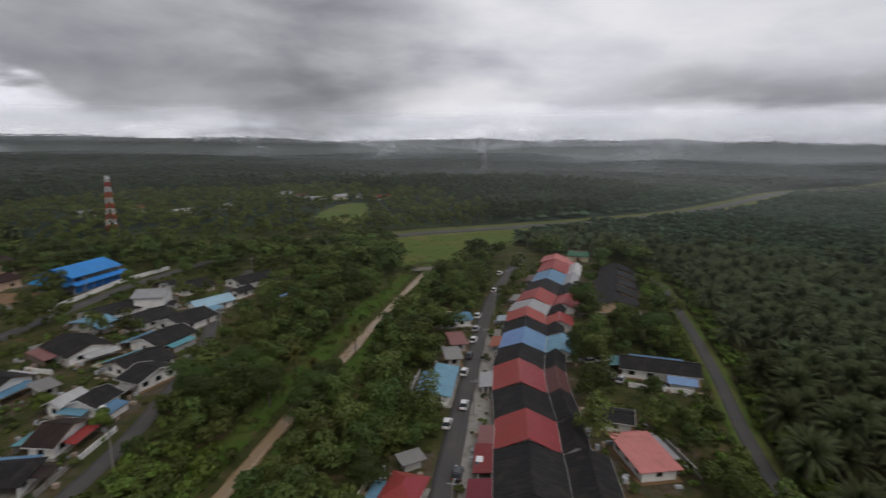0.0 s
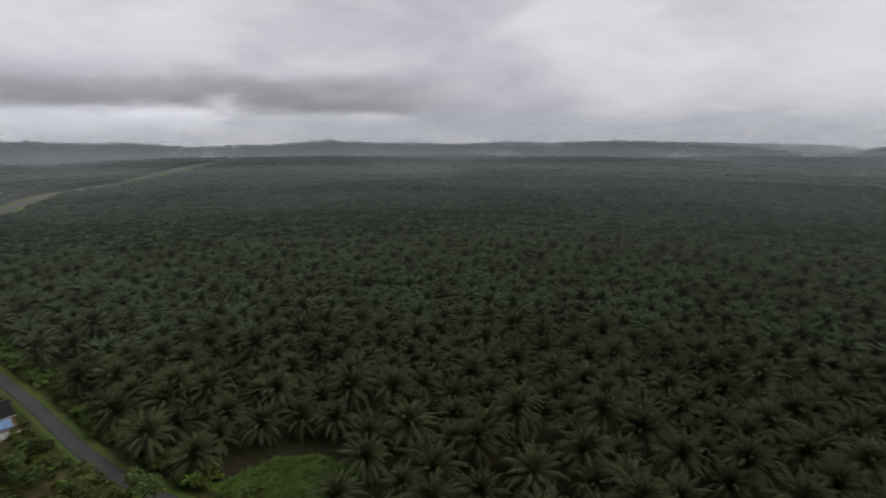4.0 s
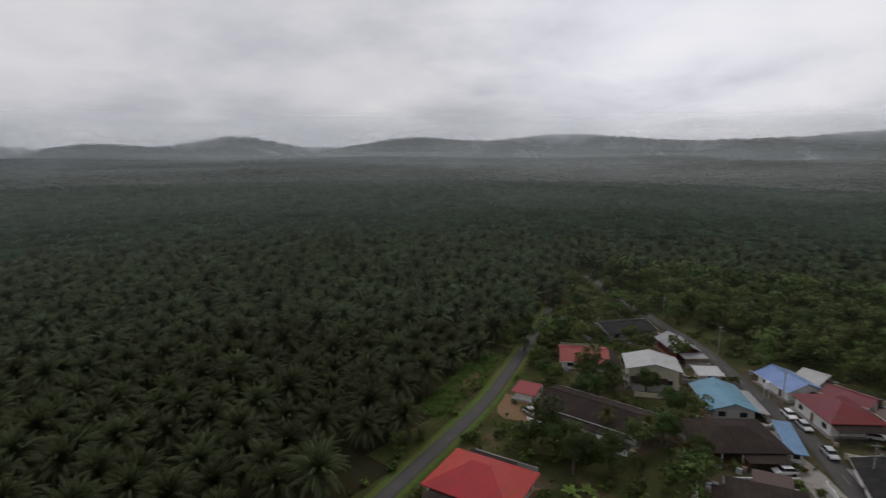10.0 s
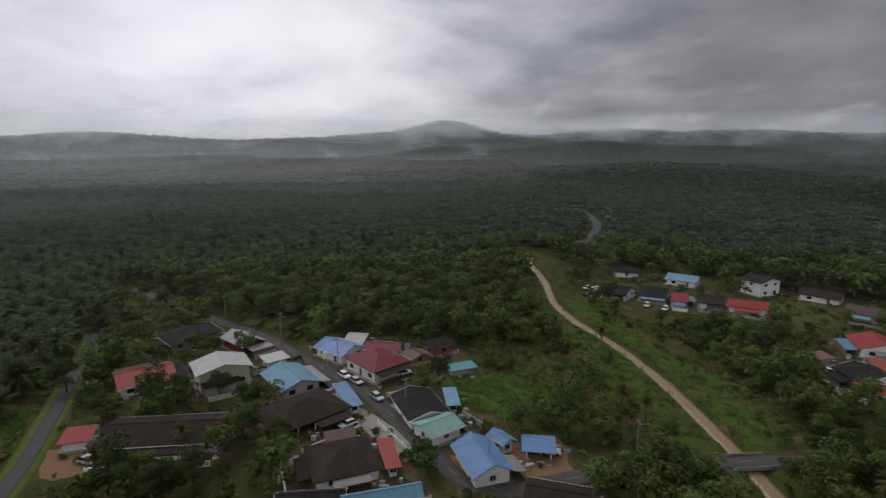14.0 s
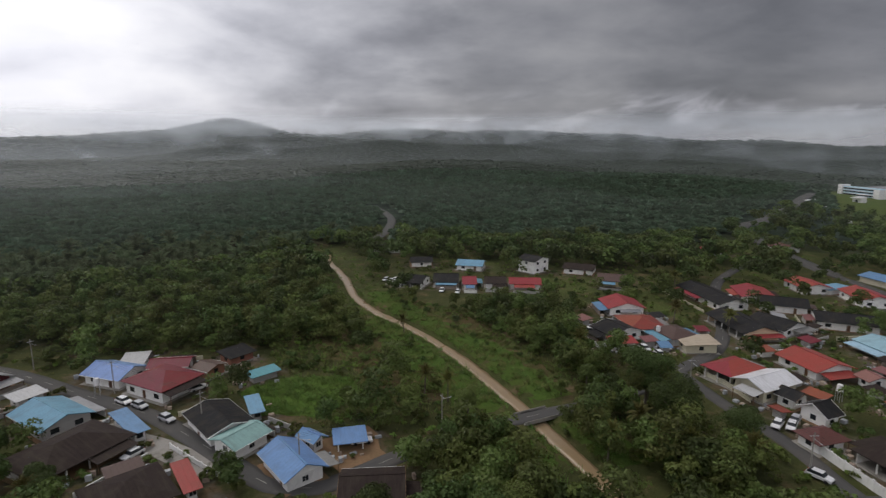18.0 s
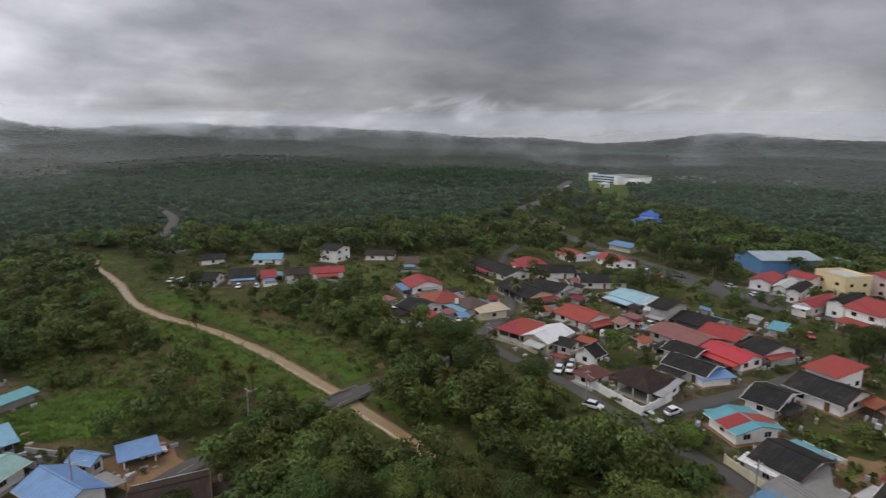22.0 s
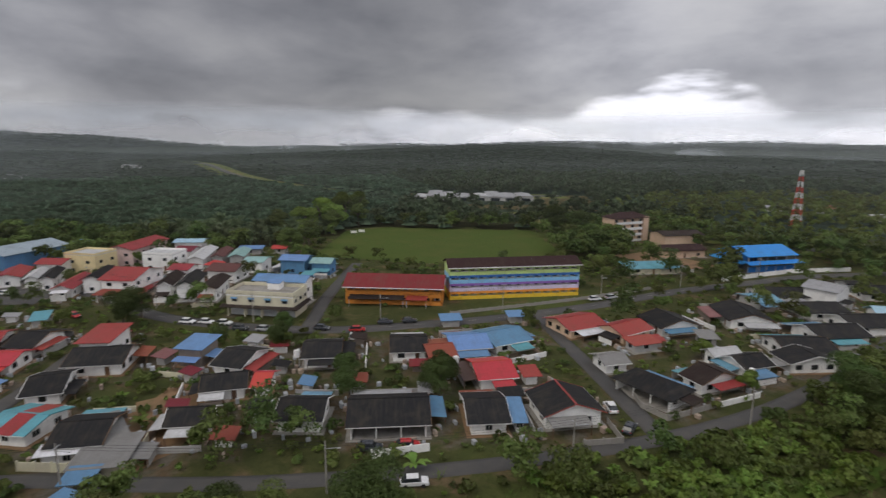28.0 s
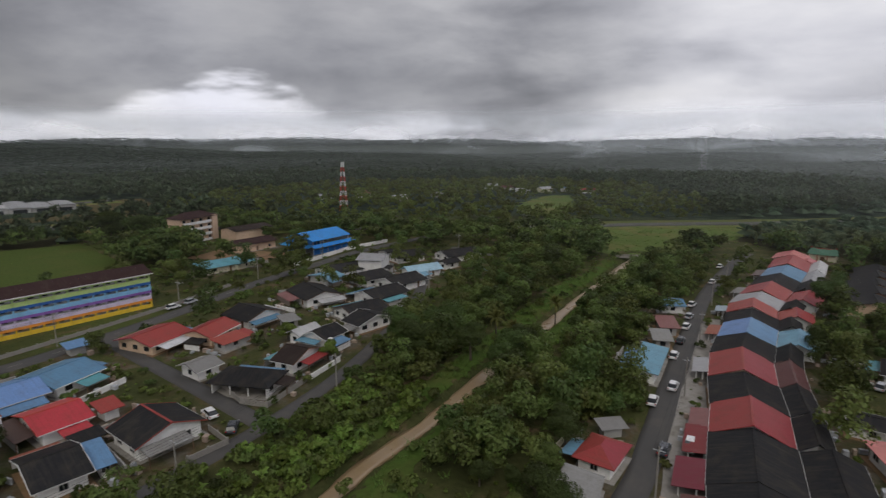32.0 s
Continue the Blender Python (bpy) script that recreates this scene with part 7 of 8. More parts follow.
def free_of_houses(x, y, gap):
    ok = np.ones(len(x), bool)
    for hx, hy, a, hl, hw in FOOTPRINTS:
        u, v = (x - hx) * math.cos(a) + (y - hy) * math.sin(a), -(x - hx) * math.sin(a) + (y - hy) * math.cos(a)
        ok &= (np.abs(u) > hl + gap) | (np.abs(v) > hw + gap)
    return ok


def scrub_places(spacing, seed, house_gap, road_gap, poly, stream_gap=4.0, town_gap=0.0):
    r = np.random.default_rng(seed)
    xs, ys = [p[0] for p in poly], [p[1] for p in poly]
    n = int((max(xs) - min(xs)) * (max(ys) - min(ys)) / spacing**2)
    x, y = r.uniform(min(xs), max(xs), n), r.uniform(min(ys), max(ys), n)
    ok = inside(x, y, poly)
    x, y = x[ok], y[ok]
    ok = free_of_houses(x, y, house_gap)
    for line in ("palm", "south", "row", "town", "cross", "main", "side", "school", "highway", "factory", "stream"):
        gap = max(road_gap, town_gap) if line == "town" else road_gap
        if line == "stream":
            gap = np.where((y > -84) & (y < 34), 2.6, np.where(y < -176, 10.0, np.where(y < -66, 2.2, np.where(y < 104, 1.0, 1.3)) * stream_gap))
        ok &= away(x, y, line) > gap
    for c in CLEAR:
        ok &= ~inside(x, y, c)
    return x[ok], y[ok]


# outline and spacing of each wood
WOODS = [
    ([(-64, -38), (-58, -84), (-22, -77), (-14, -40), (-20, 10), (-40, 30), (-56, 0)], 3.7),
    ([(-112, -94), (-76, -94), (-74, -60), (-96, -30), (-80, 0), (-64, 40), (-58, 36), (-62, -30), (-70, -84)], 3.9),
    ([(-50, 94), (-42, 92), (-32, 150), (-28, 205), (-54, 205), (-50, 140)], 4.2),
    ([(-30, 66), (-8, 58), (0, 96), (4, 130), (10, 160), (20, 215), (-4, 230), (-12, 200), (-22, 150), (-30, 110)], 4.0),
    ([(-106, -104), (-86, -98), (-88, -160), (-86, -190), (-104, -180), (-112, -146)], 3.8),
    ([(84, -196), (62, -196), (20, -170), (-10, -158), (-48, -150), (-56, -176), (-64, -262), (20, -240), (96, -232)], 4.5),
    ([(-72, -310), (-120, -292), (-180, -240), (-255, -212), (-240, -176), (-190, -165), (-150, -225), (-90, -262)], 6.2),
    ([(40, 60), (56, 60), (60, 95), (74, 150), (64, 172), (42, 172), (34, 110)], 5.0),
    ([(-70, 275), (-52, 190), (-30, 190), (0, 250), (20, 290), (-40, 296)], 5.6),
    ([(-330, -60), (-290, 0), (-262, 30), (-236, 30), (-250, -10), (-262, -60), (-300, -150), (-400, -190), (-420, -150)], 6.5),
    ([(-250, 190), (-225, 200), (-160, 245), (-110, 240), (-90, 250), (-70, 275), (-170, 275), (-250, 250)], 5.6),
    ([(28, -97), (29, -87), (45, -86), (50, -94), (40, -99)], 4.2),
    ([(-106, -92), (-78, -88), (-73, -66), (-80, -50), (-96, -56), (-110, -76)], 3.8),
    ([(-62, -66), (-62, -80), (-40, -78), (-34, -66), (-40, -52), (-56, -50)], 3.9),
    ([(76, -126), (84, -150), (72, -150), (66, -142)], 5.0),
    ([(-296, 96), (-306, 104), (-264, 192), (-254, 186)], 5.0),
    ([(-205, 168), (-190, 150), (-180, 165), (-190, 195), (-210, 200)], 4.6),
    ([(-56, -88), (-30, -82), (-30, -76), (-56, -82)], 4.0),
]
rng = np.random.default_rng(3)
spots = []
for k, (poly, gap) in enumerate(WOODS):
    xs, ys = scrub_places(gap, 50 + k, 2.6, 4.6, poly, 7.5, 11.0)
    spots += list(zip(xs, ys))
# garden trees between the houses
xs, ys = scrub_places(10.5, 90, 1.8, 4.4, VILLAGE, 9.0)
thin = np.random.default_rng(21).random(len(xs))
spots += [(x, y) for x, y, q in zip(xs, ys, thin) if math.hypot(x, y) > 45 and (q < 0.5 or not (-200 < x < -66 and -130 < y < 130))]
xs, ys = scrub_places(10.5, 91, 1.2, 3.2, [(14, -90), (60, -84), (64, -96), (88, -165), (30, -168), (5, -120)], 9.0)
spots += list(zip(xs, ys))
spots = np.array([q for q in spots if not inside(*np.array(q), [(36, 110), (60, 104), (66, 128), (42, 130)]) and not inside(*np.array(q), [(28, 66), (45, 66), (45, 89), (30, 89)]) and not inside(*np.array(q), [(-80, -216), (-82, -180), (-130, -163), (-185, -158), (-185, -188), (-125, -200), (-110, -216)])])
near_first = np.argsort(np.hypot(spots[:, 0], spots[:, 1]))
for i in near_first[:320]:
    x, y = float(spots[i, 0]), float(spots[i, 1])
    wood = -112 < x < -14 and -190 < y < 34
    tree(int(rng.choice([0, 1, 2, 3, 6, 6, 6, 4, 5, 3] if wood else [0, 0, 2, 2, 3, 6, 1, 7] if y > 34 else [0, 1, 1, 2, 3, 3, 4, 5, 5, 6, 7])), x, y, (0.7 if wood else 0.45) + (0.65 if wood else 0.5) * rng.random() ** 1.3)
rest = spots[near_first[320:]]
pts = np.column_stack([rest, terrain(rest[:, 0], rest[:, 1]) - 0.2])
near_wood = np.hypot(pts[:, 0], pts[:, 1]) < 235
for k in range(8):
    sel = pts[near_wood if k < 4 else ~near_wood][k % 4::4]
    k = k % 4 if k < 4 else -1 - k % 4
    scatter_mesh("woodland", FULL if k >= 0 else FAR_FULL, sel, rng.random(len(sel)) * 6.28, (0.6 if k >= 0 else 0.85) + 0.5 * rng.random(len(sel)), LEAVES[(0, 1, 2, 1)[k] if k >= 0 else (0, 1, 0, 1)[-1 - k]], (("dark green", "green", "olive", "mid-green")[k] if k >= 0 else ("dark green", "green", "deep green", "mid-green")[-1 - k]) + " broad-leaved trees crowding round the village", "woodland")
# scrub and gardens of the far hamlet
xs, ys = np.random.default_rng(8).uniform(-380, 40, 3600), np.random.default_rng(9).uniform(280, 690, 3600)
ok = inside(xs, ys, SCRUBLAND) & (away(xs, ys, "highway") > 20) & ~inside(xs, ys, MEADOW) & ~inside(xs, ys, HAMLET_FIELD)
pts = np.column_stack([xs, ys, terrain(xs, ys) - 0.2])[ok]
scatter_mesh("far_scrub", SCRUB, pts, rng.random(len(pts)) * 6.28, 0.4 + 0.6 * rng.random(len(pts)) ** 2, LEAVES[2], "olive scrub and garden trees of a far hamlet", "scrub")
# single large trees
for x, y, s in ((-93.6, -83.9, 1.35), (-88, -72, 1.2), (-92, -60, 1.1), (-137.2, 22, 0.9), (-105, 29, 0.85), (-93, 43, 0.85), (-45, 115, 1.2), (-54, 112, 1.1), (-48, 106, 1.1), (-131, 21, 0.85), (-186, -49, 0.85), (-164, -13, 0.85), (-252, -97, 1.25), (-247, -72, 1.25), (-99, 28, 0.8), (-92, 44, 1.0), (-96, 47, 0.95), (-240, 185, 1.7), (-228, 192, 1.5), (-234, -70, 1.4), (-250, -98, 1.4), (-242, -84, 1.3), (47, 116, 0.8), (60, 150, 1.1), (66, 156, 1.0), (37.5, 141, 1.05), (47, 180, 1.1), (50, 196, 0.9), (-165, -14, 1.1), (-172, -10, 1.0), (33, -88, 0.9), (62, -116, 0.70), (51, -116, 0.73), (49, -125, 0.76), (40, -125, 0.79), (32, -118, 0.82), (88, -167, 0.85), (83, -174, 0.88), (29, -104, 0.91), (20, -98, 0.94), (77, -130, 0.97), (38, -84, 1.0), (44, -88, 0.95)):
    tree(2 if s > 1.05 else 0, x, y, s)
# tall bright trees beside the playing field
for kind, x, y, s in ((4, -268, 56, 2.4), (4, -300, 64, 3.6), (4, -316, 76, 4.3), (4, -306, 82, 3.7), (5, -327, 94, 2.6), (5, -343, 108, 2.4)):
    tree(kind, x, y, s)
for x, y, s in ((-61.5, -149.5, 0.75), (-54, -104, 0.85), (-88, -55, 1.0), (-82, -62, 0.9), (-50, -108, 0.9), (-38, -112, 0.9), (-80, -72, 0.95), (-142, -120, 1.0), (-152, -108, 0.9), (22, -95, 0.85), (31, -101, 0.8), (39, -101, 0.7), (-70, -70, 0.9), (50, -92, 0.8), (-36, 128, 0.9), (-30, 122, 0.85), (-24, 145, 0.9), (-97, -112, 0.95), (-92, -128, 0.9), (-176, -150, 1.0), (-28, 105, 0.8)):
    coconut(x, y, s)

xs, ys = scrub_places(3.4, 77, 0.6, 3.6, VILLAGE, 6.0)
keep = np.hypot(xs, ys) < 330
pts = np.column_stack([xs, ys, terrain(xs, ys) + carve(xs, ys)])[keep]
r_ = np.hypot(pts[:, 0], pts[:, 1])
sel = rng.random(len(pts)) < np.clip(1.25 - r_ / 330, 0.25, 1) * np.where(away(pts[:, 0], pts[:, 1], "stream") < 22, 0.30, 1.0)
pts = pts[sel]
for k in range(3):
    q = pts[k::3]
    scatter_mesh("undergrowth", SHRUBS, q, rng.random(len(q)) * 6.28, 0.35 + 0.9 * rng.random(len(q)) ** 2, LEAVES[(3, 2, 3)[k]], ("fresh green", "olive", "light green")[k] + " weeds and low scrub between the houses", "undergrowth")

# shrubs and kitchen gardens close round the houses
BUSHES = [(*tree_crown(340 + k, 4, 110, 1.3, 1.5, 0.30),) for k in range(5)]
xs, ys = scrub_places(4.7, 78, 0.8, 3.0, VILLAGE, 3.0)
keep = np.hypot(xs, ys) < 260
pts = np.column_stack([xs, ys, terrain(xs, ys) + carve(xs, ys) - 0.1])[keep]
for k in range(3):
    q = pts[k::3]
    scatter_mesh("garden_shrubs", BUSHES, q, rng.random(len(q)) * 6.28, 0.55 + 1.0 * rng.random(len(q)) ** 1.8, LEAVES[(1, 0, 2)[k]], ("green", "dark green", "olive")[k] + " garden shrubs and hedges between the houses", "shrubs")

# low green thicket between the town road and the stream
xs, ys = scrub_places(2.0, 79, 0.9, 3.4, [(-64, 44), (-44, 40), (-36, 92), (-56, 100)], 3.0)
pts = np.column_stack([xs, ys, np.full(len(xs), -0.1)])
for k in range(2):
    q = pts[k::2]
    scatter_mesh("bank_thicket", BUSHES, q, rng.random(len(q)) * 6.28, 0.8 + 1.0 * rng.random(len(q)), LEAVES[(3, 1)[k]], ("fresh green", "green")[k] + " thicket on the bank below the town road", "shrubs")
# tall weeds over the rough ground south of the bridge
xs, ys = scrub_places(1.7, 83, 0.8, 3.2, [(-112, -196), (-20, -196), (-24, -100), (-112, -98)], 1.6)
pts = np.column_stack([xs, ys, carve(xs, ys)])
for k in range(2):
    q = pts[k::2]
    scatter_mesh("tall_weeds", GRASSES, q, rng.random(len(q)) * 6.28, 0.5 + 0.7 * rng.random(len(q)), BLADES[k], ("olive", "fresh green")[k] + " tall weeds over rough ground by the stream", "weeds")
# thicket along the plantation lane
r = np.random.default_rng(31)
line = LINES["palm"][(LINES["palm"][:, 1] > 14) | (LINES["palm"][:, 1] < -128)]
p_ = line[r.integers(0, len(line), 900)]
p_ = p_ + np.where(r.random((900, 1)) < 0.62, 1, -1) * r.uniform(3.0, 9.0, (900, 1)) * (1, -0.25)
ok = free_of_houses(p_[:, 0], p_[:, 1], 1.0) & (away(p_[:, 0], p_[:, 1], "palm") > 4.3) & ~inside(p_[:, 0], p_[:, 1], CLEAR[5])
p_ = p_[ok]
for k in range(2):
    q = p_[k::2]
    scatter_mesh("lane_thicket", BUSHES, np.column_stack([q, np.full(len(q), -0.1)]), r.random(len(q)) * 6.28, 0.8 + 1.1 * r.random(len(q)), LEAVES[(3, 1)[k]], ("fresh green", "green")[k] + " bushes crowding the plantation lane", "shrubs")


patches = [CLEAR[1], CLEAR[5], MEADOW, [(70, -84), (76, -84), (82, -104), (86, -122), (80, -122), (74, -108)]]
tx, ty = [], []
for k, poly in enumerate(patches):
    r = np.random.default_rng(40 + k)
    x, y = r.uniform(min(p[0] for p in poly), max(p[0] for p in poly), 900), r.uniform(min(p[1] for p in poly), max(p[1] for p in poly), 900)
    ok = inside(x, y, poly)
    tx += list(x[ok])
    ty += list(y[ok])
r = np.random.default_rng(44)
p_ = LINES["stream"][r.integers(0, len(LINES["stream"]), 2600)]
p_ = p_ + r.normal(size=p_.shape) * 7
ok = (away(p_[:, 0], p_[:, 1], "stream") > 2.6) & (away(p_[:, 0], p_[:, 1], "south") > 3.5)
tx, ty = np.concatenate([tx, p_[ok, 0]]), np.concatenate([ty, p_[ok, 1]])
pts = np.column_stack([tx, ty, carve(tx, ty)])
scatter_mesh("grass_tufts", GRASSES, pts, rng.random(len(pts)) * 6.28, 0.4 + 0.6 * rng.random(len(pts)), BLADES[1], "tall fresh green grass and weeds on the banks", "grass")


def banana_clump(seed):
    r = np.random.default_rng(seed)
    vs, fs = [], []
    for k in range(8):
        a, up_ = k * 2.4 + r.random(), radians(50 + 25 * r.random())
        c, s = math.cos(a), math.sin(a)
        b = len(vs)
        l_ = 2.2 + r.random()
        for q, w_ in ((0.0, 0.05), (0.45, 0.36), (0.8, 0.30), (1.0, 0.04)):
            x, z = l_ * q * math.cos(up_) * (0.6 + 0.6 * q), 0.6 + l_ * (q * math.sin(up_) - 0.55 * q**2.6)
            vs += [(x * c - w_ * s, x * s + w_ * c, z - 0.08), (x * c + w_ * s, x * s - w_ * c, z - 0.08)]
        for q in range(3):
            i = b + 2 * q
            fs += [(i, i + 1, i + 3), (i, i + 3, i + 2)]
    return np.array(vs), np.array(fs)


BANANAS = [array_mesh("leaves", *banana_clump(600 + k), LEAVES[3]) for k in range(3)]
for k, (x, y) in enumerate(((-66, 47), (-52, 58), (-50, 66), (-48, 74), (-52, 82), (-88, -38), (-84, -46), (-80, -30), (-74, -18), (-76, -6), (-68, 8), (52, -86), (46, -96), (35, -77), (30, -77), (47, -83), (42, -86), (26, -84), (33, -79), (-46, -104), (-58, 52), (-54, 94), (-110, 4), (-104, -8), (-72, 30), (-26, 80), (-22, 74))):
    b = new("banana_plant")
    b.matrix_basis = pose(x, y, 0, 0, 0, k * 77) @ Matrix.Scale(1.0 + 0.05 * (k % 5), 4)
    tagged(b, "banana plant with broad fresh green leaves", "plant")
    adopt("leaves", BANANAS[k % 3], b)

# trees that lean over the stream, and behind the sheds by the lane
for kind, x, y, s in ((0, -28.5, 104, 1.0), (2, -28, 111, 0.95), (0, -27.5, 118, 1.0), (5, -26, 124, 0.9), (2, -37.5, 112, 0.9), (0, -13.5, 66, 0.8), (1, -13, 74, 0.85), (0, -12, 83, 0.9), (5, -10, 60, 0.7)):
    tree(kind, x, y, s)
# roadside trees at both ends of the bridge
for kind, x, y, s in ((1, -52.5, -84, 0.85), (0, -47, -82.5, 0.8), (6, -54.5, -95.5, 0.8), (0, -84.5, -84, 1.0), (6, -91, -84.5, 1.0), (3, -79, -95.5, 0.7), (1, -87, -96, 0.9)):
    tree(kind, x, y, s)

for x, y, s in ((-68, 101, 1.15), (-131, 21, 1.15), (-84, 108, 1.15), (-98, -30, 1.15)):
    tree(4, x, y, s)

for x, y, s in ((-266, 58, 1.7), (-244, 45, 1.8), (-292, 77, 1.9), (-313, 98, 2.0), (-295, 49, 2.1)):
    tree(1, x, y, s)

# ---- vehicles ----
CAR_PAINT = {k: surface("car_paint_" + k, c, 0.28, (30.0, 0.05), (1.5, 0.08), 0.0, spec=0.6) for k, c in dict(white=(0.74, 0.74, 0.74), silver=(0.42, 0.43, 0.45), red=(0.42, 0.03, 0.03), dark=(0.04, 0.045, 0.055), blue=(0.05, 0.12, 0.30)).items()}
TYRE = surface("tyre_rubber", (0.025, 0.025, 0.025), 0.9, (20.0, 0.2), (2.0, 0.2), 0.2)
LENS = surface("lamp_lens", (0.7, 0.7, 0.68), 0.15, (20.0, 0.1), (2.0, 0.1), 0.0, spec=0.6)
TAIL = surface("tail_lens", (0.35, 0.02, 0.02), 0.2, (20.0, 0.1), (2.0, 0.1), 0.0, spec=0.6)


def profile_body(points, width, tuck=0.0):
    """A body from its side outline; the upper points lean inwards by tuck."""
    top = max(p[1] for p in points)
    low = min(p[1] for p in points)
    bm = bmesh.new()
    rows = []
    for s in (-1, 1):
        rows.append([bm.verts.new((x, s * (width / 2 - tuck * (z - low) / (top - low)), z)) for x, z in points])
    n = len(points)
    for k in range(n):
        bm.faces.new((rows[0][k], rows[0][(k + 1) % n], rows[1][(k + 1) % n], rows[1][k]))
    bm.faces.new(rows[0][::-1])
    bm.faces.new(rows[1])
    bmesh.ops.recalc_face_normals(bm, faces=bm.faces)
    bmesh.ops.bevel(bm, geom=list(bm.edges), offset=0.05, segments=1, affect="EDGES")
    return bm


def disc(bm, x, y, z, r, wide, n=12):
    a = [(math.cos(k * 2 * math.pi / n) * r, math.sin(k * 2 * math.pi / n) * r) for k in range(n)]
    p = [bm.verts.new((x + u, y - wide / 2, z + v)) for u, v in a]
    q = [bm.verts.new((x + u, y + wide / 2, z + v)) for u, v in a]
    bm.faces.new(p)
    bm.faces.new(q[::-1])
    for k in range(n):
        bm.faces.new((p[k], q[k], q[(k + 1) % n], p[(k + 1) % n]))


def make_car(paint, van=False):
    ob = new("van" if van else "car")
    word = dict(white="white", silver="silver-grey", red="red", dark="dark grey", blue="blue")[paint]
    tagged(ob, f"{word} {'boxy van' if van else 'hatchback car'} with dark windows parked by the roadside", "van" if van else "car", "parked vehicles")
    L, W = (4.4, 1.75) if van else (4.2, 1.7)
    part("body", profile_body([(-L / 2, 0.35), (-L / 2 - 0.02, 0.75), (-L / 2 + 0.2, 0.92), (L / 2 - 1.1, 0.95), (L / 2 - 0.15, 0.78), (L / 2, 0.6), (L / 2 - 0.05, 0.32)], W), CAR_PAINT[paint], ob)
    hi = 1.95 if van else 1.48
    cab = part("cabin", profile_body([(-L / 2 + 0.15, 0.9), (-L / 2 + (0.25 if van else 0.6), hi - 0.04), (-0.4, hi), (0.45, hi - 0.06), (L / 2 - (0.75 if van else 1.05), 0.9)], W - 0.10, 0.14), GLASS, ob)
    part("roof_panel", boxes((-0.28, 0, hi - 0.02, L * 0.42, W - 0.44, 0.06)), CAR_PAINT[paint], cab)
    for sx in (-1, 1):
        for sy in (-1, 1):
            bm = bmesh.new()
            disc(bm, sx * 1.28, sy * (W / 2 - 0.10), 0.32, 0.32, 0.22)
            part("wheel", bm, TYRE, ob)
    for sy in (-1, 1):
        part("headlight", boxes((L / 2 - 0.08, sy * 0.6, 0.62, 0.12, 0.34, 0.15)), LENS, ob)
        part("tail_light", boxes((-L / 2 + 0.01, sy * 0.68, 0.66, 0.10, 0.22, 0.22)), TAIL, ob)
    part("bumper", boxes((L / 2 - 0.02, 0, 0.34, 0.12, W - 0.2, 0.2)), TYRE, ob)
    return ob


# place, turn, paint
CARS = [(-99.5, -49.8, 100, "white"), (-103.1, -38.9, 70, "silver"), (-108.5, -37.1, 165, "white"), (-110.4, -64.6, 20, "white"), (-112.4, -62.9, 25, "white"), (-115.5, -64.2, 20, "silver"), (-3.4, -134.3, 200, "white"), (8.5, -130, 125, "silver"), (11.8, -133.8, 125, "white"), (3.1, -121, 122, "silver"), (8.7, -108.7, 40, "white"), (-31, -95.2, 170, "white"), (-156.2, -66.5, 60, "red"), (-158, -63, 70, "white"),
        (-114, -127, 60, "white"), (-118.1, -108.5, 80, "white"), (-126.4, -111, 100, "white"), (-123.5, -106.5, 95, "white"), (-161.4, 1.3, 55, "white"), (-159, 5.9, 55, "white"), (-156, 10.2, 55, "white"), (-149.8, 13.6, 55, "dark"), (-146.4, 19.2, 55, "silver"), (-180.2, -26.9, 30, "red"), (-172.9, -97.4, 90, "white")]
CARS += [(-131.2, 38.6, 160, "white"), (-135.8, 41.2, 70, "red"), (-141, 33.1, 55, "dark"), (-132.2, 118.3, 80, "white"), (-131.6, 124.5, 85, "silver"), (-73.7, 70.8, 155, "white"), (-66.4, 68.4, 120, "dark"), (-68.3, 28.5, 70, "white"), (-79.9, 25.6, 65, "dark"), (-77.8, 31.4, 70, "red"), (-138.6, 50, 70, "dark"), (-136.8, 56.4, 75, "dark"), (55.4, -98.3, 160, "silver"), (52.2, -96.8, 150, "dark"), (-79.1, -214.1, 40, "white"), (-82.4, -212.1, 40, "white"), (-83.3, -203.6, 40, "silver"),
         (-216, -50, 60, "white"), (-223, -60, 70, "silver"), (-226, -80, 80, "dark"), (-219, -86, 80, "red"), (-228, -96, 75, "white"), (-118.5, -103.4, 70, "white"), (5.6, 130.6, 80, "white"), (7.4, 141.6, 78, "dark"), (9.2, 153.5, 75, "white"), (10.4, 163.2, 74, "silver"), (11.8, 176, 70, "white"), (1.2, 104.8, 82, "white"), (3.0, 87.4, 80, "dark"), (25, 236, 70, "white"), (20, 208, 70, "white")]
CARS += [(-80.5, -211.0, 60, "white"), (-86.0, -199.5, 60, "silver"), (-93.0, -188.6, 55, "white"), (-97.6, -184.0, 55, "white"), (5.0, 113.0, 80, "white")]
CARS += [(39.7, 138.6, 20, "white"), (42.9, 139.6, 20, "white"), (40.9, 128, 30, "white"), (44, 127.2, 60, "silver"), (75.6, 190.4, 70, "white")]
MODELS = {}
for x, y, turn, paint in CARS:
    if paint not in MODELS:
        MODELS[paint] = make_car(paint)
        MODELS[paint].matrix_basis = pose(x, y, 0.10, 0, 0, turn)
    else:
        copy_thing(MODELS[paint], pose(x, y, 0.10, 0, 0, turn))
make_car("white", True).matrix_basis = pose(7.0, 90.0, 0.10, 0, 0, 80)
make_car("blue", True).matrix_basis = pose(-29.0, -97.8, 0.10, 0, 0, 160)

# ---- walls, fences, bridge ----


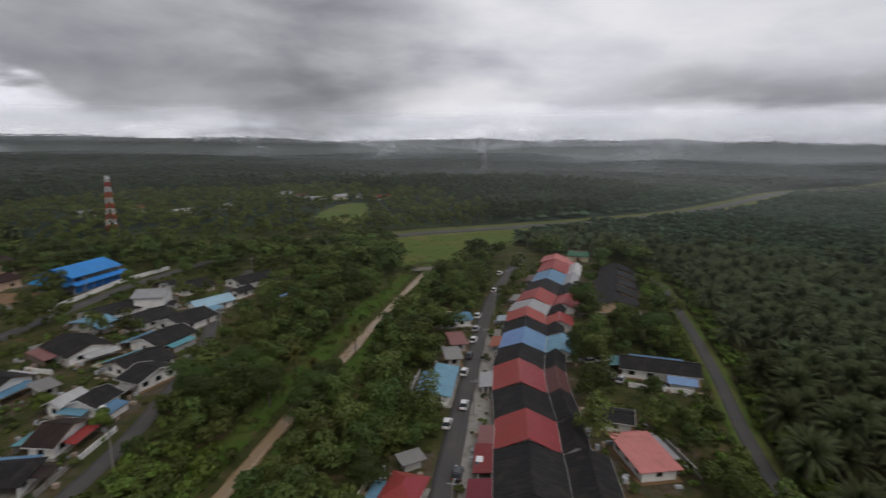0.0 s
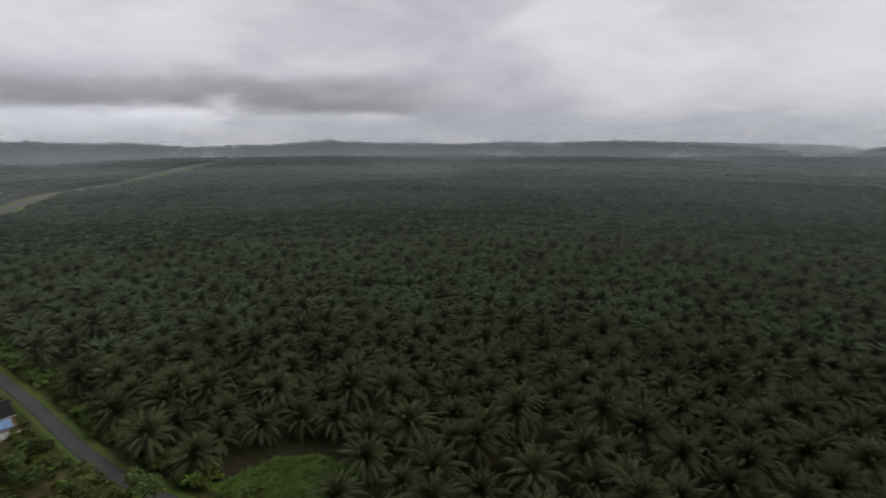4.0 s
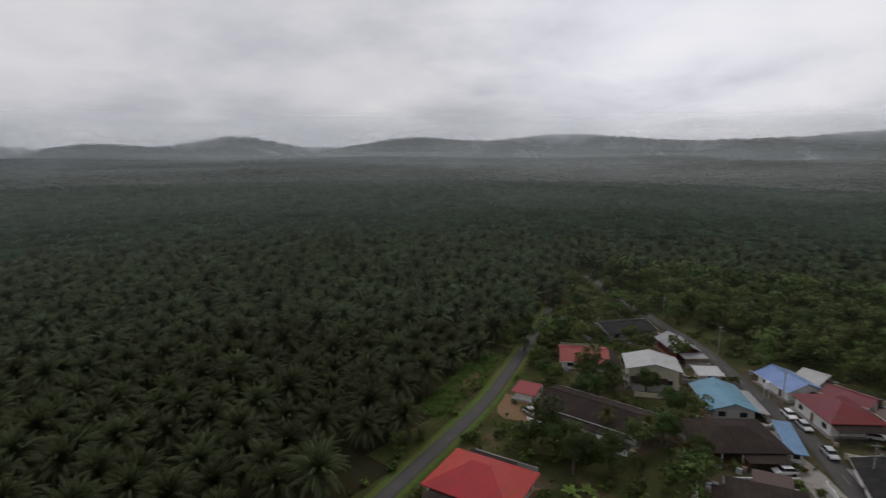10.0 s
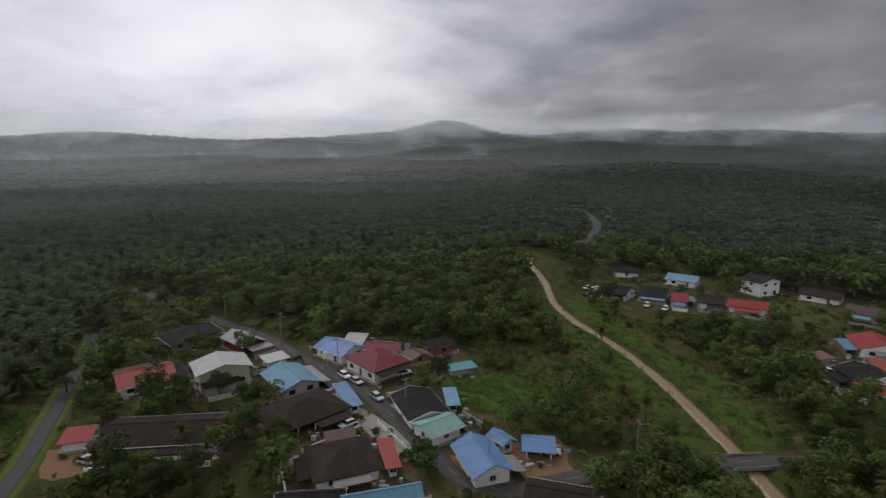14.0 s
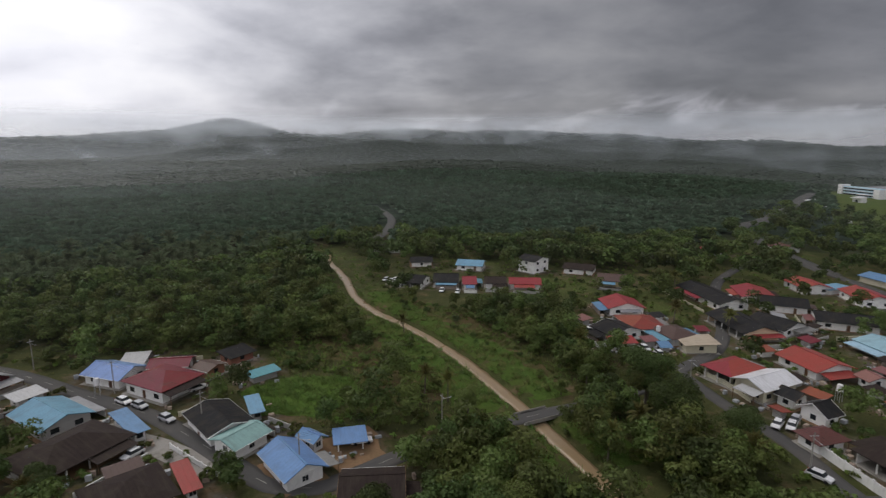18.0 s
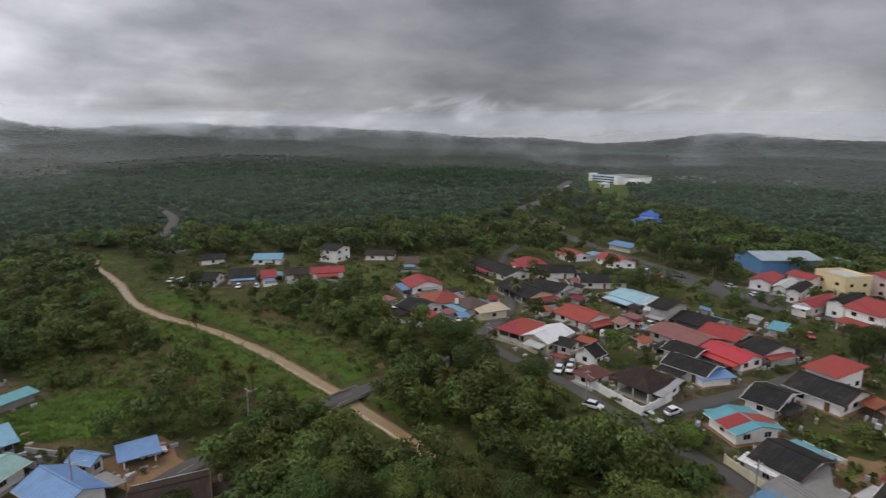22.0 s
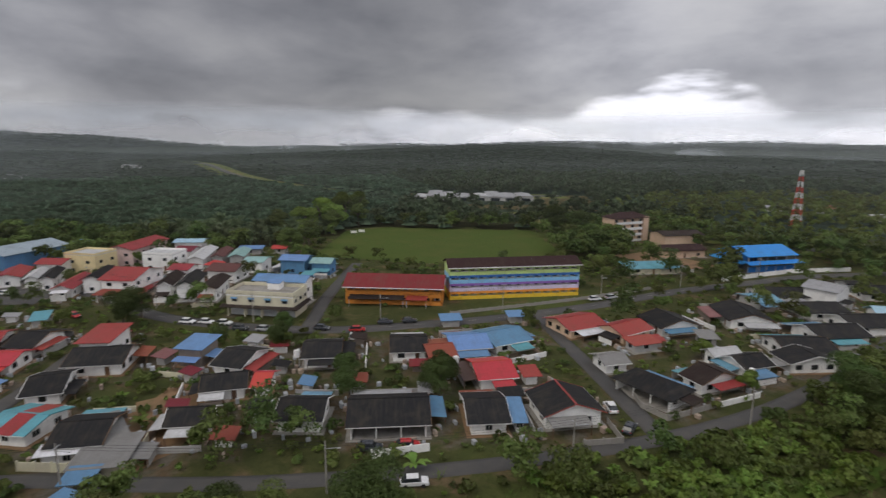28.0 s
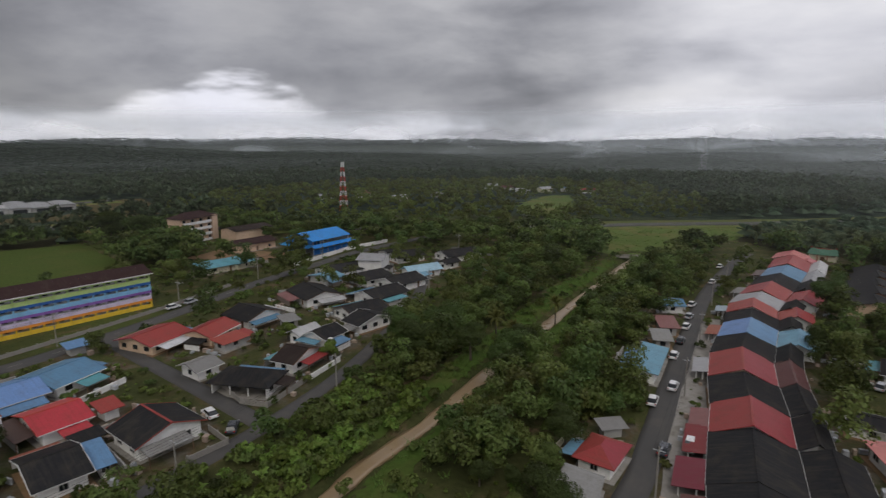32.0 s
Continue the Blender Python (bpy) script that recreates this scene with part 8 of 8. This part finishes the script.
def yard_wall(points, high, material, label, posts=True):
    ob = new("garden_wall")
    ob.matrix_basis = pose(*points[0], 0)
    tagged(ob, label, "wall")
    ox, oy = points[0]
    for (x0, y0), (x1, y1) in zip(points, points[1:]):
        n = max(1, round(math.hypot(x1 - x0, y1 - y0) / 3.0))
        a = math.atan2(y1 - y0, x1 - x0)
        l_ = math.hypot(x1 - x0, y1 - y0) / n
        for k in range(n):
            s = (k + 0.5) / n
            p = part("panel", boxes((0, 0, 0, l_ - 0.3, 0.14, high)), material, ob)
            p.matrix_basis = Matrix.Translation((x0 + (x1 - x0) * s - ox, y0 + (y1 - y0) * s - oy, 0)) @ Matrix.Rotation(a, 4, "Z")
            q = part("pier", boxes((0, 0, 0, 0.3, 0.26, high + 0.2)), material, ob)
            q.matrix_basis = Matrix.Translation((x0 + (x1 - x0) * k / n - ox, y0 + (y1 - y0) * k / n - oy, 0)) @ Matrix.Rotation(a, 4, "Z")
    return ob


WHITEWASH, CREAMWALL = WALLS["white"], WALLS["cream"]
yard_wall([(-108, -55), (-103.4, -41.2), (-114.5, -39.6)], 1.9, WHITEWASH, "white plastered garden wall round a corner house")
yard_wall([(-118.6, -91), (-118.4, -83), (-115.4, -74)], 1.3, CREAMWALL, "low cream garden wall along the bend")
yard_wall([(-77.6, 25.2), (-75.7, 34.5)], 1.4, WHITEWASH, "white balustraded garden wall")
yard_wall([(-97.3, -24), (-92.3, -14.6), (-90.2, -8.6), (-99.2, -6.4)], 1.5, CREAMWALL, "stained cream wall in front of a porch")
yard_wall([(2.4, -109), (-2.6, -99.6), (-6.6, -92.6)], 1.0, WHITEWASH, "white concrete railing along the forecourt")
yard_wall([(-138.5, 70), (-136, 95), (-134.5, 118), (-135, 150)], 1.0, CONCRETE, "long pale retaining wall below the school")
yard_wall([(-132, 178), (-130, 215), (-122, 240)], 1.6, WHITEWASH, "pale wall round the school hall")
yard_wall([(-66, 58), (-64, 64.5), (-70.5, 67)], 1.1, CONCRETE, "low concrete garden wall by the corner")
yard_wall([(-85.5, 84), (-72, 76.8), (-66.2, 77.4), (-66, 90)], 1.1, CONCRETE, "grey garden wall along the side street")

bridge = new("bridge")
bridge.matrix_basis = pose(-68, -90, 0, 0, 0, 0)
tagged(bridge, "short concrete road bridge over the muddy stream", "bridge")
part("deck", boxes((0, 0.1, -0.30, 8.6, 4.7, 0.34)), CONCRETE, bridge)
for s in (-1, 1):
    part("parapet", boxes((0, s * 2.25 + 0.1, 0.04, 8.2, 0.14, 0.45)), CONCRETE, bridge)
    part("abutment", boxes((s * 3.8, 0.1, -1.9, 0.8, 4.7, 1.6)), CONCRETE, bridge)
weir = new("footbridge")
weir.matrix_basis = pose(-7.5, 243, 0, 0, 0, 12)
tagged(weir, "grey concrete culvert across the far end of the stream", "bridge")
part("deck", boxes((0, 0, 0.3, 14, 3.0, 0.3)), CONCRETE, weir)
for s in (-1, 1):
    part("parapet", boxes((0, s * 1.4, 0.6, 14, 0.2, 0.7)), CONCRETE, weir)

# ---- poles and cables ----
CABLE = surface("black_cable", (0.02, 0.02, 0.02), 0.7, (9.0, 0.2), (1.0, 0.1), 0.0)


def pole_model():
    ob = new("utility_pole")
    tagged(ob, "grey concrete utility pole with a steel crossarm", "pole", "utility poles along the lanes")
    v, f = trunk_arrays(8.2, 0.15, 0.10, 8, 2)
    adopt("shaft", array_mesh("shaft", v, f, CONCRETE), ob)
    part("crossarm", boxes((0, 0, 7.5, 1.6, 0.10, 0.10)), PAINTS["steel"], ob)
    lamp = part("lamp_arm", boxes((0, -0.9, 7.0, 0.06, 1.8, 0.06)), PAINTS["steel"], ob)
    part("lamp_head", boxes((0, -1.9, 6.95, 0.18, 0.5, 0.10)), PAINTS["steel"], lamp)
    return ob


first_pole = None
for line, off, start, end, step in (("south", 3.6, 30, 118, 15), ("row", -3.0, 28, 120, 17), ("town", -3.4, 6, 170, 17), ("main", 4.2, 60, 200, 18)):
    p_ = LINES[line]
    t_ = np.gradient(p_, axis=0)
    t_ /= np.linalg.norm(t_, axis=1)[:, None]
    last = None
    for k in range(start, min(end, len(p_) - 2), step):
        x, y = p_[k] + off * np.array([-t_[k, 1], t_[k, 0]])
        turn = math.degrees(math.atan2(t_[k, 1], t_[k, 0])) + 90
        m = pose(float(x), float(y), -0.05, 0, 0, turn)
        if first_pole is None:
            first_pole = pole_model()
            first_pole.matrix_basis = m
            here = first_pole
        else:
            here = copy_thing(first_pole, m)
        tops = [m @ Vector((q * 0.7, 0, 7.75)) for q in (-1, 0, 1)]
        if last:
            span = new("cable")
            span.matrix_basis = Matrix.Translation(last[1])
            tagged(span, "three thin black cables sagging between utility poles", "cable", "cables between the poles")
            for a, b in zip(last, tops):
                bm = bmesh.new()
                pts_ = [a.lerp(b, s) - Vector((0, 0, 2.0 * s * (1 - s))) - last[1] for s in np.linspace(0, 1, 7)]
                rings = [[bm.verts.new(q + Vector((0.02 * math.cos(c), 0, 0.02 * math.sin(c)))) if abs((b - a).y) > abs((b - a).x) else bm.verts.new(q + Vector((0, 0.02 * math.cos(c), 0.02 * math.sin(c)))) for c in (0.5, 2.6, 4.7)] for q in pts_]
                for u, v in zip(rings, rings[1:]):
                    for c in range(3):
                        bm.faces.new((u[c], u[(c + 1) % 3], v[(c + 1) % 3], v[c]))
                part("wire", bm, CABLE, span)
        last = tops

# goal posts and stand on the field
for x, y in ((-270, 92), (-272, 97)):
    g = new("scoreboard")
    g.matrix_basis = pose(x - 14, y - 6, 0, 0, 0, 60)
    tagged(g, "small white board at the edge of the playing field", "board")
    part("board", boxes((0, 0, 1.0, 3.2, 0.12, 1.3)), PAINTS["white"], g)
    for s in (-1, 1):
        part("leg", boxes((s * 1.3, 0, 0, 0.1, 0.1, 1.0)), PAINTS["steel"], g)

# water tanks on posts
for x, y in ((-128.4, -113.4), (-134, -66), (-118.5, 22), (-100.5, 52), (-69, 104), (17.5, -141), (-179, -128)):
    tank = new("water_tank")
    tank.matrix_basis = pose(x, y, 0)
    tagged(tank, "white plastic water tank on a steel stand", "tank")
    v, f = trunk_arrays(1.5, 0.65, 0.62, 12, 1)
    adopt("drum", array_mesh("drum", v + (0, 0, 2.6), f, PAINTS["white"]), tank)
    part("lid", boxes((0, 0, 4.06, 0.9, 0.9, 0.12)), PAINTS["white"], tank)
    for sx in (-1, 1):
        for sy in (-1, 1):
            part("leg", boxes((sx * 0.5, sy * 0.5, 0, 0.08, 0.08, 2.6)), PAINTS["steel"], tank)

# ---- far hamlets and clearings ----
for k, (x, y, L, W, roof, wall) in enumerate(((-118, 520, 14, 9, "palegrey", "white"), (-100, 535, 16, 9, "grey", "cream"), (-84, 552, 12, 8, "blue", "white"), (-140, 545, 14, 9, "maroonbrown", "white"), (-160, 560, 18, 10, "grey", "white"), (-60, 540, 14, 8, "red", "white"), (-200, 420, 14, 9, "palegrey", "cream"), (-240, 430, 16, 9, "rust", "white"), (-262, 405, 14, 9, "grey", "white"), (-180, 455, 12, 8, "tin", "grey"),
                                           (-1048, -54, 40, 16, "palegrey", "white"), (-711, 17, 20, 12, "palegrey", "white"), (-861, -308, 30, 14, "palegrey", "white"), (-930, -315, 24, 14, "grey", "white"), (-640, -120, 16, 10, "palegrey", "cream"), (-560, -60, 14, 9, "grey", "white"), (-900, -180, 24, 14, "grey", "white"), (-760, -230, 18, 12, "palegrey", "white"), (-470, -262, 9, 7, "palegrey", "white"), (-430, -225, 5, 5, "palegrey", "white"))):
    house(x, y, 20 + 37 * k % 90, L, W, 4.0 if L > 15 else 3.2, 5.6 if L > 15 else 4.8, roof, wall, "gable", windows=False)

# ---- mist over the plantation, and sheets added as distance haze ----


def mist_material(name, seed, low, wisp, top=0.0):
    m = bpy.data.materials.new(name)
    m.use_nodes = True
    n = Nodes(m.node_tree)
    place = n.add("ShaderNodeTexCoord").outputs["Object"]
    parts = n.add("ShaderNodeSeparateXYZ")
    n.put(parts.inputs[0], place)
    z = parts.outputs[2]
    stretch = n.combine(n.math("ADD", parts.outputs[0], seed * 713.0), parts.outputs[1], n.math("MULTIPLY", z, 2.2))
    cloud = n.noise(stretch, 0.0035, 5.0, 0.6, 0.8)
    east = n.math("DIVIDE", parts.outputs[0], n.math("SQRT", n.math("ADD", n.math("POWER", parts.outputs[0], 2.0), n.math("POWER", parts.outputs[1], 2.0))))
    # veil is distance haze painted on the shell, puff the drifting mist
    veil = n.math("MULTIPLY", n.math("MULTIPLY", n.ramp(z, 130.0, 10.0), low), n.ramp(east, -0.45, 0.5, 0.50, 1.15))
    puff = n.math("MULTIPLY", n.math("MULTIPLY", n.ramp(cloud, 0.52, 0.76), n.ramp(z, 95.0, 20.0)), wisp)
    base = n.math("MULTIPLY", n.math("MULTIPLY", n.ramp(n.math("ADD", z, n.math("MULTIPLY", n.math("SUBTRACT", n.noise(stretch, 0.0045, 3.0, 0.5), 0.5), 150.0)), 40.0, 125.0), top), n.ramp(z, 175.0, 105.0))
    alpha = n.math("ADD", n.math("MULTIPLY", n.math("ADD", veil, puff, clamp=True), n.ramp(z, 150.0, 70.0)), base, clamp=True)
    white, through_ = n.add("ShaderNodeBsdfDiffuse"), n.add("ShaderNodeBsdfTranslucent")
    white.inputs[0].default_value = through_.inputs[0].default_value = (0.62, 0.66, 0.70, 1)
    # reflected and passed light both at full weight, to brighten the haze
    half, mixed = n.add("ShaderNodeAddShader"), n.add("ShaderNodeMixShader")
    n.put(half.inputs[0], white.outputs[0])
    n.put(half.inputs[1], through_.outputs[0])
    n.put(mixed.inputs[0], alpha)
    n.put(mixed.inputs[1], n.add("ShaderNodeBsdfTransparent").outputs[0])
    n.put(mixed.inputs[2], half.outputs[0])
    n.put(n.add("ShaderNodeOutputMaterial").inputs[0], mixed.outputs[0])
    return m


# upright shells round the land, added to pale it step by step
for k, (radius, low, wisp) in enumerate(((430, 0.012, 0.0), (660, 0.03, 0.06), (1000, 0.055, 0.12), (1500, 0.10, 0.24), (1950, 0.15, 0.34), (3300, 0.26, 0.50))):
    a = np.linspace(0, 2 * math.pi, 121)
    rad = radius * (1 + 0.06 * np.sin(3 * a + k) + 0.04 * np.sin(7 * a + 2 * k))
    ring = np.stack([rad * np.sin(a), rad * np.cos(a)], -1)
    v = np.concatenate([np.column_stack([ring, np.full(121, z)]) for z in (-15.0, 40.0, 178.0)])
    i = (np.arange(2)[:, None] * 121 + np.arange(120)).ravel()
    tagged(sheet_object("mist_bank", v, np.stack([i, i + 1, i + 122, i + 121], -1), mist_material("haze_and_thin_mist", k + 1, low, wisp, 0.55 if radius == 1950 else 0.0)), "see-through shell of added haze and thin white mist over the far plantation", "mist", kind="structure")


def mist_sheet():
    """A level see-through sheet added over the palms as haze, thickening with distance."""
    m = mist_material("level_haze", 9, 0.0, 0.0)
    n = Nodes(m.node_tree)
    place = n.add("ShaderNodeTexCoord").outputs["Object"]
    parts = n.add("ShaderNodeSeparateXYZ")
    n.put(parts.inputs[0], place)
    r = n.math("SQRT", n.math("ADD", n.math("POWER", parts.outputs[0], 2.0), n.math("POWER", parts.outputs[1], 2.0)))
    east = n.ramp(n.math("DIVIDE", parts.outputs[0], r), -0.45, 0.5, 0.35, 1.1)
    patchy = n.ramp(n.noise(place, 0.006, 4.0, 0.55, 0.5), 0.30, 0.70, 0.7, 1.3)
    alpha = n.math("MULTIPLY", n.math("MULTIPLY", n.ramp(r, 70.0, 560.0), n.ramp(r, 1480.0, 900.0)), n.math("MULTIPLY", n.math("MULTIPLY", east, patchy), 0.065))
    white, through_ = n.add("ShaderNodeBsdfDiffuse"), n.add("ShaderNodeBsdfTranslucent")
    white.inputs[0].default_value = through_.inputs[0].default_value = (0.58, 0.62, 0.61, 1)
    half, mixed = n.add("ShaderNodeAddShader"), n.add("ShaderNodeMixShader")
    n.put(half.inputs[0], white.outputs[0])
    n.put(half.inputs[1], through_.outputs[0])
    n.put(mixed.inputs[0], alpha)
    n.put(mixed.inputs[1], n.add("ShaderNodeBsdfTransparent").outputs[0])
    n.put(mixed.inputs[2], half.outputs[0])
    n.put(n.add("ShaderNodeOutputMaterial").inputs[0], mixed.outputs[0])
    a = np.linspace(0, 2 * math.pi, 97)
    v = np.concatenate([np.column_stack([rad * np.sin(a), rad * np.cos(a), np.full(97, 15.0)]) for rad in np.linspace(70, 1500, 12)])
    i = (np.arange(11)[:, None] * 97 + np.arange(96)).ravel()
    tagged(sheet_object("mist_layer", v, np.stack([i, i + 1, i + 98, i + 97], -1), m), "level see-through sheet added as haze over the palm canopy", "mist", kind="structure")


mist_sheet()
